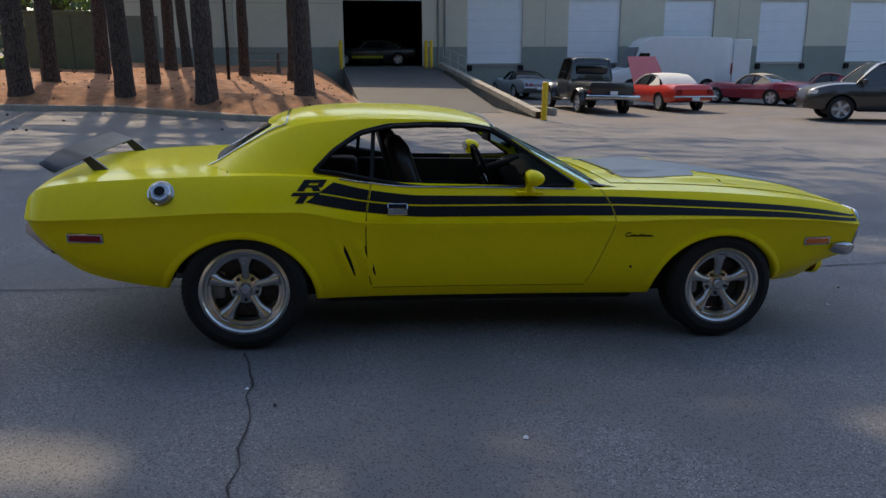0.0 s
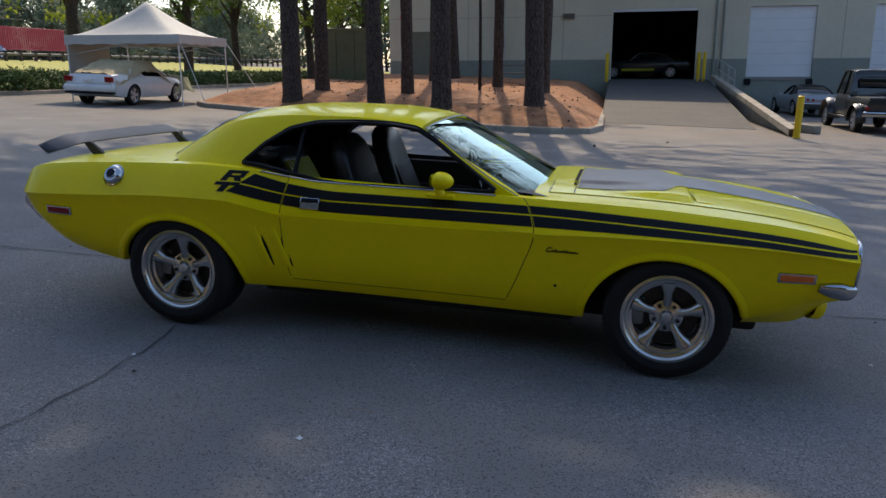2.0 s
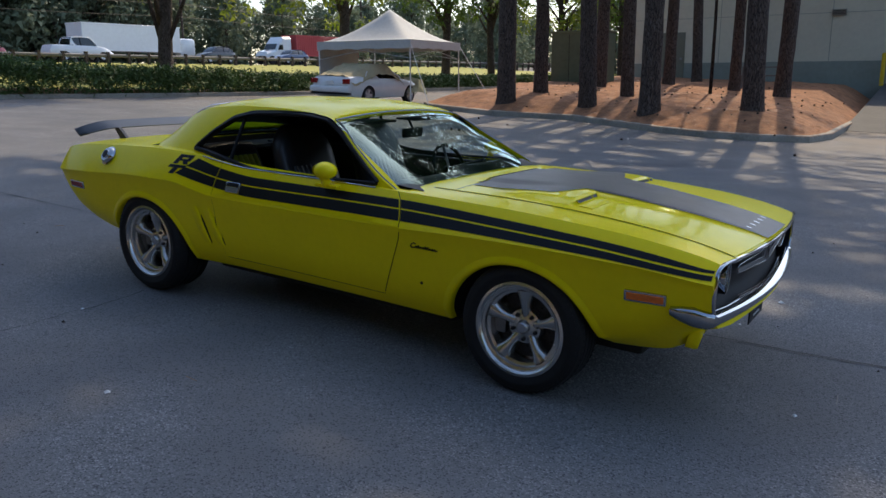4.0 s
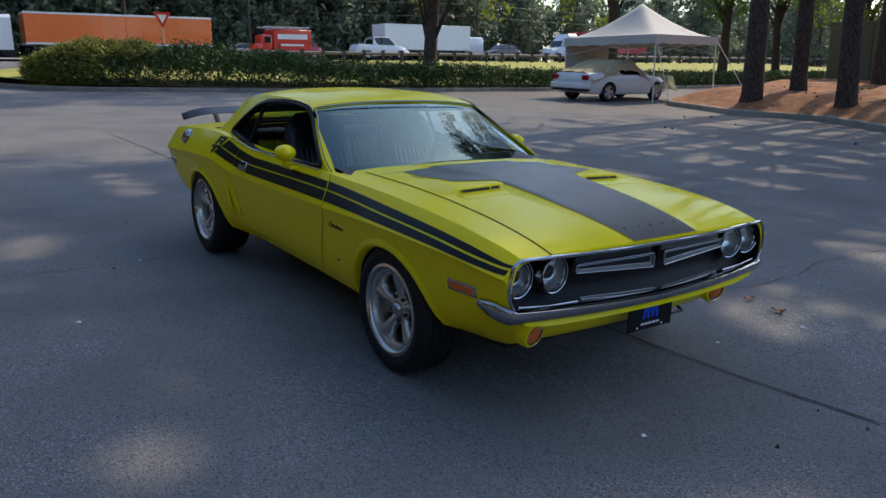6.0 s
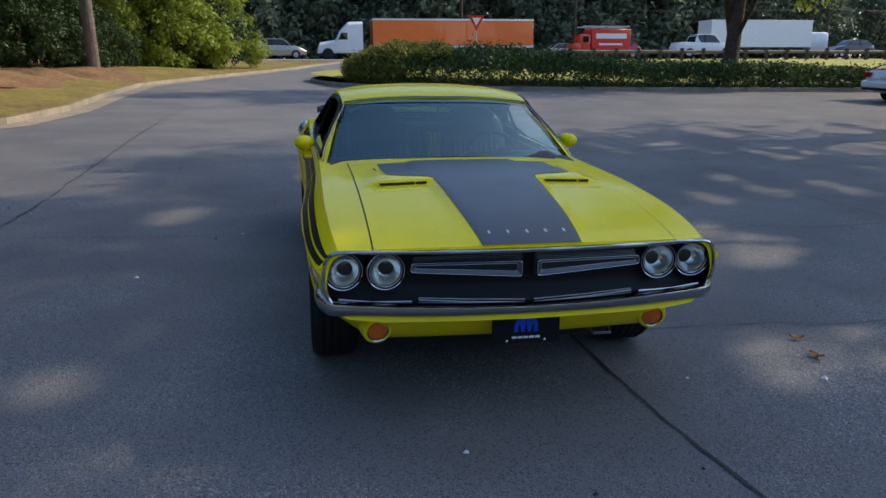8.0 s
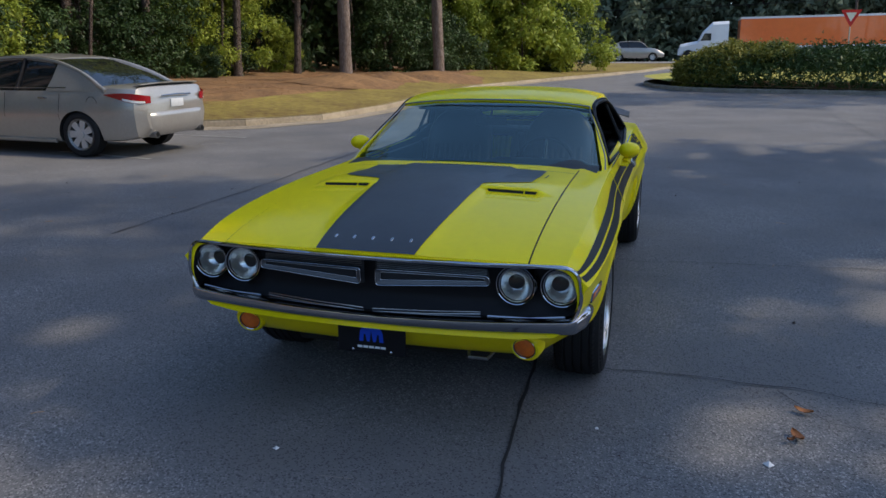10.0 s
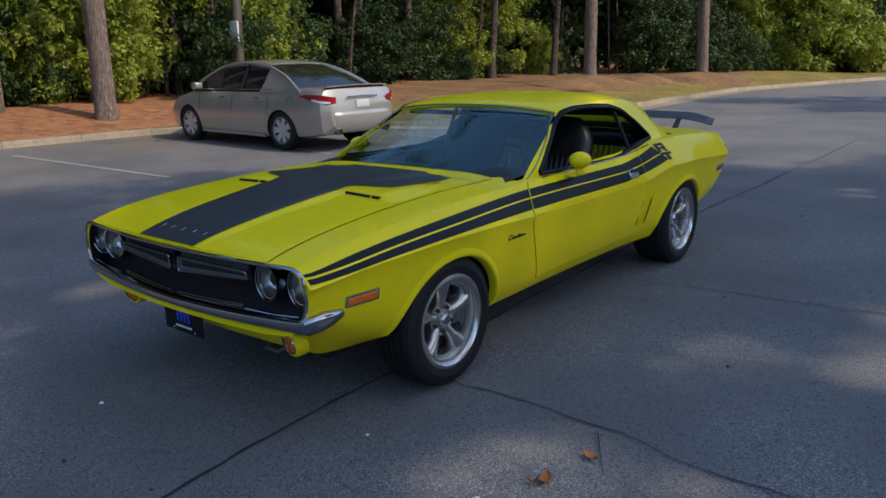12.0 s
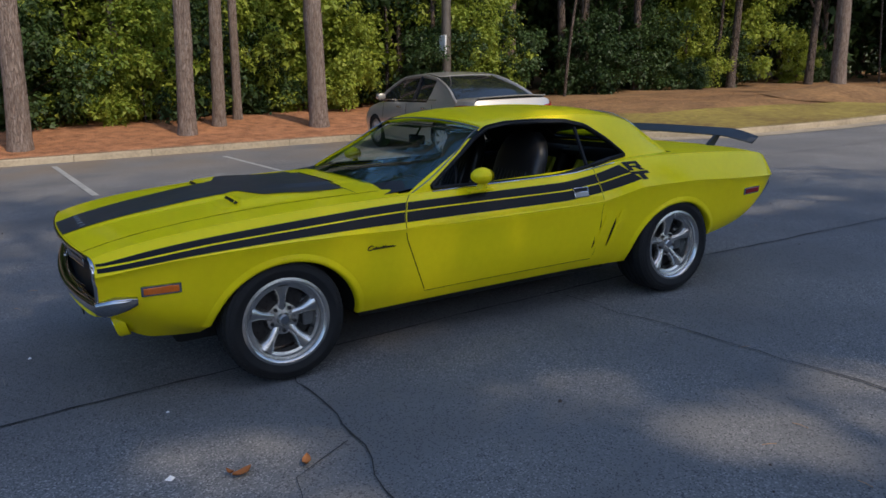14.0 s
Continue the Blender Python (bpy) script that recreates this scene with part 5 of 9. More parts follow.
# ---- rear wing on two stays ----
rows = []
for t in np.linspace(-1, 1, 31):
    y = 0.75 * t
    end = max(0, (abs(t) - 0.72) / 0.28)
    zz = 1.018 - 0.010 * t * t - 0.052 * end ** 1.5
    ch = 0.125 * (1 - 0.40 * end ** 1.5)
    x0 = -2.235 - 0.10 * end ** 1.4 - 0.015 * t * t
    up = [(x0, zz), (x0 - ch * 0.25, zz + 0.013), (x0 - ch * 0.6, zz + 0.028), (x0 - ch, zz + 0.046)]
    dn = [(x0 - ch, zz + 0.041), (x0 - ch * 0.5, zz + 0.012), (x0 - 0.005, zz - 0.006)]
    rows.append([(x, y, z) for x, z in up + dn])
wing_me = grid_me("rear_wing", rows, True, 50)
bm = bmesh.new()
bm.from_mesh(wing_me)
bmesh.ops.holes_fill(bm, edges=[e for e in bm.edges if e.is_boundary])
bm.to_mesh(wing_me)
bm.free()
wing = obj("rear_wing", wing_me, M["black_paint"], hero, "satin black go-wing on two stays")
for s in (1, -1):
    obj("wing_stay", slab_me("wing_stay", [[(-2.235, s * 0.50 - 0.012, 1.012), (-2.30, s * 0.50 - 0.012, 1.019)], [(-2.12, s * 0.50 - 0.012, 0.918), (-2.20, s * 0.50 - 0.012, 0.905)]], 0.024, 30, (0, 1, 0)), M["black_paint"], wing)
    box("stay_foot", -2.22, -2.08, s * 0.50 - 0.022, s * 0.50 + 0.022, 0.905, 0.930, M["black_paint"], wing, 0.005)
# boot lid seam
rows = [[(x, s2 * 0.62 + a, top_z(x, 0.62) + 0.0012) for a in (-0.003, 0.003)] for s2 in (1,) for x in np.linspace(-2.35, -1.72, 14)]
obj("boot_seam", grid_me("boot_seam", rows), M["trim_black"], hero)
rows = [[(x, -0.62 + a, top_z(x, 0.62) + 0.0012) for a in (-0.003, 0.003)] for x in np.linspace(-2.35, -1.72, 14)]
obj("boot_seam", grid_me("boot_seam", rows), M["trim_black"], hero)

# ---- cabin ----
def seat(x, y, w, back_h, name, tall=True):
    t = new(name)
    t.parent = hero
    t.empty_display_size = 0.05
    obj("cushion", box_me("cushion", x - 0.05, x + 0.48, y - w, y + w, 0.42, 0.60, 0.06, 4, True), M["vinyl"], t)
    for i in range(9):
        yy = y - w * 0.62 + w * 1.24 * i / 8
        obj("pleat", tube("pleat", [(x + 0.42, yy, 0.590), (x + 0.2, yy, 0.604), (x - 0.0, yy, 0.604)], w * 0.078, 6), M["pleat"], t)
    rows = []
    for v in np.linspace(0, 1, 14):
        z = 0.52 + back_h * v
        ww = w * (1.0 - 0.10 * v - (0.42 * max(0, (v - 0.72) / 0.28) ** 2 if tall else 0.1 * v))
        xx = x - 0.06 - 0.20 * v
        dp = 0.085 * (1 - 0.25 * v) * (1 if v < 0.96 else 0.6)
        ring = []
        for a in np.linspace(0, 2 * math.pi, 20, endpoint=False):
            c, s2 = math.cos(a), math.sin(a)
            ring.append((xx + dp * math.copysign(abs(c) ** 0.6, c), y + ww * math.copysign(abs(s2) ** 0.5, s2), z))
        rows.append(ring)
    rows.append([(x - 0.26, y, 0.52 + back_h + 0.012)] * 20)
    obj("backrest", grid_me("backrest", rows, True, 70), M["vinyl"], t)
    for i in range(9):
        yy = y - w * 0.6 + w * 1.2 * i / 8
        top = 0.60 if tall else 0.80
        obj("pleat", tube("pleat", [(x + 0.040 - 0.2 * 0.1, yy, 0.56), (x + 0.005 - 0.2 * top * 0.55, yy, 0.52 + back_h * top * 0.6), (x - 0.012 - 0.2 * top, yy, 0.52 + back_h * top)], w * 0.095, 8), M["vinyl"] if tall else M["pleat"], t)
    return t


seat(-0.28, 0.37, 0.265, 0.62, "front_seat")
seat(-0.28, -0.37, 0.265, 0.62, "front_seat")
seat(-1.02, 0.33, 0.30, 0.44, "rear_seat", False)
seat(-1.02, -0.33, 0.30, 0.44, "rear_seat", False)
obj("parcel_shelf", box_me("parcel_shelf", -1.56, -1.22, -0.70, 0.70, 0.90, 0.945, 0.02, 2, True), M["inner"], hero)
for s in (1, -1):
    obj("door_card", box_me("door_card", -0.70, 0.58, s * 0.775, s * 0.735, 0.42, 0.885, 0.02, 2, True), M["inner"], hero)
    obj("armrest", box_me("armrest", -0.45, 0.05, s * 0.74, s * 0.68, 0.66, 0.715, 0.02, 2, True), M["inner"], hero)
    obj("sill_roll", box_me("sill_roll", -1.3, -0.70, s * 0.78, s * 0.66, 0.60, 0.90, 0.05, 3, True), M["inner"], hero)
rows = []
for y in np.linspace(-0.76, 0.76, 25):
    b = 0.03 * (1 if 0.12 < y < 0.64 else 0)
    rows.append([(0.74, y, 0.90), (0.58, y, 0.915 + b), (0.42, y, 0.90 + b), (0.36, y, 0.87 + b), (0.38, y, 0.78), (0.44, y, 0.66), (0.66, y, 0.6)])
obj("dashboard", grid_me("dashboard", rows, sharp=50), M["inner"], hero)
stw = obj("steering_wheel", tube("steering_wheel", [(0, 0.185 * math.cos(a), 0.185 * math.sin(a)) for a in np.linspace(0, 2 * math.pi, 40, endpoint=False)], 0.013, 8, True), M["trim_black"], hero)
stw.matrix_local = pose(0.17, 0.37, 0.845, 0, -22, 0)
for a in (90, 210, 330):
    obj("spoke", tube("spoke", [(-0.005, 0, 0), (0, 0.18 * math.cos(radians(a)), 0.18 * math.sin(radians(a)))], 0.009, 6), M["dull"], stw)
obj("horn_pad", lathe("horn_pad", [(0, 0.02), (0.045, 0.014), (0.05, -0.02)], 20), M["trim_black"], stw).matrix_local = pose(-0.01, 0, 0, 0, 0, 90)
obj("steering_column", tube("steering_column", [(0.01, 0, 0), (0.28, 0, -0.02)], 0.028, 10), M["inner"], stw)
obj("inner_mirror", box_me("inner_mirror", 0.10, 0.12, -0.105, 0.105, 1.09, 1.15, 0.009, 2, True), M["trim_black"], hero)
obj("mirror_stem", tube("mirror_stem", [(0.115, 0, 1.14), (0.07, 0, 1.21)], 0.008, 6), M["trim_black"], hero)
for s in (1, -1):
    obj("sun_visor", box_me("sun_visor", -0.10, 0.06, s * 0.10, s * 0.52, 1.185, 1.20, 0.006, 2, True), M["inner"], hero)
# ---- wheels ----
def wheel(rad, width, rim, s):
    t = new("wheel")
    t.parent = hero
    t.empty_display_size = 0.05
    hw = width / 2
    k = rad - rim
    prof = [(rim - 0.012, -hw * 0.80), (rim + 0.02, -hw * 0.94), (rim + k * 0.5, -hw), (rad - 0.035, -hw * 0.97), (rad - 0.010, -hw * 0.84), (rad - 0.002, -hw * 0.62)]
    for g in (-0.5, -0.17, 0.17, 0.5):
        prof += [(rad, hw * (g - 0.05)), (rad - 0.008, hw * (g - 0.035)), (rad - 0.008, hw * (g + 0.035)), (rad, hw * (g + 0.05))]
    prof += [(rad - 0.002, hw * 0.62), (rad - 0.010, hw * 0.84), (rad - 0.035, hw * 0.97), (rad - 0.055, hw * 0.985), (rad - 0.058, hw * 1.0), (rim + k * 0.5, hw), (rim + 0.02, hw * 0.94), (rim - 0.012, hw * 0.80)]
    prof = [(r, h * s) for r, h in prof]
    obj("tyre", lathe("tyre", prof, 72, "y", 30), M["rubber"], t)
    # tread blocks at the shoulder
    for sg in (1, -1):
        vs, fs = [], []
        for i in range(64):
            a = 2 * math.pi * i / 64
            b = len(vs)
            for da, r, h in ((0.0, rad + 0.0015, 0.60), (0.05, rad + 0.0015, 0.62), (0.058, rad - 0.024, 0.94), (0.008, rad - 0.024, 0.94)):
                vs.append((r * math.cos(a + da), h * hw * sg, r * math.sin(a + da)))
            for da, r, h in ((0.0, rad - 0.010, 0.55), (0.05, rad - 0.010, 0.55), (0.058, rad - 0.04, 0.90), (0.008, rad - 0.04, 0.90)):
                vs.append((r * math.cos(a + da), h * hw * sg, r * math.sin(a + da)))
            fs += [(b, b + 1, b + 2, b + 3), (b, b + 4, b + 5, b + 1), (b + 1, b + 5, b + 6, b + 2), (b + 2, b + 6, b + 7, b + 3), (b + 3, b + 7, b + 4, b)]
        tagged(obj("tread", mesh_from("tread", vs, fs, False), M["rubber"], t), kind="stuff")
    o = hw * s
    rp = [(rim + 0.012, o * 0.80), (rim + 0.010, o * 0.93), (rim - 0.004, o * 0.96), (rim - 0.015, o * 0.90), (rim - 0.019, o * 0.80), (rim - 0.031, o * 0.77), (rim - 0.036, o * 0.62), (rim - 0.050, o * 0.58), (rim - 0.054, o * 0.30), (rim - 0.05, -o * 0.2), (rim - 0.03, -o * 0.75), (rim + 0.008, -o * 0.86)]
    rimo = obj("rim", lathe("rim", rp, 64, "y", 40), M["alu"], t, "polished five-spoke alloy rim")
    for i in range(5):
        a = radians(90 + 72 * i)
        rows = []
        for u in np.linspace(0, 1, 10):
            r = 0.045 + (rim - 0.085) * u
            w2 = 0.034 - 0.010 * math.sin(math.pi * min(1, u * 1.1)) + 0.016 * u ** 3
            yy = o * (0.30 + 0.14 * math.sin(math.pi * u * 0.75) + 0.18 * u ** 2)
            row = []
            for c2, dy in ((-1.15, -0.04), (-1, -0.012), (-0.6, 0.006), (0, 0.013), (0.6, 0.006), (1, -0.012), (1.15, -0.04)):
                px, pz = r, c2 * w2
                row.append((px * math.cos(a) - pz * math.sin(a), yy + dy * s, px * math.sin(a) + pz * math.cos(a)))
            rows.append(row)
        obj("spoke", grid_me("spoke", rows, sharp=50), M["alu"], rimo)
        a2 = a + radians(36)
        obj("lug_nut", lathe("lug_nut", [(0, 0.020), (0.006, 0.020), (0.010, 0.014), (0.012, -0.01)], 10), M["iron"], rimo).matrix_local = Matrix.Translation((0.064 * math.cos(a2), o * 0.34 if s > 0 else o * 0.34, 0.064 * math.sin(a2))) @ (Matrix.Identity(4) if s > 0 else Matrix.Rotation(math.pi, 4, "Z"))
    f = 1 if s > 0 else -1
    hub = obj("hub", lathe("hub", [(0.0, o * 0.34 + f * 0.034), (0.026, o * 0.34 + f * 0.034), (0.033, o * 0.34 + f * 0.026), (0.036, o * 0.34 + f * 0.012), (0.085, o * 0.34), (0.09, o * 0.1)], 36), M["alu"], rimo)
    obj("hub_cap", lathe("hub_cap", [(0.0, o * 0.34 + f * 0.0365), (0.022, o * 0.34 + f * 0.036), (0.025, o * 0.34 + f * 0.033)], 24), M["chrome"], hub)
    disc = obj("brake_disc", lathe("brake_disc", [(0.06, o * 0.02), (0.09, o * 0.02), (0.095, -o * 0.02), (rim - 0.06, -o * 0.02), (rim - 0.06, -o * 0.16), (0.08, -o * 0.16)], 48), M["iron"], t)
    vs, fs = [], []
    for i in range(40):
        a = 2 * math.pi * i / 40
        r = 0.115 + 0.028 * (i % 3)
        b = len(vs)
        vs += [(r * math.cos(a) + 0.005 * math.cos(q), -o * 0.02 + f * 0.0012, r * math.sin(a) + 0.005 * math.sin(q)) for q in np.linspace(0, 2 * math.pi, 6, endpoint=False)]
        fs.append(tuple(range(b, b + 6)))
    tagged(obj("disc_hole", mesh_from("disc_hole", vs, fs, False), M["trim_black"], disc), kind="stuff")
    obj("caliper", box_me("caliper", -0.19, -0.11, -o * 0.2 - 0.05, -o * 0.2 + 0.05, -0.07, 0.09, 0.02, 2, True), M["dull"], t)
    return t


for s in (1, -1):
    fw = wheel(0.326, 0.235, 0.225, s)
    fw.matrix_local = pose(1.402, s * 0.79, 0.325)
    rw = wheel(0.336, 0.285, 0.231, s)
    rw.matrix_local = pose(-1.390, s * 0.785, 0.335)
# under the floor
obj("chassis_floor", box_me("chassis_floor", -1.7, 1.9, -0.55, 0.55, 0.20, 0.30, 0.03, 2, True), M["under"], hero)
# added black box that stands in for the shade below the sills
obj("floor_pan", box_me("floor_pan", -0.94, 0.92, -0.70, 0.70, 0.198, 0.29, 0.03, 2, True), M["under"], hero)
obj("rear_axle", tube("rear_axle", [(-1.397, -0.66, 0.335), (-1.397, 0.66, 0.335)], 0.045, 10), M["under"], hero)
for s in (1, -1):
    obj("exhaust_pipe", tube("exhaust_pipe", [(0.6, s * 0.25, 0.19), (-1.0, s * 0.3, 0.20), (-1.7, s * 0.5, 0.33), (-2.1, s * 0.55, 0.37)], 0.03, 10), M["dull"], hero)

# ---- plants ----
def leaf_cloud(name, pts, size, seed, aspect=0.55, flat=0.0, face=0.0, k=4):
    """Many small pointed leaves at the given points."""
    rng = np.random.RandomState(seed)
    n = len(pts)
    d = rng.normal(size=(n, 3))
    d /= np.linalg.norm(d, axis=1)[:, None]
    e = rng.normal(size=(n, 3))
    e[:, 2] *= 1 - flat
    if face:
        # leaves lie more or less level and turn to the open side
        up = d * 0.75 + np.array([0, 0, face])
        d = np.cross(up, e)
        d /= np.linalg.norm(d, axis=1)[:, None] + 1e-9
        d[:, 2] -= 0.25
        e = up
    u = np.cross(d, e)
    u /= np.linalg.norm(u, axis=1)[:, None] + 1e-9
    s = size * rng.uniform(0.6, 1.35, n)[:, None]
    a, b = d * s, u * s * aspect * 0.5
    corners = (pts, pts + a * 0.45 + b, pts + a, pts + a * 0.45 - b) if k == 4 else (pts + b * 1.2, pts + a, pts - b * 1.2)
    v = np.stack(corners, axis=1)
    me = bpy.data.meshes.new(name)
    me.vertices.add(k * n), me.loops.add(k * n), me.polygons.add(n)
    me.vertices.foreach_set("co", v.reshape(-1).astype(np.float32))
    me.loops.foreach_set("vertex_index", np.arange(k * n, dtype=np.int32))
    me.polygons.foreach_set("loop_start", np.arange(0, k * n, k, dtype=np.int32))
    me.update(calc_edges=True)
    return me


def blob_points(blobs, n, seed, hollow=0.5):
    """Points in a cluster of uneven clumps, thicker near their skins."""
    rng = np.random.RandomState(seed)
    vol = np.array([b[3] ** 2 for b in blobs])
    pick = rng.choice(len(blobs), n, p=vol / vol.sum())
    d = rng.normal(size=(n, 3))
    d /= np.linalg.norm(d, axis=1)[:, None]
    r = rng.uniform(hollow, 1.0, n) ** 0.6
    b = np.array([x[:4] for x in blobs])
    sq = np.array([x[4] if len(x) > 4 else 0.75 for x in blobs])
    d[:, 2] *= sq[pick]
    lump = 1 + 0.22 * np.sin(d[:, 0] * 7 + pick) * np.sin(d[:, 1] * 6 + 2 * pick)
    return b[pick, :3] + d * (b[pick, 3] * r * lump)[:, None]


def clumps(pts, n_each, spread, seed):
    """Gather leaves into small bunches, with gaps between them."""
    rng = np.random.RandomState(seed)
    out = np.repeat(pts, n_each, axis=0)
    return out + rng.normal(size=out.shape) * spread


def trunk_path(h, r, bend, seed, n=12, base=0.40):
    rng = random.Random(seed)
    ax, ay = rng.uniform(-bend, bend), rng.uniform(-bend, bend)
    pts, rr = [], []
    for i in range(n + 1):
        t = i / n
        pts.append((ax * math.sin(t * 2.2) * h * 0.06 + 0.02 * math.sin(9 * t + seed), ay * math.sin(t * 1.7) * h * 0.06 + 0.02 * math.cos(8 * t + seed), -0.3 + (h + 0.3) * t))
        flare = base * math.exp(-t * h / 0.28)
        rr.append(r * (1 - 0.72 * t ** 1.3) * (1 + flare))
    return pts, rr


def rough_trunk(name, pts, rr, seed, n=14):
    me = tube(name, pts, rr, n)
    for v in me.vertices:
        k = 1 + 0.10 * noise.noise(Vector((v.co.x * 7, v.co.y * 7, v.co.z * 1.6 + seed))) + 0.07 * noise.noise(Vector((v.co.x * 24, v.co.y * 24, v.co.z * 3.5 + seed)))
        c = Vector((0, 0, v.co.z))
        v.co = Vector(((v.co.x) * k, (v.co.y) * k, v.co.z))
    return me


def pine(h, r, crown_from, spread, seed, leaves=2600, lean=0.5, east=0.0):
    pts, rr = trunk_path(h, r, lean, seed, 44, 0.42)
    t_me = rough_trunk("trunk", pts, rr, seed, 22)
    rng = random.Random(seed)
    limbs, tips = [], []
    # east: extra long limbs out of view, added to shade that side
    for i in range(44 if east else 26):
        t = crown_from + (1 - crown_from) * ((i + rng.random()) / 26 if i < 26 else rng.uniform(0.05, 0.75))
        z = h * t
        j = min(len(pts) - 1, int((z + 0.3) / (h + 0.3) * (len(pts) - 1)))
        a = i * 2.4 + rng.uniform(-0.4, 0.4) if i < 26 else rng.uniform(-0.95, 0.95)
        le = spread * (1.15 - 0.75 * (t - crown_from) / (1 - crown_from)) * rng.uniform(0.6, 1.15) * (1 + east * max(0, math.cos(a)))
        base = Vector(pts[j])
        base.z = z
        mid = base + Vector((math.cos(a) * le * 0.55, math.sin(a) * le * 0.55, le * 0.08))
        tip = base + Vector((math.cos(a) * le, math.sin(a) * le, le * 0.22))
        limbs.append(([base, mid, tip], [0.055 * (1.3 - t), 0.035, 0.012]))
        for q in (0.45, 0.7, 0.9, 1.05):
            p = base + (tip - base) * q
            tips.append((p.x + rng.uniform(-0.4, 0.4), p.y + rng.uniform(-0.4, 0.4), p.z + rng.uniform(-0.1, 0.4), rng.uniform(0.45, 0.85), 0.6))
    l_vs, l_fs = [], []
    for p, rad in limbs:
        m = tube("limb", p, rad, 5)
        o = len(l_vs)
        l_vs += [v.co.copy() for v in m.vertices]
        l_fs += [tuple(o + i for i in f.vertices) for f in m.polygons]
        bpy.data.meshes.remove(m)
    limb_me = mesh_from("limbs", l_vs, l_fs, True)
    cl = clumps(blob_points(tips, leaves // 16, seed, 0.2), 16, 0.20, seed)
    return t_me, limb_me, leaf_cloud("needles", cl, 0.30, seed, 0.22 if not east and leaves < 3000 else 0.34)


def broadleaf(h, r, crown_from, spread, seed, leaves, size=0.2, squash=0.8, blobs=16, bunch=5, face=0.0, big=1.0, corners=4):
    pts, rr = trunk_path(h * 0.85, r, 0.6, seed, 12)
    t_me = rough_trunk("trunk", pts, rr, seed, 10)
    rng = random.Random(seed)
    bl, l_vs, l_fs = [], [], []
    for i in range(blobs):
        t = crown_from + (1 - crown_from) * (i + 0.5) / blobs
        a = i * 2.4 + rng.uniform(-0.5, 0.5)
        prof = math.sin(math.pi * min(1, 0.18 + 0.8 * (t - crown_from) / (1 - crown_from))) ** 0.7
        d = spread * prof * rng.uniform(0.35, 0.95)
        c = Vector((math.cos(a) * d, math.sin(a) * d, h * t))
        bl.append((*c, spread * rng.uniform(0.26, 0.40) * big, squash))
        for _ in range(4 if big == 1 else 7):
            q = Vector((rng.gauss(0, 1), rng.gauss(0, 1), rng.gauss(0, 0.7))).normalized() * spread * rng.uniform(0.30, 0.48)
            bl.append((*(c + q), spread * rng.uniform(0.09, 0.18), squash))
        m = tube("limb", [Vector((0, 0, max(0.5, h * (t - 0.18)))), c * 0.55 + Vector((0, 0, h * t * 0.42)), c], [r * 0.35, r * 0.2, 0.015], 5)
        o = len(l_vs)
        l_vs += [v.co.copy() for v in m.vertices]
        l_fs += [tuple(o + k for k in f.vertices) for f in m.polygons]
        bpy.data.meshes.remove(m)
    limb_me = mesh_from("limbs", l_vs, l_fs, True)
    cl = clumps(blob_points(bl, leaves // bunch, seed, 0.55), bunch, size * (0.62 if bunch == 5 else 0.85), seed)
    return t_me, limb_me, leaf_cloud("leaves", cl, size, seed, 0.6, face=face, k=corners)


def plant(kind, me3, mats, m, label, category="tree", group=""):
    t = thing(kind, m, label, category, group)
    for nm, me, mt in zip(("trunk", "branchwork", "crown"), me3, mats):
        obj(nm, me, mt, t)
    return t


# tall pines on the island; unseen crowns shaped to shade the lot, breaks cut for sun spots
rng = random.Random(31)
BREAKS = [(2.0, 1.70, 0.34), (-0.46, 2.74, 0.46), (0.33, 1.92, 0.26), (-0.12, -2.16, 0.10), (0.99, -1.84, 0.14), (-2.15, -2.05, 0.26), (1.64, -2.12, 0.16), (2.15, 2.2, 0.30)]
while len(BREAKS) < 420:
    x, y = rng.uniform(-16, 15), rng.uniform(-7, 15)
    if not (-3.2 < x < 3.4 and -4.2 < y < 3.4) and rng.random() < 0.05 + 0.95 * min(1, max(0, (y + 1) / 9)):
        BREAKS.append((x, y, rng.uniform(0.08, 0.30) * (1.25 if y > 7 else 1)))


def thinned(me, m):
    """A crown less the needles that would shut its sunny breaks."""
    co = np.empty(len(me.vertices) * 3)
    me.vertices.foreach_get("co", co)
    q = co.reshape(-1, 4, 3)
    r = np.array(m.to_3x3())
    c = q.mean(1) @ r.T + np.array(m.translation)
    down = (c[:, 2] + 0.037 * c[:, 0]) / (sdir.z + 0.037 * sdir.x)
    gx_, gy_ = c[:, 0] - sdir.x * down, c[:, 1] - sdir.y * down
    keep = np.ones(len(q), bool)
    for x, y, rad in BREAKS:
        keep &= ((gx_ - x) / ((1.9 if abs(x) < 3.4 and abs(y) < 4 else 3.4) * rad)) ** 2 + ((gy_ - y) / rad) ** 2 > 1 + 0.5 * np.sin(5 * gx_ + 3 * gy_)
    q = q[keep]
    out = bpy.data.meshes.new("needles")
    n = len(q)
    out.vertices.add(4 * n), out.loops.add(4 * n), out.polygons.add(n)
    out.vertices.foreach_set("co", q.reshape(-1).astype(np.float32))
    out.loops.foreach_set("vertex_index", np.arange(4 * n, dtype=np.int32))
    out.polygons.foreach_set("loop_start", np.arange(0, 4 * n, 4, dtype=np.int32))
    out.update(calc_edges=True)
    return out


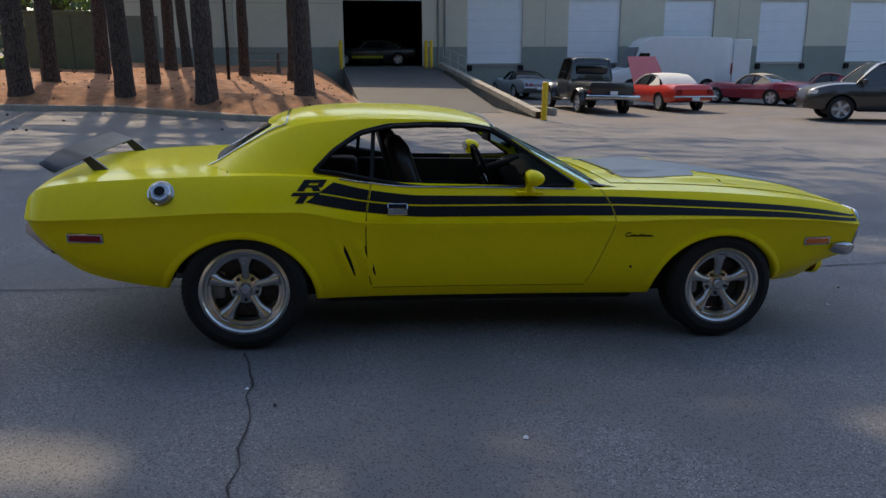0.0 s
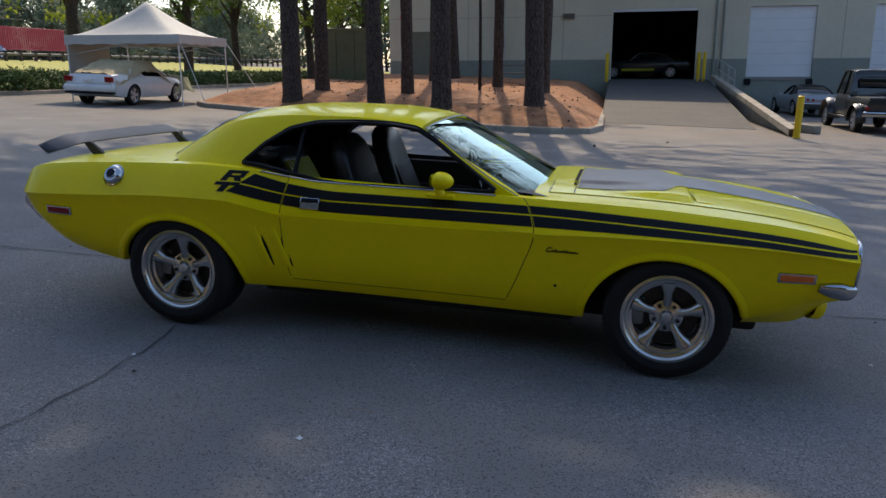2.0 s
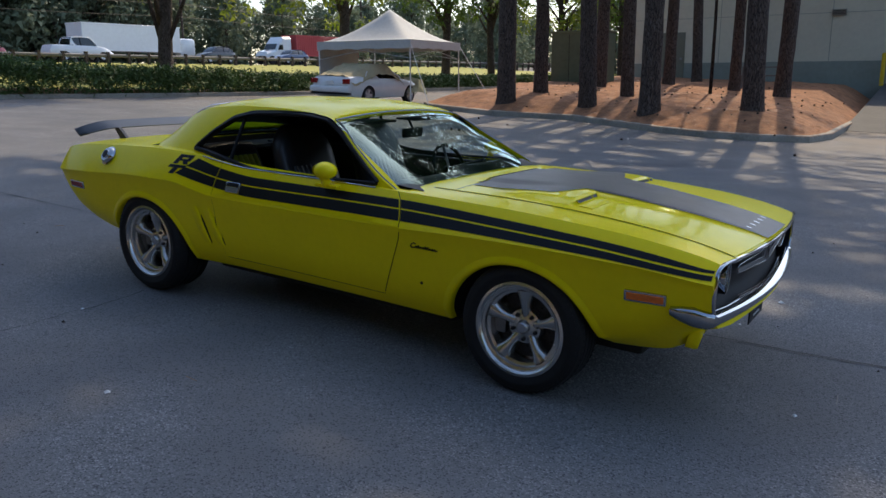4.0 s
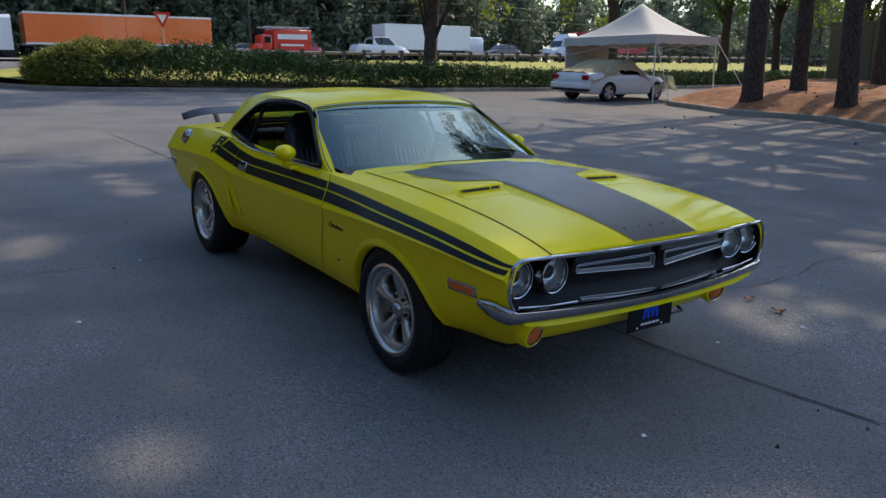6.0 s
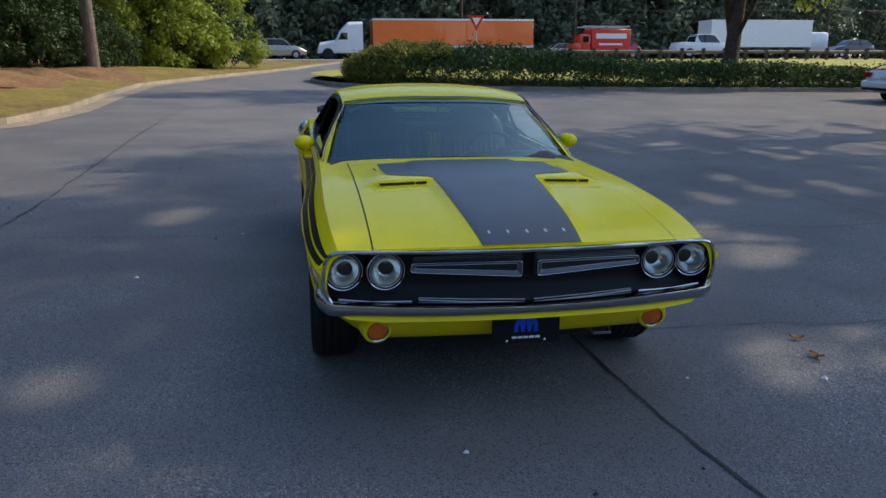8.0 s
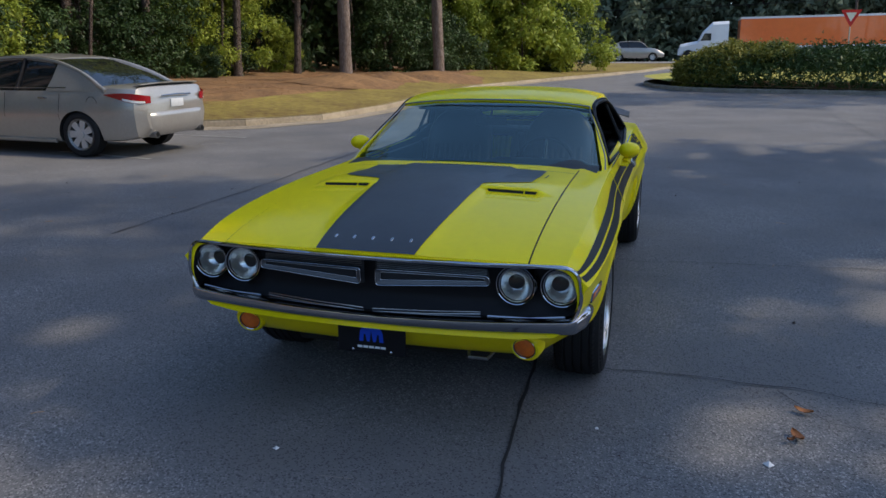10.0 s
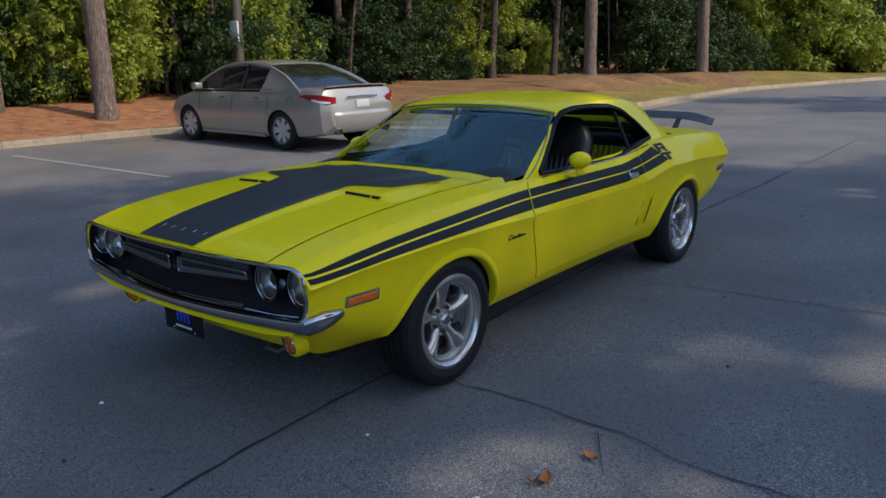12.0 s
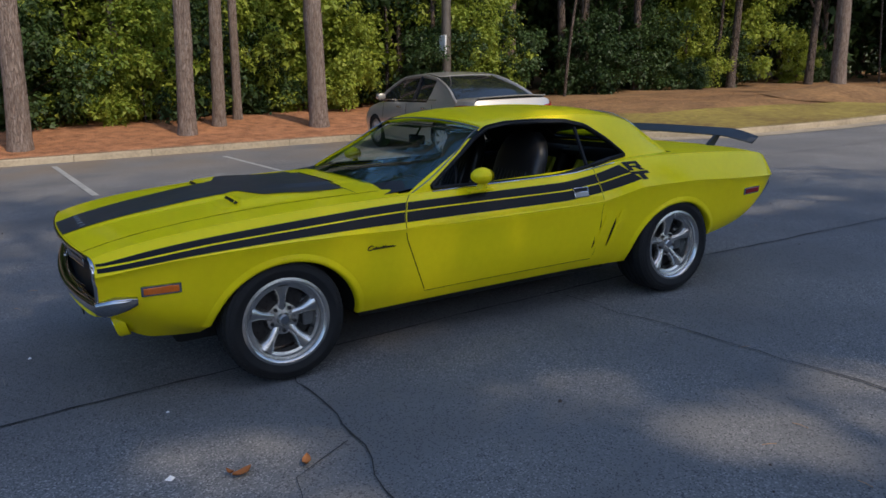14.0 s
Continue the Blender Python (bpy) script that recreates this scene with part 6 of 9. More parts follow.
PINES = [(-8.55, 17.4, 0.28, 22), (-8.40, 19.5, 0.235, 21), (-5.99, 17.7, 0.25, 22), (-5.7, 20.2, 0.20, 21), (-3.65, 16.2, 0.265, 24), (-6.07, 25.6, 0.22, 21), (-3.3, 24.0, 0.19, 20), (-1.1, 16.5, 0.26, 24), (-1.5, 22.5, 0.24, 24), (-7.92, 23.3, 0.24, 21), (-6.0, 29.3, 0.21, 21)]
for i, (x, y, r, h) in enumerate(PINES):
    z = gz(x, y) + 0.13 + island_mound(x, y)
    wide = i in (4, 7, 8)
    me3 = pine(h - 4.0, r, (6.5 if y < 19 else 9.5) / (h - 4.0), 6.2 if wide else 4.4, 11 + i, (24000 if i == 7 else 18000) if wide else 9000 if y < 19 else 5000, 0.35, 1.0 if i in (7, 8) else 0)
    m = pose(x, y, z - 0.05, 0, 0, 37 * i if i not in (7, 8) else 0)
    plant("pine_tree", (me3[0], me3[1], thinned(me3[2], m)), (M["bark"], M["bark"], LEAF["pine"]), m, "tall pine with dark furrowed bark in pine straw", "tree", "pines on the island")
m = rough_trunk("trunk", [(0.03 * math.sin(i), 0.02 * math.cos(2 * i), -0.2 + i * 1.2) for i in range(9)], [0.06 - 0.004 * i for i in range(9)], 5, 8)
plant("young_pine", (m, m, leaf_cloud("needles", blob_points([(0, 0, 9.2, 1.0), (0.3, 0.2, 8.4, 0.9)], 500, 3), 0.3, 4, 0.2)), (M["bark"], M["bark"], LEAF["pine"]), pose(-3.7, 22.5, gz(-3.7, 22.5) + 0.10 + island_mound(-3.7, 22.5)), "slender young pine among the tall ones", "tree", "pines on the island")


def verge_z(x, y):
    return gz(x, y) + 0.13 + verge_mound(x, y)


# pines at the edge of the woods, sunlight painted into their bark
EDGE_PINES = [(-1.34, -13.1, 0.19), (-2.95, -14.65, 0.11), (-2.28, -13.9, 0.15), (-4.42, -12.95, 0.22), (-19.6, -9.40, 0.21), (-27.0, -8.25, 0.23), (-11.8, -15.3, 0.17), (1.95, -12.75, 0.21), (3.6, -13.6, 0.19), (5.2, -13.3, 0.21), (-15.4, -16.0, 0.15), (-3.85, -16.9, 0.17), (-0.4, -15.6, 0.12)]
edge_pine = [pine(20, 0.24, 0.45, 3.2, 60, 2400, 0.4), pine(21, 0.24, 0.48, 3.0, 61, 2400, 0.5), pine(19, 0.24, 0.45, 3.0, 62, 2400, 0.3)]
for i, (x, y, r) in enumerate(EDGE_PINES):
    t = plant("pine_tree", edge_pine[i % 3], (M["bark2"], M["bark2"], LEAF["pine"]), pose(x, y, verge_z(x, y), 0, 0, 71 * i), "pine at the edge of the woods, flaking bark painted as sunlit", "tree", "pines along the woods")
    k = r / 0.24
    t.scale = (k, k, 1.0)

# broadleaf woods behind the verge
wood = [broadleaf(9 + 1.5 * i, 0.10, 0.27, 2.8, 80 + i, 16000, 0.145, 0.7, 24, 11, 0.45, 0.72, 3) for i in range(4)]
shrub = [broadleaf(3.0 + 0.6 * i, 0.04, 0.06, 1.8, 90 + i, 9500, 0.125, 0.7, 12, 11, 0.45, 0.8, 3) for i in range(4)]
mid_wood = [broadleaf(10 + i, 0.12, 0.10, 3.2, 110 + i, 5000, 0.34, 0.8, 20, corners=3) for i in range(3)]
far_wood = [broadleaf(13 + i, 0.2, 0.05, 4.2, 120 + i, 4200, 0.54, 0.9, 24, 5, 0.4, 1.0, 3) for i in range(3)]
rng = random.Random(5)
for i in range(64):
    x = -44 + 74 * (i % 32) / 31 + rng.uniform(-1, 1)
    row = i // 32
    edge = min(SOUTH_FINE, key=lambda p: abs(p[0] - x))[1]
    y = (min(edge - 6.5, -16.4) if x > -26 else edge - 7.5) - row * 4.2 + rng.uniform(-1.2, 1.2)
    # leaf tone goes by place: sunlit and shaded stretches painted by material
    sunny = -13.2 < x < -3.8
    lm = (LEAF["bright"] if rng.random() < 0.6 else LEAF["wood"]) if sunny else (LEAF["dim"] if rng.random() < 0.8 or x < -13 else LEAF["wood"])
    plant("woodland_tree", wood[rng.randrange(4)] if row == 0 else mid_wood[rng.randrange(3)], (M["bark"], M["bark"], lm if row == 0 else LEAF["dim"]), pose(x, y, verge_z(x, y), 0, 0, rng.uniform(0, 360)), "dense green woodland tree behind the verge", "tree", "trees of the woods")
for i in range(40):
    x = -42 + 62 * i / 39 + rng.uniform(-1.1, 1.1)
    edge = min(SOUTH_FINE, key=lambda p: abs(p[0] - x))[1]
    y = (min(edge - 4.0, -14.6) if x > -26 else edge - 5.2) + rng.uniform(-1.0, 0.9)
    # shrubs get the same painted sun and shade
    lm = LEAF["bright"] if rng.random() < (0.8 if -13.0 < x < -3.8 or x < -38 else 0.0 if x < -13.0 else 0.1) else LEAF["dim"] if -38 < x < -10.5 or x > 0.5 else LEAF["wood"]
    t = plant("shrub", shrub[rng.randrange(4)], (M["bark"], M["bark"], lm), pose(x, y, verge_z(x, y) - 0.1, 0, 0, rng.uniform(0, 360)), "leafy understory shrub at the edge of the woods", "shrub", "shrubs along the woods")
    k = rng.choice((0.35, 0.45, 0.6, 0.8, 1.0)) if not -10.2 < x < -4.6 else rng.uniform(0.6, 0.95)
    t.scale = (k, k, k)
# dense shrubs beside the light pole, in sun-toned leaves
for x, y, k in ((-5.4, -16.4, 1.1), (-7.1, -16.7, 1.25), (-8.8, -16.6, 1.15), (-6.2, -17.8, 1.5), (-9.9, -17.0, 1.0), (-3.8, -16.4, 0.7)):
    t = plant("shrub", shrub[rng.randrange(4)], (M["bark"], M["bark"], LEAF["bright"]), pose(x, y, verge_z(x, y) - 0.1, 0, 0, rng.uniform(0, 360)), "dense green shrub beside the light pole in sun-toned leaves", "shrub", "shrubs along the woods")
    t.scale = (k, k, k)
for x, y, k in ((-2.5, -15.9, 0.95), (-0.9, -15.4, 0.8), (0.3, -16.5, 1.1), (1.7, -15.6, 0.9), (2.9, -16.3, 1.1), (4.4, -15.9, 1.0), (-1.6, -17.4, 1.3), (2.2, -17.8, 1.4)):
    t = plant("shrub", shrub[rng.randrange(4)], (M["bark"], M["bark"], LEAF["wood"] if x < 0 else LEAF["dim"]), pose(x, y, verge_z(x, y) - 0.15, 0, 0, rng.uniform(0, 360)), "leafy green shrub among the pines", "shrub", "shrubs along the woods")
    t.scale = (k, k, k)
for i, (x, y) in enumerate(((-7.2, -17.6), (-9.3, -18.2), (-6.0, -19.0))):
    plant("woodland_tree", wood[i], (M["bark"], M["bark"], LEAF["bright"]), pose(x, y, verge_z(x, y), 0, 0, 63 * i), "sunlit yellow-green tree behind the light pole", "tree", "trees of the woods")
# taller trees added so that their crowns shade the woods behind them
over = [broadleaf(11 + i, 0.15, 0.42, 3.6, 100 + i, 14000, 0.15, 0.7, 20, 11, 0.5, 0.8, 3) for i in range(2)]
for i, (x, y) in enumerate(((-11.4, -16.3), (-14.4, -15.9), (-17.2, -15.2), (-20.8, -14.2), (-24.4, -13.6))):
    plant("woodland_tree", over[i % 2], (M["bark"], M["bark"], LEAF["bright"] if i == 0 else LEAF["wood"] if i == 1 else LEAF["dim"]), pose(x, y, verge_z(x, y), 0, 0, 80 * i), "added tall tree over the verge in sun-toned leaves" if i < 2 else "added tall tree over the verge in shade-toned leaves", "tree", "trees of the woods")
# slim stems in the shade between them
stem = [rough_trunk("trunk", [(0.10 * math.sin(0.9 * j + q), 0.08 * math.cos(1.1 * j + 2 * q), -0.2 + 1.1 * j) for j in range(9)], [0.075 - 0.006 * j for j in range(9)], q, 7) for q in range(3)]
for i in range(24):
    x = -34 + 44 * i / 23 + rng.uniform(-0.5, 0.5)
    edge = min(SOUTH_FINE, key=lambda p: abs(p[0] - x))[1]
    y = (min(edge - 3.6, -14.4) if x > -26 else edge - 5.0) - rng.uniform(0, 2.6)
    t = thing("sapling", pose(x, y, verge_z(x, y), rng.uniform(-6, 6), rng.uniform(-6, 6), rng.uniform(0, 360)), "slim bare-stemmed sapling in the shade of the woods", "tree", "saplings of the woods")
    # every fourth stem takes the sun-toned bark
    obj("trunk", stem[i % 3], M["bark2"] if i % 4 == 0 else M["bark"], t)
    k = rng.uniform(0.5, 1.1)
    t.scale = (k, k, 1)
# a far rank that closes the woods, shade or haze put into its leaves
for i in range(30):
    x = -62 + 110 * i / 29 + rng.uniform(-1, 1)
    y = -29 - 4 * (i % 2) + rng.uniform(-1, 1)
    plant("woodland_tree", far_wood[i % 3], (M["bark"], M["bark"], LEAF["far"] if x < -30 else LEAF["dim"]), pose(x, y, verge_z(x, max(y, -65)), 0, 0, rng.uniform(0, 360)), "woodland tree deep in the woods, shade or haze in its leaf colour", "tree", "trees of the woods")
for i in range(22):
    x, y = -50 + 90 * i / 21 + rng.uniform(-1, 1), -41 + rng.uniform(-2, 2)
    t = plant("woodland_tree", far_wood[i % 3], (M["bark"], M["bark"], LEAF["dim"]), pose(x, y, verge_z(x, y), 0, 0, rng.uniform(0, 360)), "woodland tree deep in the woods, shade or haze in its leaf colour", "tree", "trees of the woods")
    t.scale = (1.5, 1.5, 1.35)
# big sunny shrubs where the drive bends
for x, y, k in ((-39.8, -6.9, 1.6), (-43.4, -6.0, 1.35), (-41.2, -8.4, 2.1), (-46.5, -5.2, 1.5), (-46.0, -8.0, 2.2)):
    t = plant("shrub", shrub[rng.randrange(4)], (M["bark"], M["bark"], LEAF["bright"]), pose(x, y, verge_z(x, y) - 0.2, 0, 0, rng.uniform(0, 360)), "tall sunny yellow-green shrub by the drive", "shrub", "shrubs along the woods")
    t.scale = (k, k, k)

# woods across the highway
for i in range(165):
    if -110 + 330 * (i // 3) / 54 > 72 and i % 2:
        continue
    y = -110 + 330 * (i // 3) / 54 + rng.uniform(-2, 2)
    x = -97 - 6 * (i % 3) + rng.uniform(-1.5, 1.5)
    t = plant("roadside_tree", far_wood[rng.randrange(3)], (M["bark"], M["bark"], LEAF["far"]), pose(x, y, gz(x, y), 0, 0, rng.uniform(0, 360)), "tree across the highway, haze painted into its leaf colour", "tree", "trees across the highway")
    k = rng.uniform(1.25, 1.6) * (1 if y < 55 else max(0.62, 1 - (y - 55) / 130))
    t.scale = (k, k, k)
# more distant woods: unseen ring added behind the camera for reflections, then the north-west
for i in range(0, 40, 2):
    a = radians(-60 + 130 * i / 39)
    x, y = 75 * math.cos(a) + 10, 75 * math.sin(a) - 10
    if y > 30 and x < 62:
        continue
    t = plant("distant_tree", far_wood[i % 3], (M["bark"], M["bark"], LEAF["dim"]), pose(x, y, gz(x, y), 0, 0, 50 * i), "unseen tree added behind the camera", "tree", "distant trees")
for i in range(0, 26, 2):
    x, y = -86 + 78 * i / 25 + rng.uniform(-2, 2), 112 + rng.uniform(-8, 8)
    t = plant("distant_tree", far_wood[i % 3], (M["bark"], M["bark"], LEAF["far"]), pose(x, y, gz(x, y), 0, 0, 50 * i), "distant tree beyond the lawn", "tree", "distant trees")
    k = rng.uniform(0.7, 1.15)
    t.scale = (k, k, k)

# lawn trees beside the hedge
oak = [broadleaf(9.5 + i, 0.30, 0.43, 4.2, 140 + i, 6000, 0.22, 0.5, 20, 5, 0.5) for i in range(3)]
plant("shade_tree", broadleaf(19.5, 0.31, 0.22, 4.6, 150, 15000, 0.22, 0.55, 26, 5, 0.5, 1.0, 3), (M["bark"], M["bark"], LEAF["bright"]), pose(-24.3, 16.9, gz(-24.3, 16.9) + 0.3, 0, 0, 20), "tall shade tree with green-yellow leaves beside the hedge", "tree", "trees on the lawn")
for i, (x, y, k) in enumerate(((-26.5, 31.0, 1.15), (-24.5, 38.5, 1.0), (-22.5, 41.0, 0.85), (-18.5, 43.5, 0.9), (-16.0, 47.5, 0.9), (-21, 56, 1.1), (-14.5, 60, 1.1))):
    t = plant("shade_tree", oak[i % 3], (M["bark"], M["bark"], LEAF["bright"] if i % 3 == 0 else LEAF["wood"]), pose(x, y, gz(x, y) + 0.3, 0, 0, 77 * i + 20), "broad shade tree with green-yellow leaves on the lawn", "tree", "trees on the lawn")
    t.scale = (k, k, k)

# low juniper hedge: one spreading mound of sprays, highest near its end
hr = np.random.RandomState(7)


def hedge_points(n, y0, y1, power):
    """Spray roots over the mound's skin and a little below it."""
    y = y0 + (y1 - y0) * hr.uniform(size=n) ** power
    u = hr.uniform(size=n) ** 1.35
    front = np.interp(y, [1.0, 1.6, 2.2, 3.3, 6.0, 9.6, 14.8, 20, 30, 64], [-28.0, -26.6, -25.7, -24.8, -23.8, -22.48, -21.08, -20.22, -19.9, -19.8])
    deep = np.interp(y, [1.0, 2.0, 4.0, 9, 16, 64], [0.6, 2.4, 3.6, 3.4, 2.4, 2.2])
    x = front - u * deep
    tall = np.interp(y, [1.0, 1.5, 2.6, 5.0, 9.0, 12, 16, 24, 64], [0.25, 0.75, 1.35, 1.45, 1.30, 1.0, 0.82, 0.58, 0.5])
    lump = np.array([noise.noise(Vector((a * 0.9, b * 0.9, 1.0))) + 0.6 * noise.noise(Vector((a * 2.3, b * 2.3, 5.0))) for a, b in zip(x, y)])
    top = tall * np.sin(math.pi * (0.06 + 0.80 * u ** 0.75)) ** 0.55 * (1 + 0.20 * lump)
    z = np.array([gz(a, b) for a, b in zip(x, y)]) + 0.10 + top * (1 - np.where(u < 0.10, 0.95 * hr.uniform(size=n), 0.5 * hr.uniform(size=n) ** 2.2))
    return np.stack([x + 0.12 * lump, y, z], axis=1)


tagged(obj("hedge", leaf_cloud("hedge", clumps(hedge_points(25000, 2.0, 64, 1.25), 5, 0.09, 8), 0.15, 9, 0.34, face=0.55, k=3), LEAF["juniper"]), "low spreading green juniper hedge along the kerb", "hedge", kind="stuff")
pts = hedge_points(4200, 1.45, 5.4, 1.2)
pts[:, 2] += 0.08
tagged(obj("hedge_end", leaf_cloud("hedge_end", clumps(pts[(pts[:, 1] < 3.4) | (pts[:, 2] > pts[:, 1] * 0.12 + 1.55)], 6, 0.09, 18), 0.13, 19, 0.4, face=0.7, k=3), LEAF["yellowish"]), "sunlit yellow-green juniper at the end of the hedge", "hedge", kind="stuff")

# loose straw over the beds
def straw_litter(name, label, n, seed, spot):
    rg = np.random.RandomState(seed)
    pts = []
    while len(pts) < n:
        p = spot(rg)
        if p:
            pts.append(p)
    tagged(obj(name, leaf_cloud(name, np.array(pts), 0.13, seed, 0.05, face=2.6), LEAF["straw"]), label, "pine straw", kind="stuff")


def verge_spot(rg):
    x, t = rg.uniform(-7.0, 6.5), rg.uniform(0, 1) ** 1.4
    y = -11.95 - 0.045 * max(0, x + 4.8) - 3.4 * t
    return None if x < -5.5 and y > -12.3 else (x, y, verge_z(x, y) + 0.02 + 0.02 * rg.uniform())


def island_spot(rg):
    x, y = rg.uniform(-11.5, 0.5), 14.6 + 7.5 * rg.uniform() ** 1.3
    line = np.interp(x, [-11.8, -9.9, -8.5, -7.3, -6.0, -4.2, -2.8, -1.8, -0.5, 0.45], [17.8, 17.0, 16.4, 16.6, 16.75, 15.6, 14.7, 14.4, 14.45, 15.0])
    return (x, y, gz(x, y) + 0.145 + island_mound(x, y) + 0.02 * rg.uniform()) if y > line + 0.25 else None


def drive_spot(rg):
    x, t = rg.uniform(-32, -7.3), rg.uniform(0, 1) ** 0.8
    y = np.interp(x, [-32, -25.6, -19, -14.2, -10.95, -9.3, -8.2, -6.9], [-5.0, -6.35, -6.25, -6.0, -6.3, -7.3, -9.0, -10.85]) - 1.4 - 5.0 * t
    return (x, y, verge_z(x, y) + 0.02 + 0.03 * rg.uniform())


straw_litter("drive_straw", "loose brown leaf litter on the verge of the drive", 14000, 43, drive_spot)
straw_litter("verge_straw", "loose rust-brown pine straw on the verge", 15000, 41, verge_spot)
straw_litter("island_straw", "loose reddish pine straw under the pines", 15000, 42, island_spot)

# ---- parked vehicles ----
def on_ground(x, y, yaw, up=0.0):
    n = Vector((gz(x - 0.5, y) - gz(x + 0.5, y), gz(x, y - 0.5) - gz(x, y + 0.5), 1)).normalized()
    q = Vector((0, 0, 1)).rotation_difference(n).to_matrix().to_4x4()
    return Matrix.Translation((x, y, gz(x, y) + up)) @ q @ Matrix.Rotation(radians(yaw), 4, "Z")


def car_paint(name, color, metal=0.0, rough=0.3):
    return mat(name, color, rough, metal, coat=0.8, vary=0.06, scale=3, rough_vary=0.05)


GLASSY = mat("vehicle_window", (0.012, 0.014, 0.015), 0.04, coat=0.5, vary=0.2, scale=3)
PAINT = dict(silver=car_paint("silver_paint", (0.40, 0.375, 0.335), 0.55, 0.34), white=car_paint("white_paint", (0.72, 0.73, 0.74)), red=car_paint("red_paint", (0.62, 0.035, 0.02)), maroon=car_paint("maroon_paint", (0.22, 0.012, 0.03)), grey=car_paint("grey_paint", (0.30, 0.33, 0.36), 0.3), black=car_paint("charcoal_paint", (0.016, 0.017, 0.019), 0.0, 0.35), brown=car_paint("dark_suv_paint", (0.035, 0.032, 0.03)), pink=car_paint("pale_red_primer", (0.62, 0.13, 0.12), 0, 0.5), orange=car_paint("orange_paint", (0.80, 0.17, 0.03), 0, 0.5), rust=car_paint("container_red", (0.45, 0.06, 0.06), 0, 0.6), blue=car_paint("dark_blue_paint", (0.03, 0.05, 0.12)), tan=mat("tan_cloth", (0.42, 0.36, 0.27), 0.9, vary=0.15, scale=6), cream=mat("white_vinyl_top", (0.66, 0.64, 0.58), 0.7, vary=0.1, scale=5))


def road_wheel(parent, x, y, r, w, s, rim_mat, spokes=5, whitewall=False):
    t = new("wheel")
    t.parent = parent
    t.empty_display_size = 0.05
    t.matrix_local = pose(x, y, r)
    hw = w / 2
    rim = r * 0.70
    prof = [(rim, -hw * 0.8), (rim + 0.02, -hw), (r - 0.03, -hw), (r, -hw * 0.75), (r, hw * 0.75), (r - 0.03, hw), (rim + 0.02, hw), (rim, hw * 0.8)]
    obj("tyre", lathe("tyre", prof, 32, "y", 30), M["rubber"], t)
    o = hw * s
    rimo = obj("rim", lathe("rim", [(rim + 0.01, o * 0.8), (rim, o * 0.95), (rim - 0.03, o * 0.8), (rim - 0.04, o * 0.1), (0.02, o * 0.1)], 32, "y", 40), M["dull"], t)
    for i in range(spokes):
        a = 2 * math.pi * i / spokes
        rows = []
        for u in (0.04, 0.5, 1.0):
            q = 0.03 + (rim - 0.04) * u
            w2 = 0.035 + 0.02 * u
            rows.append([(q * math.cos(a) - c * w2 * math.sin(a), o * (0.72 + 0.1 * u), q * math.sin(a) + c * w2 * math.cos(a)) for c in (-1, 0, 1)])
        obj("spoke", slab_me("spoke", rows, 0.03, 40, (0, -s, 0)), rim_mat, rimo)
    obj("hub", lathe("hub", [(0, o * 0.86), (0.05, o * 0.84), (0.06, o * 0.4)], 16), rim_mat, rimo)
    return t


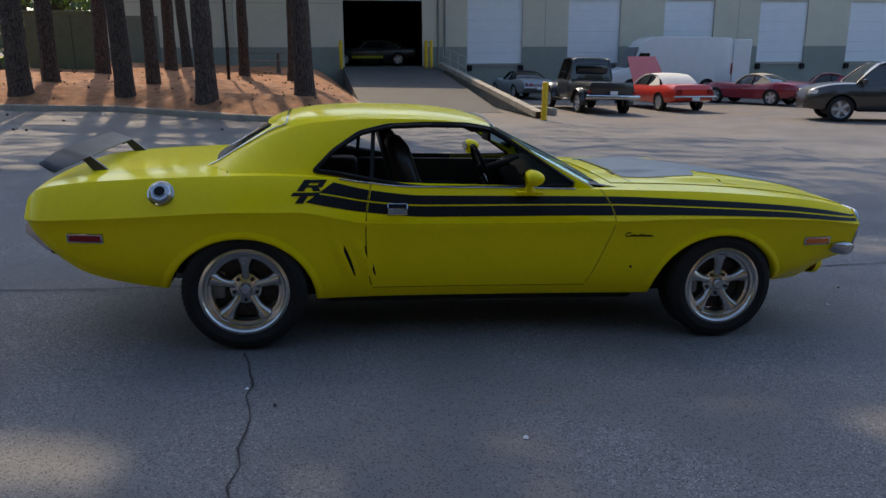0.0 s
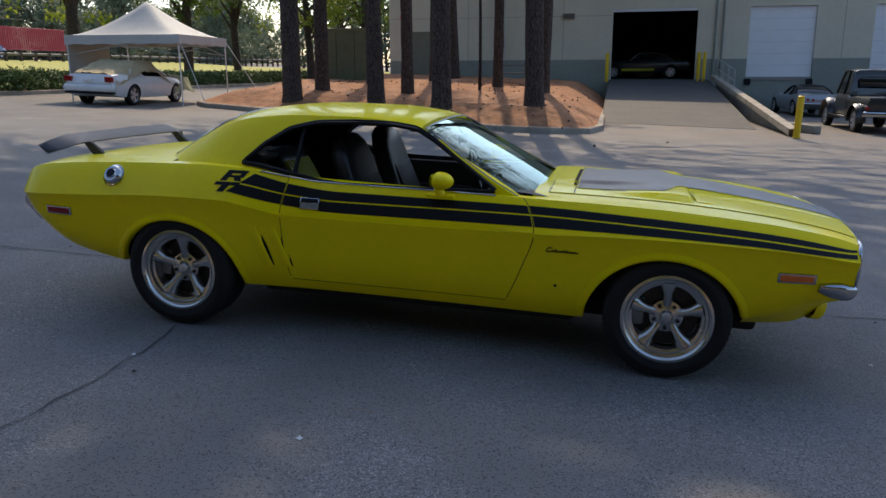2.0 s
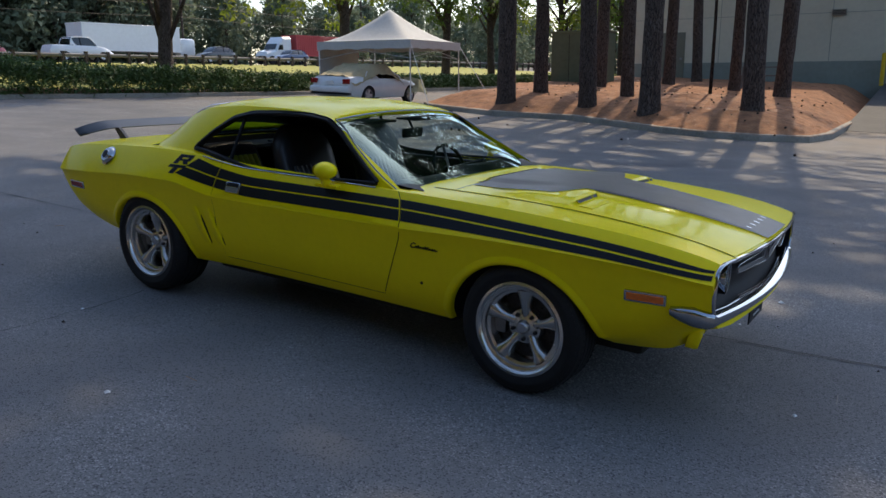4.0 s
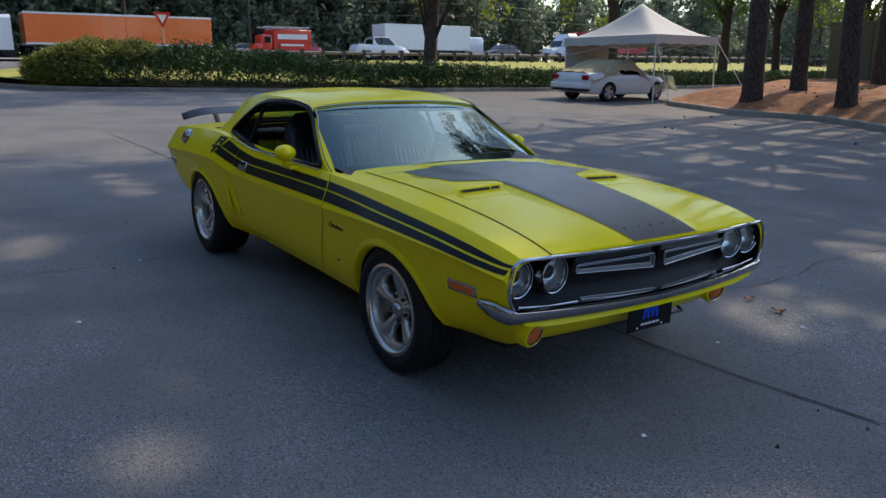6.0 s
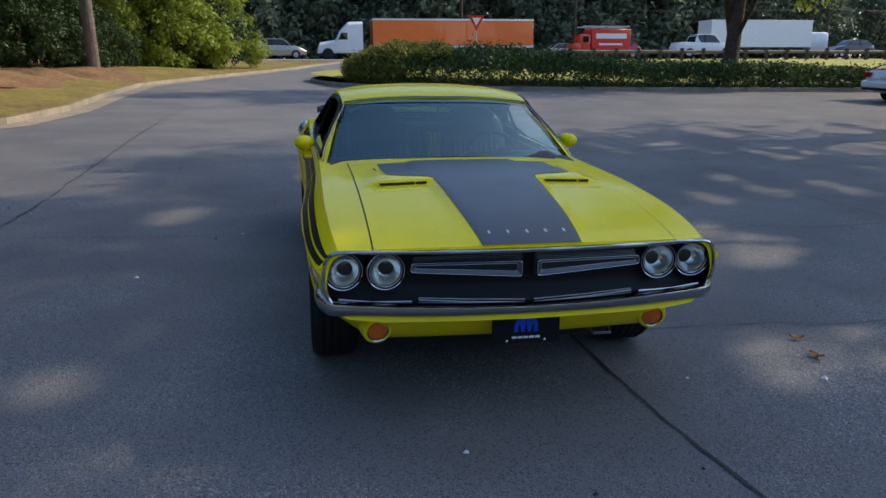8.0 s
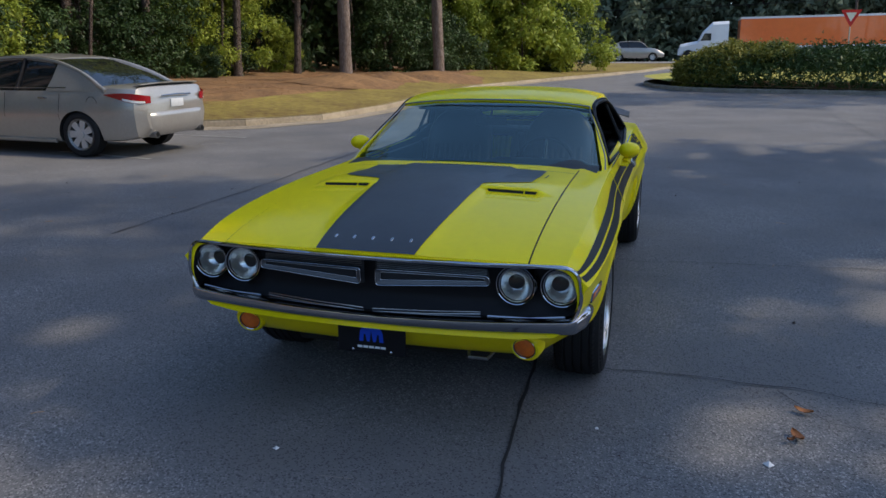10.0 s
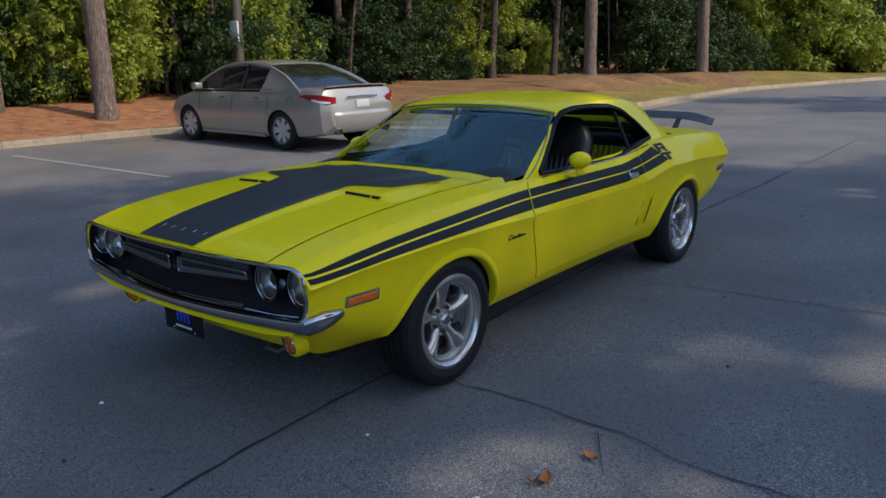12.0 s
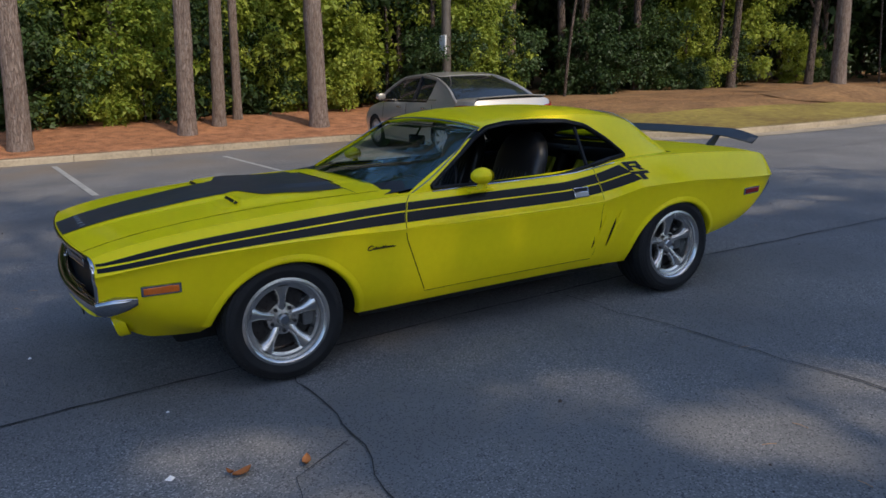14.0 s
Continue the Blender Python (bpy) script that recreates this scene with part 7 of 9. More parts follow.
def loft_vehicle(name, m, label, paint, top, wid, low, arches, roof=None, category="car", group="", wheels=None, rim=None, spokes=5, crease=0.55, tumble=0.16, roof_mat=None, n=44, belt_flat=0.82, quarter=1.0):
    """A car from its lines along the length: top edge, half width and lower edge, each a list of (x, value).
    roof: windscreen foot, roof front, roof rear, rear window foot, height, belt height, half width of the roof."""
    root = thing(name, m, label, category, group)
    T, Wf, Lf = smooth_fn(*zip(*top)), smooth_fn(*zip(*wid)), smooth_fn(*zip(*low))
    x0, x1 = top[0][0], top[-1][0]
    rows = []
    for x in np.linspace(x0, x1, n):
        zt, w, zl = T(x), Wf(x), Lf(x)
        zc = zl + (zt - zl) * crease
        half = [(0, zt + 0.012), (w * 0.5, zt + 0.008), (w * belt_flat, zt - 0.004), (w * (belt_flat + 0.08), zt - 0.03), (w * 0.965, zt - (zt - zc) * 0.45), (w, zc), (w * 0.99, zc - (zc - zl) * 0.3), (w * 0.965, zl + 0.10), (w * 0.93, zl + 0.02), (w * 0.86, zl), (0, zl)]
        rows.append([(x, y, z) for y, z in half] + [(x, -y, z) for y, z in half[-2:0:-1]])
    k = len(rows[0])
    vs = [p for r in rows for p in r]
    fs = [(i * k + j, i * k + (j + 1) % k, (i + 1) * k + (j + 1) % k, (i + 1) * k + j) for i in range(n - 1) for j in range(k)]
    fs += [tuple(range(k)), tuple((n - 1) * k + j for j in range(k))[::-1]]
    me = mesh_from("body", vs, fs, False)
    me.materials.append(paint)
    me = carve(me, [ellipse_prism(ax, az, ar, ar, s * 0.45, s * 1.4, M["under"], 28) for ax, az, ar in arches for s in (1, -1)])
    me.shade_smooth()
    me.set_sharp_from_angle(angle=radians(30))
    obj("body", me, None, root)
    if roof:
        xa, xb, xc, xd, h, belt, rw = roof
        wb = Wf((xb + xc) / 2) * 0.90
        line = smooth_fn([xd, xd + (xc - xd) * 0.45, xc, (xb + xc) / 2, xb, xb + (xa - xb) * 0.5, xa], [belt - 0.03, belt + (h - belt) * 0.52, h - 0.045, h, h - 0.035, belt + (h - belt) * 0.56, belt - 0.03])

        def at(x, grow=0.0):
            z = line(x)
            t = min(1, max(0, (z - belt) / (h - belt)))
            return z, wb + (rw - wb) * t + grow, t
        # glass house
        rows = []
        for x in np.linspace(xd, xa, 34):
            z, w2, t = at(x)
            rows.append([(x, wb, belt - 0.06), (x, w2, z - 0.05 * t), (x, w2 * 0.92, z - 0.012 * t), (x, w2 * 0.5, z + 0.006 * t), (x, 0, z + 0.012 * t), (x, -w2 * 0.5, z + 0.006 * t), (x, -w2 * 0.92, z - 0.012 * t), (x, -w2, z - 0.05 * t), (x, -wb, belt - 0.06)])
        obj("window_glass", grid_me("window_glass", rows, sharp=35), GLASSY, root)
        rm = roof_mat or paint
        rows = []
        for x in np.linspace(xc - 0.06, xb + 0.05, 16):
            z, w2, t = at(x, 0.012)
            rows.append([(x, y * w2, z + 0.022 - 0.018 * y * y - 0.045 * abs(y) ** 6) for y in np.linspace(-1, 1, 15)])
        obj("roof", slab_me("roof", rows, 0.03, 40), rm, root)
        mid = (xb + xc) / 2
        for s in (1, -1):
            pts = []
            for x in np.linspace(xa - 0.01, xd + 0.01, 26):
                z, w2, t = at(x, 0.004)
                pts.append((x, s * w2, z - 0.035 * t))
            obj("pillar", tube("pillar", pts, 0.030, 6), rm, root)
            obj("pillar", tube("pillar", [(mid - 0.02, s * (wb + 0.004), belt - 0.03), (mid - 0.06, s * (rw + 0.006), h - 0.05)], 0.03, 6), M["trim_black"], root)
            q0, q1 = xd + 0.02, xd + (xc - xd) * 0.85
            rows = []
            for x in np.linspace(q0, q1, 9):
                z, w2, t = at(x, 0.012)
                front = x + (0.10 + 0.16 * (1 - (x - q0) / (q1 - q0))) * quarter
                rows.append([(x, s * w2, z - 0.03 * t), (min(front, q1 + 0.12), s * (wb + 0.012 + (w2 - wb) * 0.45), belt - 0.03 + (z - belt) * 0.45), (x + 0.30 * quarter, s * (wb + 0.012), belt - 0.04)])
            obj("pillar", slab_me("pillar", rows, 0.02, 50, (0, -s, 0)), rm, root)
    for wx, wy, wr in wheels or []:
        for s in (1, -1):
            road_wheel(root, wx, s * wy, wr, 0.21, s, rim or M["alloy"], spokes)
    return root, T, Wf, Lf


def lamp_on(root, name, x0, x1, y0, y1, z0, z1, material, bevel=0.02, label=""):
    return box(name, x0, x1, y0, y1, z0, z1, material, root, bevel, label, 2)


# silver sedan under the woods
sd, T, Wf, Lf = loft_vehicle("sedan", on_ground(-5.34, -8.52, -92), "silver four-door sedan parked against the kerb by the woods", PAINT["silver"],
    [(-2.42, 0.80), (-2.38, 0.98), (-2.25, 1.035), (-1.75, 1.045), (-1.3, 1.0), (0.9, 0.965), (1.3, 0.94), (1.9, 0.83), (2.25, 0.70), (2.42, 0.56)],
    [(-2.42, 0.70), (-2.3, 0.84), (-1.9, 0.91), (-1.0, 0.93), (1.0, 0.93), (1.8, 0.90), (2.2, 0.78), (2.42, 0.55)],
    [(-2.42, 0.42), (-2.3, 0.30), (-1.8, 0.24), (0, 0.20), (1.8, 0.22), (2.42, 0.28)], [(-1.36, 0.30, 0.385), (1.42, 0.30, 0.385)],
    (1.30, 0.36, -0.72, -1.86, 1.475, 1.0, 0.62), wheels=[(-1.36, 0.80, 0.335), (1.42, 0.80, 0.335)], spokes=7, quarter=0.45)
def wrap_lamp(root, name, s, line, material, label=""):
    """A lamp that wraps a rear corner: rows of x, half width, lower and upper edge."""
    rows = [[(x, s * y, z0 + (z1 - z0) * t) for x, y, z0, z1 in line] for t in np.linspace(0, 1, 6)]
    return obj(name, slab_me(name, rows, 0.02, 50, (0.4, -s * 0.7, 0)), material, root, label)


for s in (1, -1):
    lamp_line = [(-1.86, 0.905, 0.920, 0.928), (-2.0, 0.893, 0.885, 0.945), (-2.15, 0.872, 0.845, 0.950), (-2.28, 0.838, 0.812, 0.945), (-2.37, 0.770, 0.800, 0.930), (-2.412, 0.700, 0.800, 0.915), (-2.428, 0.60, 0.805, 0.905)]
    tl = wrap_lamp(sd, "tail_lamp", s, lamp_line, M["red_lens"], "wedge-shaped red tail lamp")
    wrap_lamp(tl, "lamp_strip", s, [(x - 0.003, y + 0.004, z0 + 0.006, z0 + 0.3 * (z1 - z0)) for x, y, z0, z1 in lamp_line[2:6]], M["lamp"])
    obj("exhaust_tip", lathe("exhaust_tip", [(0.03, 0.0), (0.05, 0.0), (0.05, 0.12), (0.046, 0.12), (0.046, 0.02)], 20), M["dull"], sd).matrix_local = pose(-2.34, s * 0.55, 0.34, 0, 0, 90)
    lamp_on(sd, "door_mirror", 0.86, 1.02, s * 0.90, s * 1.07, 0.99, 1.11, PAINT["silver"], 0.04)
    for x in (0.30, -0.72):
        lamp_on(sd, "door_handle", x - 0.10, x + 0.05, s * 0.895, s * 0.935, 0.85, 0.875, M["chrome"], 0.01)
    for x in (1.0, -0.02, -1.05):
        obj("door_seam", tube("door_seam", [(x + 0.0, s * (Wf(x) * 0.964), 0.93), (x + 0.03, s * (Wf(x) * 0.999), 0.62), (x, s * (Wf(x) * 0.965), 0.33)], 0.003, 4), M["trim_black"], sd)
    obj("sill", tube("sill", [(0.98, s * 0.885, 0.23), (-0.9, s * 0.885, 0.23)], 0.035, 8), PAINT["silver"], sd)
    obj("window_trim", tube("window_trim", [(1.0, s * 0.862, 0.985), (0.0, s * 0.868, 1.0), (-1.15, s * 0.86, 1.015)], 0.008, 5), M["chrome"], sd)
obj("fuel_flap", lathe("fuel_flap", [(0.088, 0.0), (0.092, 0.003), (0.096, 0.0)], 28), M["trim_black"], sd).matrix_local = pose(-1.62, 0.897, 0.80)
rows = [[(-2.36 + 0.22 * u + 0.03 * t * t, 0.68 * t, 1.048 + 0.045 * (1 - u) ** 1.5 - 0.02 * t * t) for t in np.linspace(-1, 1, 13)] for u in np.linspace(0, 1, 5)]
obj("boot_spoiler", slab_me("boot_spoiler", rows, 0.016, 40), PAINT["silver"], sd)
obj("boot_trim", tube("boot_trim", [(-2.425, -0.34, 0.895), (-2.432, 0, 0.905), (-2.425, 0.34, 0.895)], 0.016, 8, flat=0.8), M["chrome"], sd)
lamp_on(sd, "number_plate", -2.437, -2.418, -0.15, 0.15, 0.72, 0.84, mat("plain_plate", (0.55, 0.56, 0.57), 0.5, vary=0.1, scale=20), 0.004)
rows = []
for t in np.linspace(-1, 1, 21):
    e = max(0, (abs(t) - 0.55) / 0.45)
    x, y = -2.435 + 0.30 * e ** 2.2, 0.86 * t
    rows.append([(x + dx, y, z) for dx, z in ((0.05, 0.68), (-0.018, 0.655), (-0.030, 0.60), (-0.026, 0.50), (-0.005, 0.40), (0.05, 0.33))])
obj("rear_bumper", grid_me("rear_bumper", rows, sharp=60), PAINT["silver"], sd)

# white coupe half under a tarp
wc, T, Wf, Lf = loft_vehicle("coupe", on_ground(-14.8, 18.45, 92), "white coupe with a beige tarp thrown over its roof", PAINT["white"],
    [(-2.25, 0.75), (-2.2, 0.93), (-1.6, 0.97), (-1.0, 0.93), (0.7, 0.90), (1.3, 0.84), (2.0, 0.72), (2.28, 0.58)],
    [(-2.25, 0.78), (-1.9, 0.88), (-1.2, 0.91), (1.2, 0.90), (1.9, 0.82), (2.28, 0.6)],
    [(-2.25, 0.36), (-1.9, 0.26), (0, 0.22), (1.8, 0.24), (2.28, 0.3)], [(-1.25, 0.30, 0.37), (1.32, 0.30, 0.36)],
    (0.75, 0.0, -0.75, -1.4, 1.33, 0.93, 0.55), wheels=[(-1.25, 0.79, 0.325), (1.32, 0.79, 0.32)], spokes=5)
for s in (1, -1):
    for i in range(3):
        lamp_on(wc, "tail_lamp", -2.30, -2.2, s * (0.56 + 0.09 * i), s * (0.63 + 0.09 * i), 0.72, 0.88, M["red_lens"], 0.01)
lamp_on(wc, "rear_bumper", -2.36, -2.1, -0.84, 0.84, 0.42, 0.64, PAINT["white"], 0.07)
# black box in place of the shade under the bumper
lamp_on(wc, "bumper_shadow", -2.33, -2.1, -0.80, 0.80, 0.36, 0.42, M["trim_black"], 0.02)
lamp_on(wc, "number_plate", -2.30, -2.255, -0.15, 0.15, 0.70, 0.82, M["white"], 0.004)


def tarp_me(name, L0, L1, hw, zf, seed, drop, n=44, k=34, amp=0.035):
    rows = []
    for i in range(n):
        x = L0 + (L1 - L0) * i / (n - 1)
        r = []
        for j in range(k):
            v = -1 + 2 * j / (k - 1)
            y = v * hw * (1.0 if abs(v) < 0.8 else 0.98)
            z = zf(x, abs(v)) + amp * noise.noise(Vector((x * 3.1, y * 2.6, seed))) + 0.6 * amp * noise.noise(Vector((x * 7, y * 6, seed + 4)))
            r.append((x + 0.04 * noise.noise(Vector((y * 3, z * 3, seed))), y + 0.03 * noise.noise(Vector((x * 4, z * 4, seed))), z))
        rows.append(r)
    return slab_me(name, rows, 0.008, 60)


def cover(x, v):
    base = 1.37 - 0.42 * max(0, (-x - 0.8) / 1.3) - 0.48 * max(0, (x - 0.1) / 1.0)
    base = max(base, 1.0 if x < 0 else 0.86 if x > 1.4 else 0.92)
    return base - (0.34 * max(0, (v - 0.62) / 0.38) ** 1.2)


tt = thing("tarp", wc.matrix_world.copy(), "crumpled beige tarp draped over the white coupe", "tarp")
obj("sheet", tarp_me("sheet", -2.12, 0.9, 0.93, cover, 3.0, 0.3, amp=0.06), M["tarp"], tt)
tt2 = thing("tarp", wc.matrix_world.copy(), "pale green-grey tarp hanging over the coupe's nose", "tarp")
obj("sheet", tarp_me("sheet", 1.15, 2.42, 0.99, lambda x, v: 0.93 - 0.12 * max(0, x - 1.7) - 0.55 * max(0, (v - 0.72) / 0.28), 9.0, 0.3, 26, 30, 0.05), mat("green_tarp", (0.33, 0.34, 0.22), 0.9, vary=0.3, scale=3, bump=0.02, bump_scale=5), tt2)

# old step-side pickup
pk, T, Wf, Lf = loft_vehicle("pickup_truck", on_ground(8.86, 22.1, 91), "black fifties step-side pickup parked by the warehouse", PAINT["black"],
    [(-2.3, 1.05), (-2.28, 1.06), (-0.45, 1.06), (-0.35, 1.12), (0.7, 1.12), (1.0, 1.12), (2.0, 1.02), (2.35, 0.85)],
    [(-2.3, 0.80), (-0.5, 0.80), (-0.3, 0.86), (0.8, 0.86), (1.2, 0.70), (2.1, 0.62), (2.35, 0.5)],
    [(-2.3, 0.55), (0, 0.45), (2.35, 0.5)], [(-1.5, 0.36, 0.42), (1.55, 0.36, 0.42)],
    (0.95, 0.62, -0.25, -0.42, 1.86, 1.10, 0.66), "pickup", wheels=[(-1.5, 0.80, 0.36), (1.55, 0.80, 0.35)], spokes=6)
for s in (1, -1):
    rows = []
    for a in np.linspace(-0.1, math.pi + 0.1, 18):
        rows.append([(-1.5 + 0.52 * math.cos(a) * k2, s * yy, 0.36 + 0.50 * math.sin(a) * k2) for yy, k2 in ((0.70, 1.0), (0.80, 1.02), (0.92, 0.98), (0.97, 0.9))])
    obj("rear_fender", grid_me("rear_fender", rows, sharp=60), PAINT["black"], pk)
    rows = []
    for a in np.linspace(-0.1, math.pi + 0.1, 18):
        rows.append([(1.55 + 0.60 * math.cos(a) * k2, s * yy, 0.36 + 0.58 * math.sin(a) * k2) for yy, k2 in ((0.60, 1.0), (0.78, 1.02), (0.92, 0.97), (0.97, 0.88))])
    obj("front_fender", grid_me("front_fender", rows, sharp=60), PAINT["black"], pk)
    lamp_on(pk, "tail_lamp", -2.36, -2.28, s * 0.74, s * 0.84, 0.70, 0.80, M["red_lens"], 0.02)
    box("running_board", -0.9, 0.9, s * 0.80, s * 0.98, 0.40, 0.45, PAINT["black"], pk, 0.01)
lamp_on(pk, "rear_bumper", -2.52, -2.38, -0.95, 0.95, 0.50, 0.66, M["chrome"], 0.04, "chrome rear bumper")
lamp_on(pk, "tailgate", -2.335, -2.30, -0.76, 0.76, 0.62, 1.06, PAINT["black"], 0.015)
lamp_on(pk, "number_plate", -2.505, -2.525, -0.13, 0.13, 0.66, 0.78, M["white"], 0.004)
lamp_on(pk, "rear_window", -0.47, -0.44, -0.55, 0.55, 1.32, 1.62, GLASSY, 0.03)

# red convertible with its bonnet up
rc, T, Wf, Lf = loft_vehicle("convertible", on_ground(12.1, 22.9, 95), "red sixties convertible with a white top and raised bonnet", PAINT["red"],
    [(-2.3, 0.78), (-2.25, 0.92), (-1.5, 0.95), (-0.8, 0.92), (0.6, 0.90), (1.3, 0.88), (2.1, 0.82), (2.3, 0.72)],
    [(-2.3, 0.78), (-1.8, 0.84), (-0.8, 0.86), (1.2, 0.86), (2.0, 0.82), (2.3, 0.72)],
    [(-2.3, 0.42), (-1.9, 0.32), (0, 0.26), (1.9, 0.3), (2.3, 0.42)], [(-1.32, 0.31, 0.36), (1.42, 0.31, 0.36)],
    (0.6, 0.1, -0.7, -1.25, 1.30, 0.92, 0.58), wheels=[(-1.32, 0.74, 0.32), (1.42, 0.74, 0.32)], spokes=8, roof_mat=PAINT["cream"])
lamp_on(rc, "rear_bumper", -2.42, -2.3, -0.82, 0.82, 0.50, 0.58, M["chrome"], 0.03)
for s in (1, -1):
    for i in range(3):
        lamp_on(rc, "tail_lamp", -2.325, -2.29, s * (0.50 + 0.08 * i), s * (0.555 + 0.08 * i), 0.62, 0.80, M["red_lens"], 0.008)
lamp_on(rc, "number_plate", -2.44, -2.42, -0.15, 0.15, 0.40, 0.52, M["white"], 0.004)
obj("soft_top", slab_me("soft_top", [[(x, y * w2, z - 0.03 * y * y) for y in np.linspace(-1, 1, 9)] for x, w2, z in ((-1.38, 0.70, 0.95), (-1.15, 0.68, 1.13), (-0.8, 0.64, 1.29), (-0.3, 0.62, 1.325), (0.15, 0.60, 1.30))], 0.02, 40), PAINT["cream"], rc)
hoodm = obj("raised_bonnet", slab_me("raised_bonnet", [[(0, y, 0) for y in np.linspace(-0.68, 0.68, 9)], [(0.7, y, 0.02) for y in np.linspace(-0.66, 0.66, 9)], [(1.25, y, 0.0) for y in np.linspace(-0.60, 0.60, 9)]], 0.03, 40), PAINT["pink"], rc, "raised bonnet, paler red underneath")
hoodm.matrix_local = pose(0.85, 0, 0.93, 0, -52, 0)

# maroon sports car with a tan top, grey sports car, another maroon car behind
def sports(m, label, paint, top_mat, group="sports cars"):
    r, T, Wf, Lf = loft_vehicle("sports_car", m, label, paint,
        [(-2.2, 0.70), (-2.15, 0.84), (-1.4, 0.92), (-0.7, 0.86), (0.6, 0.84), (1.35, 0.88), (1.9, 0.76), (2.22, 0.60)],
        [(-2.2, 0.72), (-1.7, 0.84), (-1.2, 0.88), (-0.2, 0.82), (1.2, 0.87), (1.8, 0.82), (2.22, 0.6)],
        [(-2.2, 0.48), (-1.8, 0.30), (0, 0.24), (1.8, 0.28), (2.22, 0.46)], [(-1.22, 0.31, 0.36), (1.27, 0.31, 0.36)],
        (0.45, 0.05, -0.55, -1.15, 1.24, 0.86, 0.52), wheels=[(-1.22, 0.76, 0.325), (1.27, 0.76, 0.325)], spokes=5, group=group, roof_mat=top_mat)
    lamp_on(r, "rear_bumper", -2.30, -2.2, -0.78, 0.78, 0.50, 0.57, M["chrome"], 0.025)
    for s in (1, -1):
        for y in (0.40, 0.60):
            obj("tail_lamp", lathe("tail_lamp", [(0, 0.02), (0.05, 0.015), (0.06, 0)], 18), M["red_lens"], r).matrix_local = pose(-2.19, s * y, 0.68, 0, 0, 90)
    lamp_on(r, "number_plate", -2.32, -2.30, -0.15, 0.15, 0.46, 0.58, M["white"], 0.004)
    return r


sports(on_ground(17.4, 25.3, 120), "maroon sixties sports convertible with a tan soft top", PAINT["maroon"], PAINT["tan"])
sports(on_ground(8.75, 30.6, 96), "grey seventies sports car parked by the loading dock", PAINT["grey"], M["trim_black"])
sports(on_ground(21.6, 26.8, 150), "dark red sports car parked by the docks", PAINT["maroon"], PAINT["maroon"])

# dark SUV
sv, T, Wf, Lf = loft_vehicle("suv", on_ground(16.5, 16.6, 158), "dark brown compact SUV in the sun", PAINT["brown"],
    [(-2.3, 0.95), (-2.25, 1.16), (-1.5, 1.18), (0.9, 1.16), (1.5, 1.14), (2.1, 1.02), (2.30, 0.90), (2.40, 0.70)],
    [(-2.3, 0.80), (-1.6, 0.92), (0, 0.94), (1.5, 0.92), (2.1, 0.82), (2.30, 0.70), (2.40, 0.52)],
    [(-2.3, 0.42), (-1.8, 0.34), (0, 0.32), (1.8, 0.34), (2.36, 0.38)], [(-1.36, 0.38, 0.44), (1.4, 0.38, 0.44)],
    (1.05, 0.3, -1.6, -2.1, 1.80, 1.16, 0.68), wheels=[(-1.36, 0.80, 0.38), (1.4, 0.80, 0.38)])

for s in (1, -1):
    lamp_on(sv, "headlamp", 2.05, 2.30, s * 0.58, s * 0.80, 0.82, 0.94, M["lamp"], 0.03)
    lamp_on(sv, "door_mirror", 0.78, 0.92, s * 0.93, s * 1.10, 1.14, 1.28, PAINT["brown"], 0.04)
    for x in (0.25, -0.75):
        lamp_on(sv, "door_handle", x - 0.1, x + 0.06, s * 0.92, s * 0.955, 0.98, 1.01, M["chrome"], 0.01)
    for x in (0.85, -0.15, -1.1):
        obj("door_seam", tube("door_seam", [(x, s * (Wf(x) * 0.964), 1.08), (x + 0.02, s * (Wf(x) * 0.999), 0.78), (x, s * (Wf(x) * 0.965), 0.45)], 0.004, 4), M["trim_black"], sv)
    obj("sill", tube("sill", [(0.95, s * 0.90, 0.36), (-0.9, s * 0.90, 0.36)], 0.05, 8), M["trim_black"], sv)

# white high-roof van with a rear door open
vn, T, Wf, Lf = loft_vehicle("van", on_ground(16.0, 30.9, 178, 0.12), "white high-roof cargo van with its rear door open", PAINT["white"],
    [(-2.95, 2.55), (-2.9, 2.68), (0.9, 2.70), (1.3, 2.55), (1.75, 1.95), (2.15, 1.30), (2.8, 1.05), (2.95, 0.8)],
    [(-2.95, 0.95), (-2.5, 0.99), (1.5, 0.99), (2.3, 0.95), (2.95, 0.75)],
    [(-2.95, 0.45), (0, 0.36), (2.95, 0.38)], [(-1.75, 0.36, 0.42), (2.0, 0.36, 0.42)], None, "van", wheels=[(-1.75, 0.84, 0.36), (2.0, 0.84, 0.36)], n=60, belt_flat=0.86)
for s in (1, -1):
    obj("cab_window", mesh_from("cab_window", [(1.20, s * 1.004, 1.32), (2.02, s * 0.985, 1.32), (1.66, s * 0.975, 1.95), (1.20, s * 0.99, 1.95)], [(0, 1, 2, 3)], False), GLASSY, vn)
    lamp_on(vn, "tail_lamp", -2.98, -2.9, s * 0.88, s * 0.985, 1.0, 1.5, M["red_lens"], 0.015)
    lamp_on(vn, "door_mirror", 1.72, 1.85, s * 1.0, s * 1.22, 1.35, 1.75, M["trim_black"], 0.03)
obj("windscreen", mesh_from("windscreen", [(2.24, 0.80, 1.32), (2.24, -0.80, 1.32), (1.68, -0.74, 2.22), (1.68, 0.74, 2.22)], [(0, 1, 2, 3)], False), GLASSY, vn)
box("rear_door", -3.85, -2.95, 0.94, 1.0, 0.6, 2.6, PAINT["white"], vn, 0.03)
box("side_seam", -0.6, 0.5, 0.985, 0.999, 0.5, 0.52, M["trim_black"], vn)

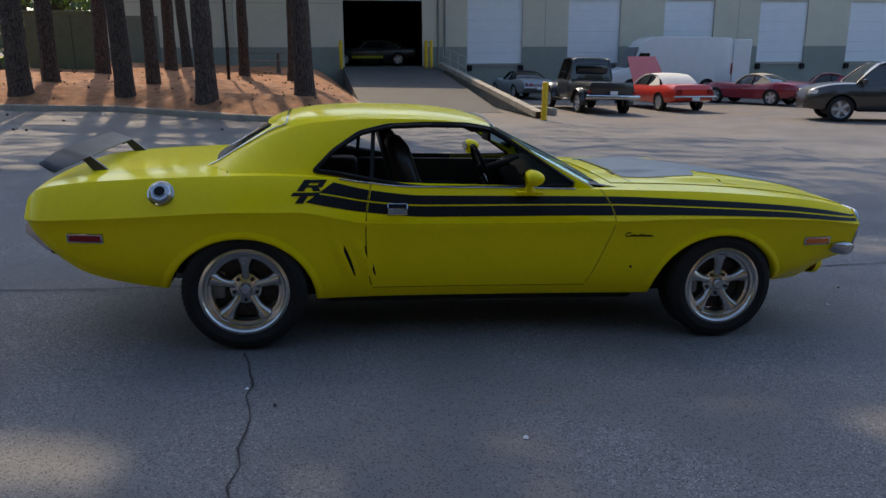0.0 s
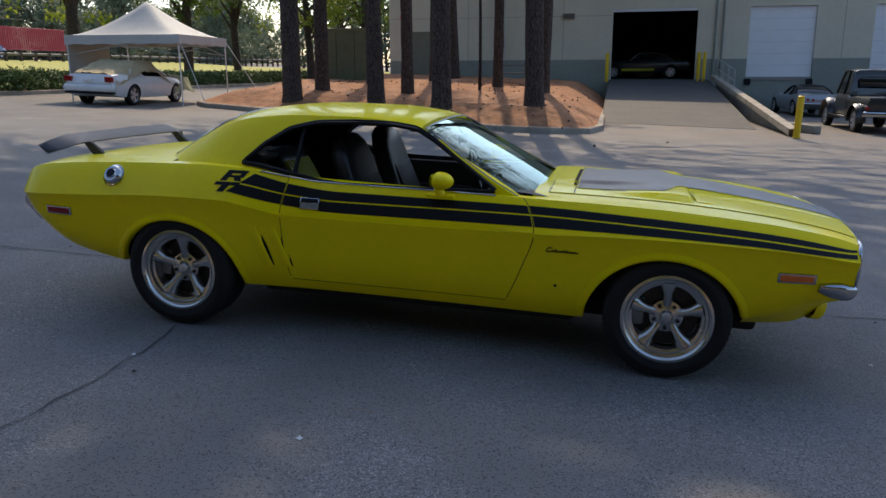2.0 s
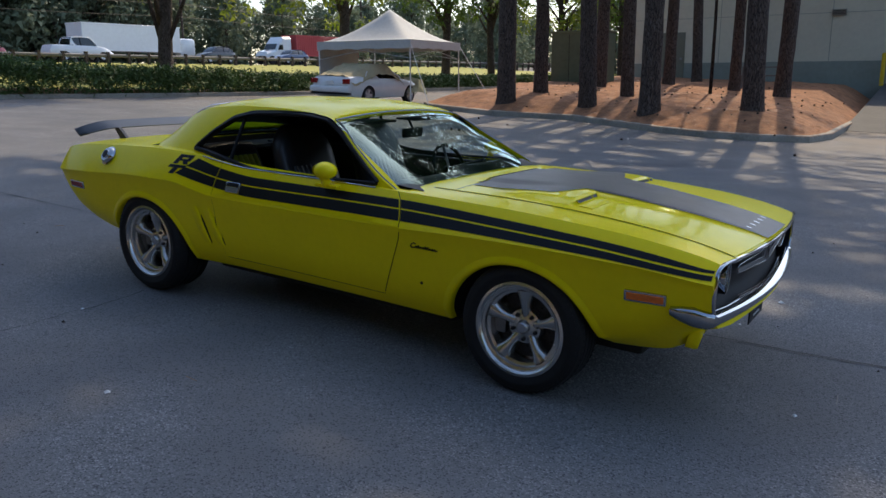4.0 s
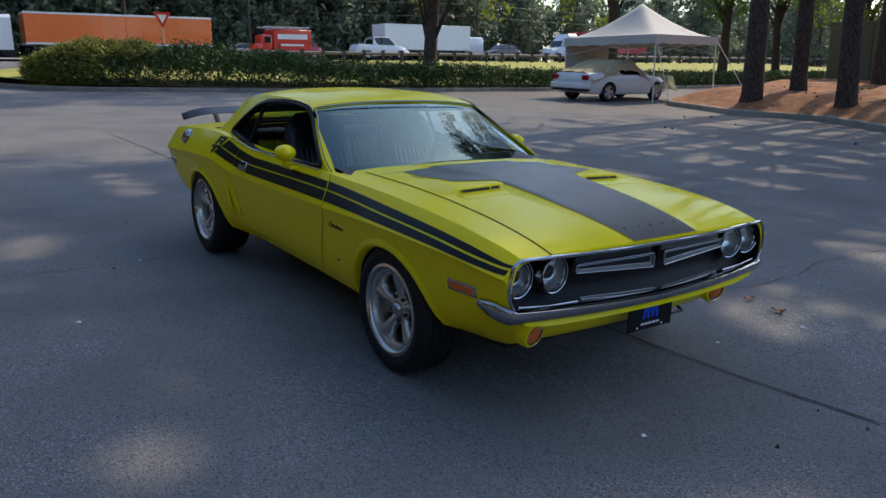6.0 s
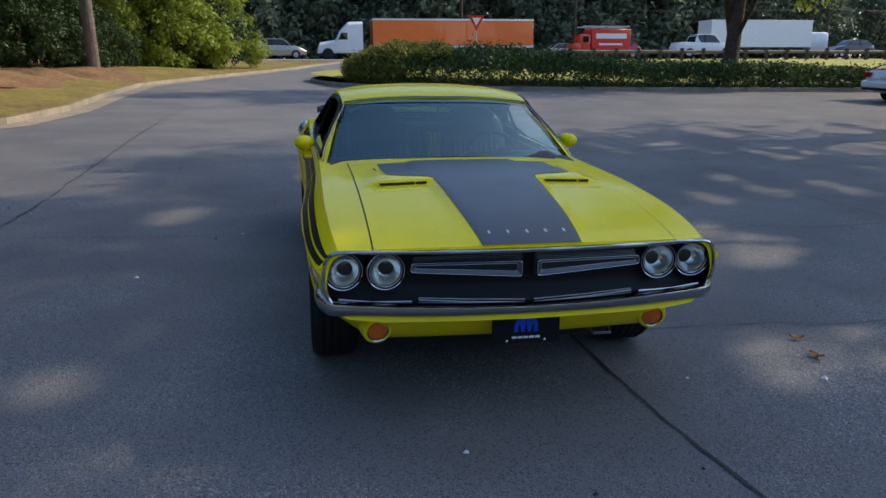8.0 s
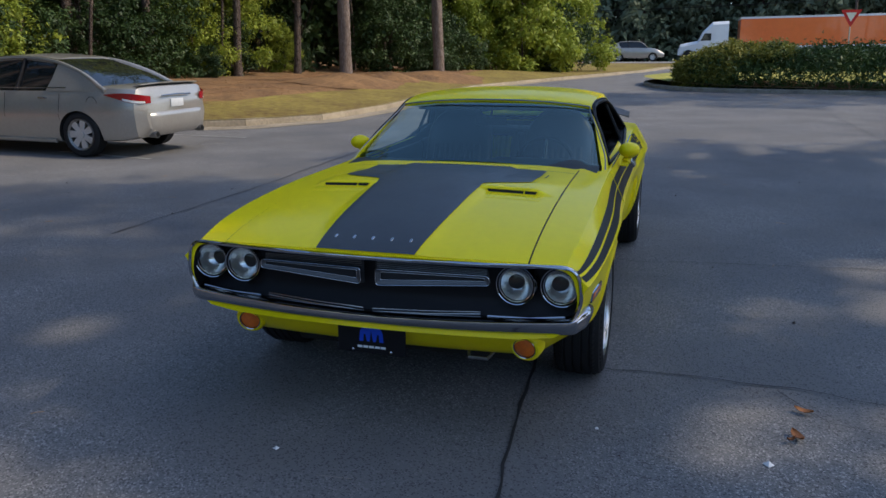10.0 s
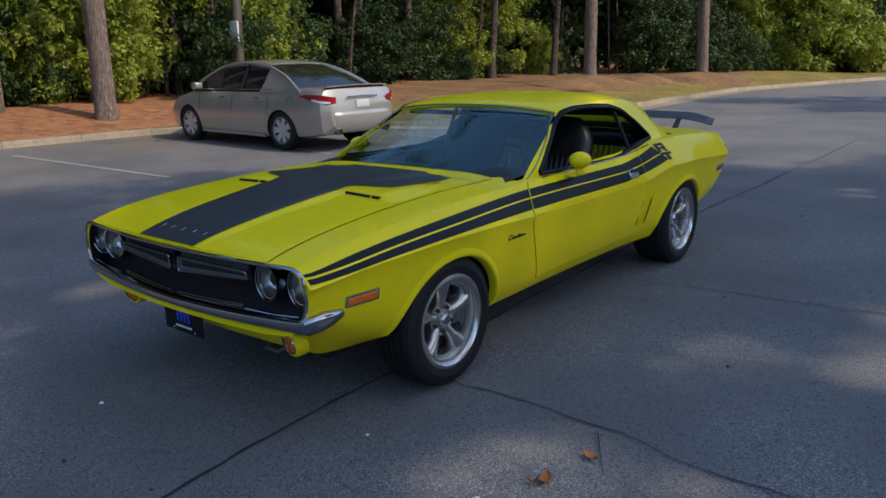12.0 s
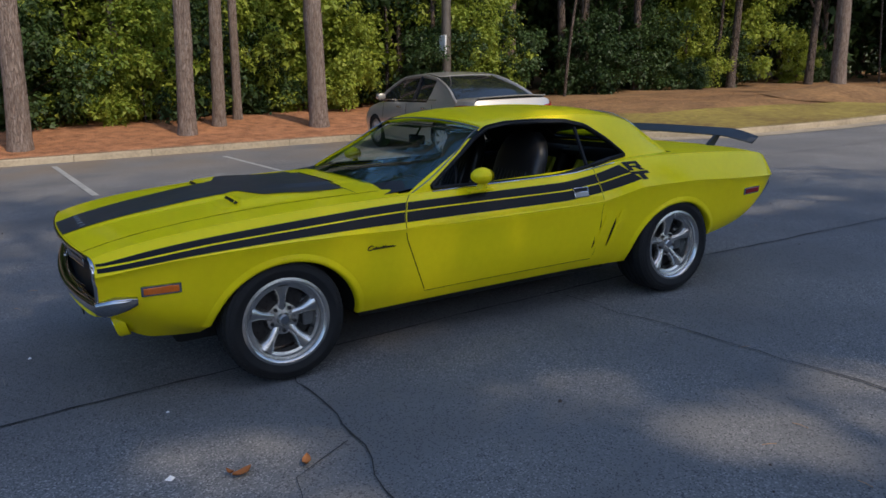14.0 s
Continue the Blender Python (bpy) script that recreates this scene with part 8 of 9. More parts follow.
# cars inside the drive-in door
ic, T, Wf, Lf = loft_vehicle("stored_car", pose(2.3, FY + 3.2, GZ0, 0, 0, 172), "dark coupe with a pale side stripe inside the warehouse", PAINT["black"],
    [(-2.3, 0.78), (-2.25, 0.92), (-1.0, 0.93), (0.7, 0.90), (1.5, 0.86), (2.3, 0.72)], [(-2.3, 0.78), (-0.8, 0.88), (1.2, 0.88), (2.3, 0.75)], [(-2.3, 0.4), (0, 0.26), (2.3, 0.4)],
    [(-1.38, 0.32, 0.38), (1.38, 0.32, 0.38)], (0.6, 0.1, -0.7, -1.5, 1.30, 0.92, 0.58), wheels=[(-1.38, 0.78, 0.33), (1.38, 0.78, 0.33)])
for s in (1, -1):
    box("side_stripe", -0.6, 1.0, s * 0.885, s * 0.892, 0.38, 0.50, M["pleat"], ic)
for x, z0, z1 in ((2.1, 1.9, 2.45), (3.5, 1.8, 2.4)):
    tagged(box("crate", x, x + 1.0, FY + 9, FY + 9.8, GZ0, z1, M["concrete"], None, 0.01), "pale box standing in the dark warehouse", "box")

# ---- traffic on the highway ----
HZ = gz(-70, 0) + 0.10


def lorry(y, nose, box_mat, length, label, cab_mat, ribs=False, x=-68.0):
    """nose: 1 heads towards +y, -1 towards -y."""
    root = thing("lorry", pose(x, y, HZ, 0, 0, 90 * nose), label, "truck")
    b = box("trailer", -length / 2, length / 2, -1.28, 1.28, 1.15, 3.55, box_mat, root, 0.03)
    for z in (1.15, 3.55):
        box("trailer_rail", -length / 2 - 0.02, length / 2 + 0.02, -1.31, 1.31, z - 0.10, z + 0.06, PAINT["white"] if not ribs else box_mat, root, 0.01)
    if ribs:
        for i in range(int(length / 0.35)):
            xx = -length / 2 + 0.2 + i * 0.35
            box("rib", xx, xx + 0.14, -1.33, 1.33, 1.25, 3.45, box_mat, b)
    for wx in (-length / 2 + 1.2, -length / 2 + 2.4, length / 2 - 1.0):
        for s in (1, -1):
            obj("wheel", lathe("wheel", [(0.0, -0.14), (0.3, -0.15), (0.5, -0.12), (0.5, 0.12), (0.3, 0.15), (0, 0.14)], 20), M["rubber"], root).matrix_local = pose(wx, s * 1.05, 0.5)
    if cab_mat:
        c0 = length / 2 + 0.9
        rows = []
        for xx, z0, z1, w in ((c0, 0.6, 3.35, 1.2), (c0 + 1.3, 0.6, 3.3, 1.2), (c0 + 2.1, 0.6, 2.5, 1.18), (c0 + 2.5, 0.6, 1.75, 1.1), (c0 + 3.9, 0.6, 1.5, 0.95), (c0 + 4.1, 0.6, 1.0, 0.9)):
            rows.append([(xx, -w, z0), (xx, -w, z1 - 0.25), (xx, -w * 0.8, z1), (xx, w * 0.8, z1), (xx, w, z1 - 0.25), (xx, w, z0)])
        cab = obj("cab", grid_me("cab", rows, sharp=30), cab_mat, root)
        for s in (1, -1):
            obj("cab_window", mesh_from("cab_window", [(c0 + 1.4, s * 1.21, 1.75), (c0 + 2.25, s * 1.19, 1.75), (c0 + 1.95, s * 1.2, 2.35), (c0 + 1.4, s * 1.21, 2.35)], [(0, 1, 2, 3)], False), GLASSY, cab)
            for wx in (c0 + 3.2, c0 + 0.4):
                obj("wheel", lathe("wheel", [(0.0, -0.14), (0.3, -0.15), (0.5, -0.12), (0.5, 0.12), (0.3, 0.15), (0, 0.14)], 20), M["rubber"], root).matrix_local = pose(wx, s * 1.05, 0.5)
        obj("windscreen", mesh_from("windscreen", [(c0 + 2.13, -0.95, 2.48), (c0 + 2.13, 0.95, 2.48), (c0 + 2.53, 0.95, 1.8), (c0 + 2.53, -0.95, 1.8)], [(0, 1, 2, 3)], False), GLASSY, cab)
    return root


lorry(14.4, -1, PAINT["orange"], 15.2, "orange trailer behind a white tractor on the highway", PAINT["white"])
lorry(75.5, -1, PAINT["rust"], 12.2, "red ribbed container behind a white tractor on the highway", PAINT["white"], True)
bt = lorry(45.0, 1, PAINT["white"], 11.0, "white box truck on the highway", None, False, -66.5)
lamp_on(bt, "cab", 5.6, 7.6, -1.1, 1.1, 0.7, 2.5, PAINT["white"], 0.25)

# small red box truck with a roof rack
rt = thing("box_truck", pose(-64.8, 28.2, HZ, 0, 0, -90), "small red box truck with white lettering bars and a roof rack", "truck")
box("cargo_box", -2.3, 1.5, -1.05, 1.05, 0.75, 2.6, PAINT["red"], rt, 0.03)
lamp_on(rt, "cab", 1.55, 2.55, -0.98, 0.98, 0.5, 2.15, PAINT["red"], 0.15)
lamp_on(rt, "nose", 2.5, 3.15, -0.95, 0.95, 0.5, 1.35, PAINT["red"], 0.12)
for sy in (1, -1):
    box("cab_window", 1.75, 2.35, sy * 0.985, sy * 0.99, 1.4, 1.95, GLASSY, rt)
    box("rack_rail", -2.3, 2.3, sy * 0.75, sy * 0.82, 2.78, 2.9, M["galv"], rt)
    box("lettering_bar", -1.9, 1.1, sy * 1.052, sy * 1.062, 1.75, 2.2, M["white"], rt)
    box("lettering_bar", -1.5, 0.8, sy * 1.052, sy * 1.062, 1.15, 1.32, M["white"], rt)
    for wx in (-1.4, 2.2):
        obj("wheel", lathe("wheel", [(0.0, -0.12), (0.2, -0.13), (0.38, -0.1), (0.38, 0.1), (0.2, 0.13), (0, 0.12)], 20), M["rubber"], rt).matrix_local = pose(wx, sy * 0.88, 0.38)
for xx in (-2.0, -0.2, 1.4):
    box("rack_bar", xx, xx + 0.08, -0.8, 0.8, 2.6, 2.8, M["galv"], rt)


def passing(y, nose, paint, label, tall=0.0, x=-63.5, cat="car", bed=False):
    r, T, Wf, Lf = loft_vehicle("passing_car", pose(x, y, HZ, 0, 0, 90 * nose), label, paint,
        [(-2.3, 0.8), (-2.2, 1.0 + tall * 0.3), (-1.2, 1.02 + tall * 0.3), (0.8, 1.0 + tall * 0.3), (1.6, 0.9 + tall * 0.3), (2.3, 0.65)], [(-2.3, 0.75), (-1.5, 0.9), (1.3, 0.9), (2.3, 0.65)],
        [(-2.3, 0.4), (0, 0.28), (2.3, 0.35)], [(-1.35, 0.32, 0.38), (1.4, 0.32, 0.38)], (1.0, 0.45, -0.75, -0.95, 1.85, 1.0 + tall * 0.3, 0.7) if bed else (1.0, 0.3, -1.0 - tall, -1.7 - tall * 0.4, 1.45 + tall * 0.6, 1.0 + tall * 0.3, 0.6), cat,
        "traffic on the highway", [(-1.35, 0.78, 0.33), (1.4, 0.78, 0.33)], n=26)
    return r


passing(-1.6, 1, PAINT["silver"], "silver SUV passing on the highway", 0.35)
passing(30.2, -1, PAINT["maroon"], "dark red SUV passing on the highway", 0.4, -66.2)
passing(36.6, 1, PAINT["white"], "white crew-cab pickup passing on the highway", 0.6, -61.5, "pickup", True).scale = (1.3, 1.05, 1.1)
passing(24.9, -1, PAINT["silver"], "silver car passing on the highway", 0.0, -67.5)
passing(53.5, -1, PAINT["brown"], "dark brown SUV passing on the highway", 0.4)
passing(65.0, -1, PAINT["blue"], "dark car passing on the highway", 0.3)

# ---- tent ----
tent = thing("canopy_tent", pose(-14.8, 19.8, gz(-14.8, 19.8), 0, 0, 6), "white peaked canopy tent with one side wall hanging", "tent")
TS = 1.95
rows = []
for u in np.linspace(-1, 1, 25):
    r = []
    for v in np.linspace(-1, 1, 25):
        d = max(abs(u), abs(v))
        z = 2.15 + 1.15 * (1 - d) ** 1.55 + 0.06 * (1 - d) - 0.05 * (1 - min(abs(u), abs(v))) * d
        r.append((u * TS, v * TS, z + 0.015 * noise.noise(Vector((u * 5, v * 5, 2)))))
    rows.append(r)
obj("canopy", slab_me("canopy", rows, 0.01, 60), M["canvas"], tent)
for a in range(4):
    m = Matrix.Rotation(math.pi / 2 * a, 4, "Z")
    rows = [[m @ Vector((TS + 0.004, v * TS, z + (0.02 * math.sin(v * 14) if z < 2 else 0))) for v in np.linspace(-1, 1, 25)] for z in (2.17, 2.02, 1.88)]
    obj("valance", slab_me("valance", rows, 0.006, 60, tuple(m.to_3x3() @ Vector((-1, 0, 0)))), M["canvas"], tent)
    p = m @ Vector((TS - 0.05, TS - 0.05, 0))
    obj("leg", tube("leg", [(p.x, p.y, -0.1), (p.x, p.y, 2.15)], 0.022, 6), M["white"], tent)
    q = m @ Vector((TS - 0.05, -TS + 0.05, 0))
    for za, zb in ((1.55, 2.12), (2.12, 1.55)):
        obj("brace", tube("brace", [(p.x, p.y, za), (q.x, q.y, zb)], 0.012, 5), M["galv"], tent)
rows = [[(-TS + 0.03 + 0.03 * math.sin(u * 6 + z), u, z) for u in np.linspace(-TS + 0.05, 0.7, 20)] for z in (2.1, 1.4, 0.75)]
obj("side_wall", slab_me("side_wall", rows, 0.008, 60, (1, 0, 0)), M["canvas"], tent)
for x, y in ((TS + 1.0, -TS - 0.6), (TS + 1.1, TS + 0.5)):
    obj("guy_rope", tube("guy_rope", [(math.copysign(TS, x) - 0.05, math.copysign(TS - 0.05, y), 2.1), (x, y, 0.0)], 0.012, 4), M["white"], tent)

# ---- pole lamp behind the sedan ----
pl = thing("light_pole", pose(-8.15, -13.15, verge_z(-8.15, -13.15)), "dark metal parking-lot light pole with a pale plate", "light pole")
obj("pole", lathe("pole", [(0.13, -0.2), (0.125, 3.0), (0.10, 9.0), (0, 9.0)], 20, "z"), mat("bronze_pole", (0.10, 0.085, 0.07), 0.5, 0.3, vary=0.2, scale=4), pl)
obj("pole_base", lathe("pole_base", [(0.26, -0.2), (0.26, 0.55), (0.22, 0.60), (0, 0.6)], 24, "z"), M["concrete"], pl)
box("notice_plate", 0.09, 0.14, -0.13, 0.17, 1.45, 1.98, mat("pale_plate", (0.55, 0.56, 0.56), 0.5, vary=0.1, scale=6), pl, 0.01)

# ---- yield sign ----
ys_ = thing("yield_sign", pose(-40.0, 10.0, gz(-40, 10) + 0.6, 0, 0, 4), "red and white triangular yield sign on a steel post", "road sign")
obj("post", tube("post", [(0, 0, -0.6), (0, 0, 2.55)], 0.03, 6), M["galv"], ys_)
for nm, k, x, mt in (("plate", 0.50, 0.034, mat("sign_red", (0.55, 0.03, 0.03), 0.4)), ("inner_triangle", 0.26, 0.046, M["white"])):
    tri = [(0, -k, 0.29 * k * 2), (0, k, 0.29 * k * 2), (0, 0, -k * 1.15)]
    obj(nm, mesh_from(nm, [(x, y, z + 2.45) for _, y, z in tri] + [(x - 0.01, y, z + 2.45) for _, y, z in tri], [(0, 1, 2), (5, 4, 3), (0, 3, 4, 1), (1, 4, 5, 2), (2, 5, 3, 0)], False), mt, ys_)

# ---- guard rail along the highway ----
gr = thing("guard_rail", Matrix.Identity(4), "grey steel guard rail on wooden posts along the highway", "guard rail")
rows = []
GXR = -54.0
for y in np.linspace(19, 149, 66):
    z = gz(GXR, y) + 0.46
    rows.append([(GXR + dx, y, z + dz) for dx, dz in ((0, 0.42), (0.06, 0.46), (0.08, 0.51), (0.03, 0.55), (0.08, 0.59), (0.06, 0.64), (0, 0.68))])
obj("rail", slab_me("rail", rows, 0.01, 60, (-1, 0, 0)), mat("weathered_rail", (0.17, 0.16, 0.15), 0.7, 0.2, vary=0.25, scale=2), gr)
for i in range(68):
    y = 19.2 + 1.9 * i
    z = gz(GXR, y)
    box("post", GXR - 0.12, GXR + 0.10, y - 0.11, y + 0.11, z, z + 1.30, M["bark"], gr)

# ---- utility poles and wires across the highway ----
for i, y in enumerate((-30, 20, 34.5, 70, 110)):
    up = thing("utility_pole", pose(-89, y, gz(-89, y)), "wooden utility pole across the highway", "utility pole", "utility poles")
    obj("pole", tube("pole", [(0, 0, -0.3), (0, 0, 12)], 0.16, 8), M["bark"], up)
    box("crossarm", -0.06, 0.06, -1.2, 1.2, 11.0, 11.15, M["bark"], up)
for k, (z, x) in enumerate(((11.2, -88.9), (8.6, -88.8), (6.9, -88.8))):
    wr = thing("overhead_wire", Matrix.Identity(4), "black overhead wire along the highway", "wire", "overhead wires")
    obj("wire", tube("wire", [(x, y, gz(-89, 0) + z - 0.5 * math.sin(math.pi * ((y + 30) % 50) / 50)) for y in range(-60, 121, 4)], 0.03, 4), M["trim_black"], wr)

# ---- green enclosure beside the warehouse ----
en = thing("enclosure", pose(-9.8, 26.2, gz(-9.8, 26) + 0.75, 0, 0, 3), "tall olive-green utility enclosure under the pines", "enclosure")
box("side_panel", -1.15, 1.15, -0.6, 0.6, -0.4, 2.05, M["green_box"], en, 0.02)
for x in (-0.38, 0.38):
    box("door_seam", x - 0.008, x + 0.008, -0.606, -0.6, -0.3, 1.98, M["trim_black"], en)
box("lid", -1.2, 1.2, -0.65, 0.65, 2.05, 2.12, M["green_box"], en, 0.015)

# ---- steel door, ladder, wall light on the warehouse ----
dr = thing("door_1", Matrix.Identity(4), "olive-grey steel door in the warehouse wall", "door", kind="structure")
box("leaf", -9.15, -7.75, FY - 0.04, FY, 1.1, 3.35, mat("door_olive", (0.17, 0.17, 0.13), 0.6, vary=0.1, scale=2), dr, 0.01)
box("handle", -7.95, -7.85, FY - 0.09, FY - 0.04, 2.1, 2.2, M["dull"], dr, 0.01)
ld = thing("wall_ladder", Matrix.Identity(4), "steel cage ladder up the warehouse wall", "ladder")
for x in (-4.86, -4.36):
    obj("stile", tube("stile", [(x, FY - 0.22, 2.0), (x, FY - 0.22, 8.4)], 0.025, 6), M["galv"], ld)
for i in range(21):
    obj("rung", tube("rung", [(-4.86, FY - 0.22, 2.1 + 0.3 * i), (-4.36, FY - 0.22, 2.1 + 0.3 * i)], 0.014, 5), M["galv"], ld)
al = thing("alarm_bell", pose(-9.5, FY - 0.02, 4.05, 90), "small red alarm bell on the wall", "alarm")
obj("bell", lathe("bell", [(0, 0.09), (0.10, 0.08), (0.14, 0.03), (0.14, 0)], 18, "z"), PAINT["red"], al)
vt = thing("wall_vent", pose(-1.35, FY - 0.03, 3.95), "small pale louvre box on the wall", "vent")
box("housing", -0.28, 0.28, -0.08, 0.0, -0.13, 0.13, M["concrete"], vt, 0.01)
for z in (-0.06, 0.0, 0.06):
    box("slat", -0.24, 0.24, -0.095, -0.08, z - 0.012, z + 0.012, M["trim_black"], vt)
for x in (5.30, 5.62):
    dp = thing("downpipe", Matrix.Identity(4), "grey rainwater downpipe on the warehouse wall", "pipe", "downpipes")
    obj("pipe", tube("pipe", [(x, FY - 0.06, 0.6 if x > 5.5 else 1.2), (x, FY - 0.06, 7.6)], 0.05, 8), M["wall_low"], dp)

# ---- picnic table ----
pt = thing("picnic_table", pose(-2.8, 26.2, gz(-2.8, 26.2) + 0.12 + island_mound(-2.8, 26.2), 0, 0, 6), "weathered grey wooden picnic table under the pines", "table")
wd = mat("weathered_wood", (0.16, 0.145, 0.13), 0.85, vary=0.3, scale=6, aniso=(0.2, 3, 3), bump=0.003, bump_scale=30)
for i in range(5):
    box("plank", -0.9, 0.9, -0.37 + 0.15 * i, -0.235 + 0.15 * i, 0.72, 0.76, wd, pt, 0.006)
for s in (1, -1):
    for i in range(2):
        box("bench_plank", -0.9, 0.9, s * (0.62 + 0.15 * i), s * (0.75 + 0.15 * i), 0.42, 0.46, wd, pt, 0.006)
    for t in (1, -1):
        obj("leg", tube("leg", [(s * 0.65, t * 0.62, 0.0), (s * 0.65, t * 0.2, 0.72)], 0.045, 4), wd, pt)
    obj("beam", tube("beam", [(s * 0.65, -0.78, 0.40), (s * 0.65, 0.78, 0.40)], 0.04, 4), wd, pt)

# ---- stall lines, cracks, seams ----
def stall(x0, y0, x1, y1):
    d = Vector((x1 - x0, y1 - y0))
    n = Vector((-d.y, d.x)).normalized() * 0.05
    rows = [[(x0 + d.x * t + k * n.x, y0 + d.y * t + k * n.y, gz(x0 + d.x * t, y0 + d.y * t) + 0.001) for k in (-1, 1)] for t in np.linspace(0, 1, 8)]
    return tagged(obj("stall_line", grid_me("stall_line", rows), M["line"]), "worn white parking stall line", "marking", "stall lines", "structure")


for a in ((1.52, -11.3, 1.37, -6.9), (-1.45, -10.6, -1.60, -6.25), (-4.85, -8.0, -4.52, -6.12), (-7.5, -9.0, -7.4, -6.2), (4.45, -11.0, 4.35, -6.8)):
    stall(*a)
CR = "dark crack in the asphalt"
JOINT = "dark paving joint across the lot"
ribbon("crack", [(-1.38, -0.9), (-1.33, -1.34), (-1.33, -1.85), (-1.34, -2.3), (-1.36, -3.2)], 0.013, M["tar"], CR, 0.03, seed=1)
ribbon("crack", [(1.40, 0.85), (1.41, 1.45), (1.46, 1.81), (1.51, 2.2), (1.50, 2.6), (1.43, 3.1), (1.52, 4.2)], 0.012, M["tar"], CR, 0.03, seed=2)
ribbon("crack", [(-0.74, 0.6), (-0.78, 1.27), (-0.80, 1.94), (-0.83, 2.5), (-0.88, 3.35), (-0.72, 3.9), (-0.8, 5.4)], 0.012, M["tar"], CR, 0.03, seed=3)
ribbon("seam", [(-10.6, 0.46), (-5.0, 0.46), (-2.4, 0.42), (0, 0.5), (1.5, 0.575), (2.45, 0.62), (3.1, 0.70), (4.0, 0.85), (8.5, 1.15)], 0.022, M["tar"], JOINT, 0.008, seed=4)
ribbon("seam", [(-0.4, -3.48), (-2.9, -3.43), (-5.1, -3.5), (-8.5, -3.58), (-16, -3.6)], 0.018, M["tar"], JOINT, 0.012, seed=5)
ribbon("seam", [(-16, 4.9), (-9.6, 4.73), (-5.3, 4.63), (-2.0, 4.68), (4, 4.9), (10, 5.1), (16, 5.0)], 0.015, M["tar"], JOINT, 0.012, seed=6)
ribbon("crack", [(-6.5, 4.7), (-3.5, 7.5), (1.0, 9.5), (5.0, 10.2)], 0.014, M["tar"], CR, 0.03, seed=7)
ribbon("crack", [(1.45, 1.75), (1.72, 1.95), (1.95, 2.4), (2.0, 2.9)], 0.006, M["tar"], CR, 0.03, seed=8)
ribbon("crack", [(-9, 1.2), (-9.5, 6), (-9.2, 10)], 0.015, M["tar"], CR, 0.04, seed=9)
# pale scratches and fallen things
for k, (x, y, a, l) in enumerate(((2.72, -0.05, 98, 0.28), (2.2, 1.2, 70, 0.16), (1.1, 2.3, 25, 0.12))):
    ribbon("scratch", [(x, y), (x + l * math.cos(radians(a)), y + l * math.sin(radians(a)))], 0.006, M["concrete"], "pale scratch on the asphalt", 0.01, seed=30 + k)
brown = leaf_mat("dry_leaf", (0.20, 0.07, 0.02), (0.42, 0.18, 0.06), 0.1)


def dry_leaf(x, y, size, yaw):
    rows = []
    for u in np.linspace(-1, 1, 7):
        w = (1 - u * u) ** 0.7 * 0.32
        rows.append([(u * size / 2 * 1.4, v * w * size, 0.004 + 0.012 * (u * u) + 0.010 * abs(v)) for v in (-1, -0.4, 0.3, 1)])
    o = obj("fallen_leaf", slab_me("fallen_leaf", rows, 0.0012, 60), brown)
    o.matrix_world = on_ground(x, y, yaw, 0.002)
    return tagged(o, "dry curled brown leaf on the asphalt", "leaf", "fallen leaves")


for x, y, sz, yw in ((1.93, 1.76, 0.066, 20), (1.68, 1.82, 0.058, 65), (1.97, 1.73, 0.030, 120)):
    dry_leaf(x, y, sz, yw)
rng = random.Random(77)
chip = mesh_from("chip", [(0.012, 0, 0), (0, 0.010, 0), (-0.011, 0.002, 0), (0.001, -0.012, 0), (0.001, 0, 0.008)], [(0, 1, 4), (1, 2, 4), (2, 3, 4), (3, 0, 4), (3, 2, 1, 0)], False)
for x, y, k in ((-0.13, -2.03, 1.6), (2.57, -0.30, 1.3), (2.18, 1.62, 2.0), (-1.35, -1.38, 1.2), (2.05, 0.95, 0.9)):
    o = obj("chip", chip, M["white"])
    o.matrix_world = on_ground(x, y, rng.uniform(0, 360), 0.0) @ Matrix.Diagonal((k, k, k, 1))
    tagged(o, "small pale stone chip on the asphalt", "stone", "loose chips")
pc = mesh_from("pebble", [(0.010, 0, 0), (0, 0.012, 0), (-0.012, 0, 0), (0, -0.010, 0), (0, 0, 0.012)], [(0, 1, 4), (1, 2, 4), (2, 3, 4), (3, 0, 4), (3, 2, 1, 0)], False)
pmat = mat("pebble_dark", (0.05, 0.04, 0.035), 0.9, rand=0.6, vary=0.4)
for i in range(110):
    x, y = rng.uniform(-6, 5), rng.uniform(-7, 7)
    if abs(x) < 2.4 and abs(y) < 0.95:
        continue
    o = obj("pebble", pc, pmat)
    k = rng.uniform(0.4, 1.3)
    o.matrix_world = on_ground(x, y, rng.uniform(0, 360), 0.0) @ Matrix.Diagonal((k, k, k, 1))
    tagged(o, "small dark pebble on the asphalt", "stone", "loose pebbles")
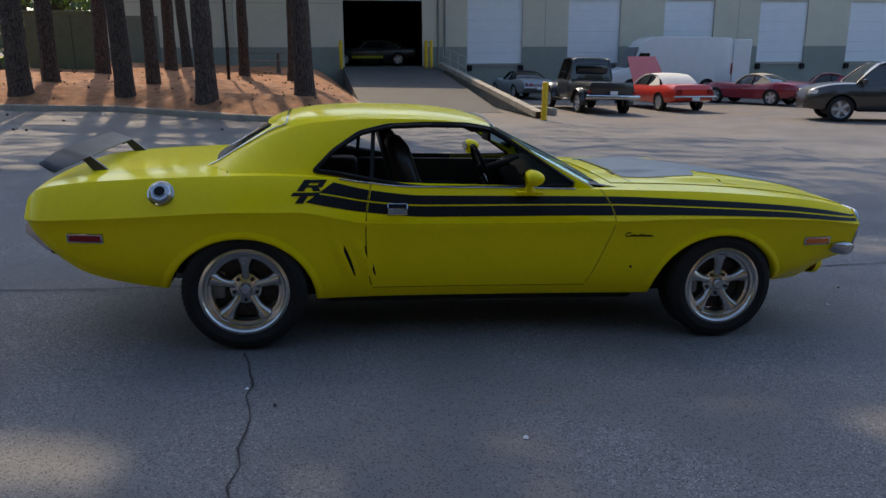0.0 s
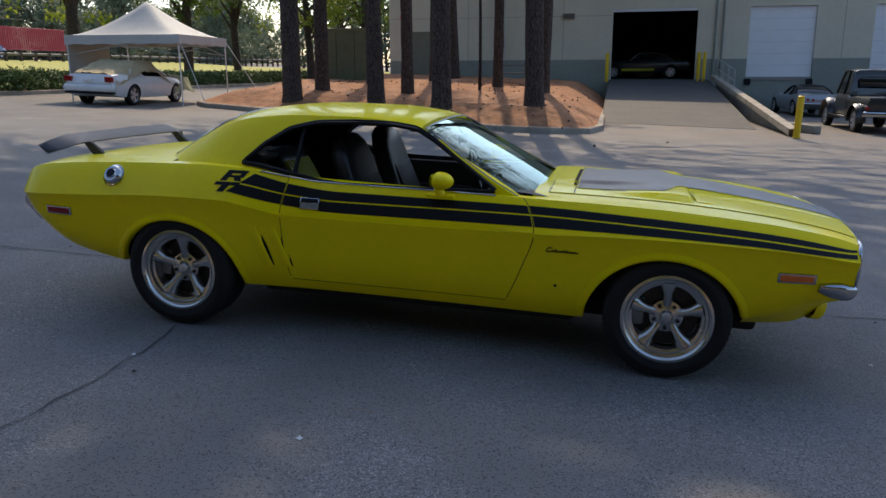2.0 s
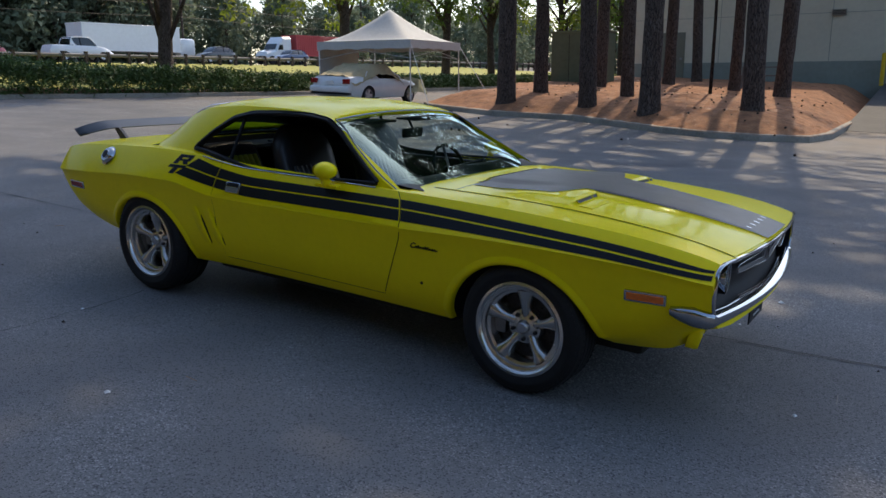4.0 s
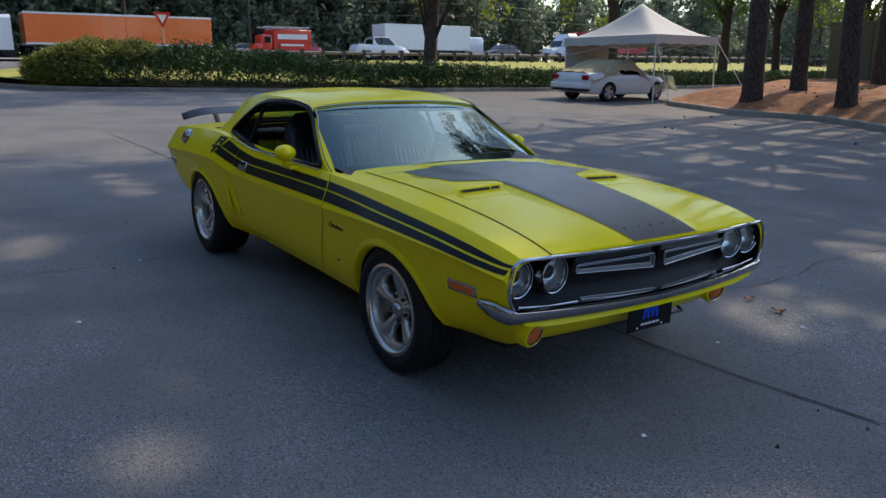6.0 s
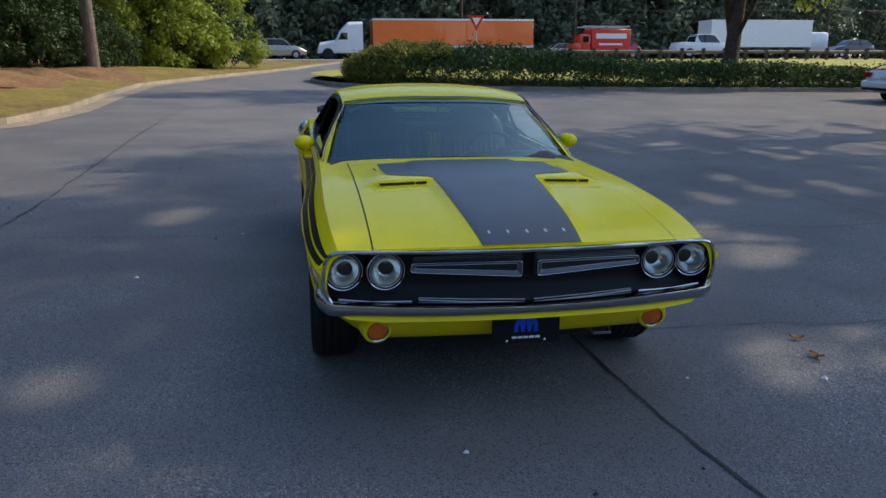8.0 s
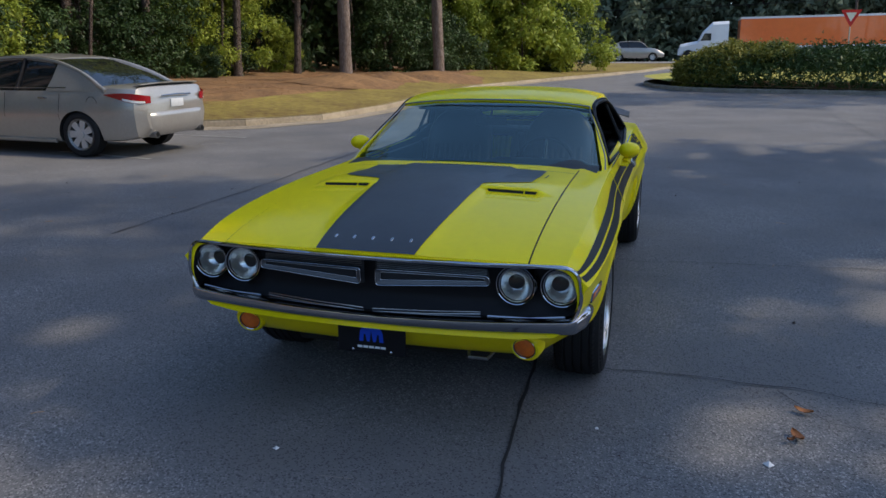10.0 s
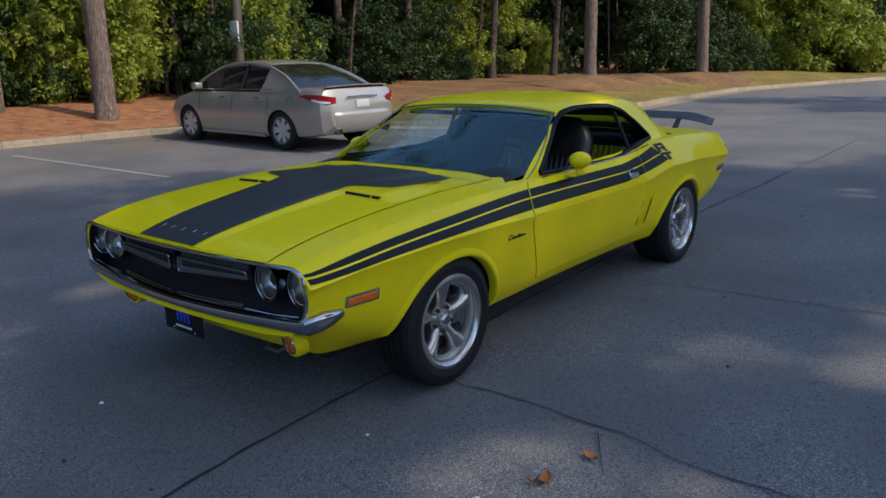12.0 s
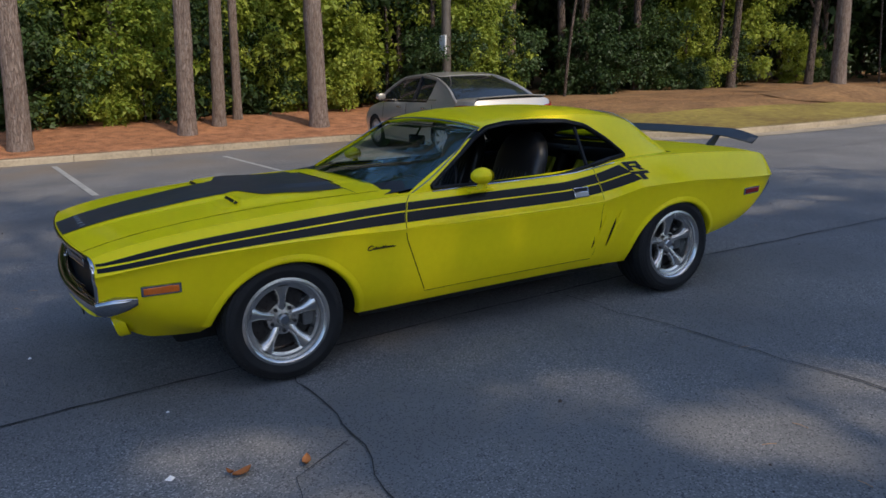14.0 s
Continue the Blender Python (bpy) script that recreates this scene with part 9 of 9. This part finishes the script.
straw_mat = mat("dry_needle", (0.34, 0.20, 0.10), 0.9, rand=0.5, vary=0.3)
for i in range(46):
    x, y = rng.uniform(-4.5, 4.5), rng.uniform(-5.5, 6.5)
    if abs(x) < 2.5 and abs(y) < 1.05:
        continue
    le, be = rng.uniform(0.05, 0.11), rng.uniform(-0.4, 0.4)
    o = obj("pine_needle", tube("pine_needle", [(0, 0, 0.002), (le * 0.5, le * be * 0.3, 0.006), (le, le * be, 0.002)], 0.0014, 4), straw_mat)
    o.matrix_world = on_ground(x, y, rng.uniform(0, 360), 0.001)
    tagged(o, "fallen tan pine needle on the asphalt", "pine needle", "fallen pine needles")
cone = lathe("pine_cone", [(0.0, 0.0), (0.025, 0.008), (0.034, 0.03), (0.026, 0.06), (0.0, 0.085)], 8, "z", 20)
cmat = mat("cone_brown", (0.06, 0.04, 0.028), 0.9, vary=0.4, scale=30)
for i in range(190):
    x, y = rng.uniform(-11, 0.2), rng.uniform(13.0, 26)
    if i < 9:
        x, y = rng.uniform(-9, 5), rng.uniform(8.5, 16)
    inside = i >= 9
    d = min(math.hypot(x - a, y - b) for a, b in PINE_EDGE[1:])
    line = next((b0 + (b1 - b0) * (x - a0) / (a1 - a0) for (a0, b0), (a1, b1) in zip(PINE_EDGE[4:12], PINE_EDGE[5:13]) if a1 <= x <= a0), 14)
    if inside and y < line + 0.4:
        continue
    if not inside and y > line - 0.4:
        continue
    o = obj("pine_cone", cone, cmat)
    z = gz(x, y) + (0.13 + island_mound(x, y) if inside else 0)
    o.matrix_world = pose(x, y, z + 0.01, rng.uniform(60, 110), rng.uniform(0, 40), rng.uniform(0, 360)) @ Matrix.Diagonal((0.8, 0.8, 0.8, 1))
    tagged(o, "dark fallen pine cone", "pine cone", "fallen pine cones")
# concrete wheel stop by the ramp
ws_ = thing("wheel_stop", on_ground(6.25, 19.6, 118), "pale concrete wheel stop beside the ramp", "wheel stop")
obj("block", box_me("block", -0.85, 0.85, -0.14, 0.14, 0, 0.24, 0.05, 2, True), M["concrete"], ws_)
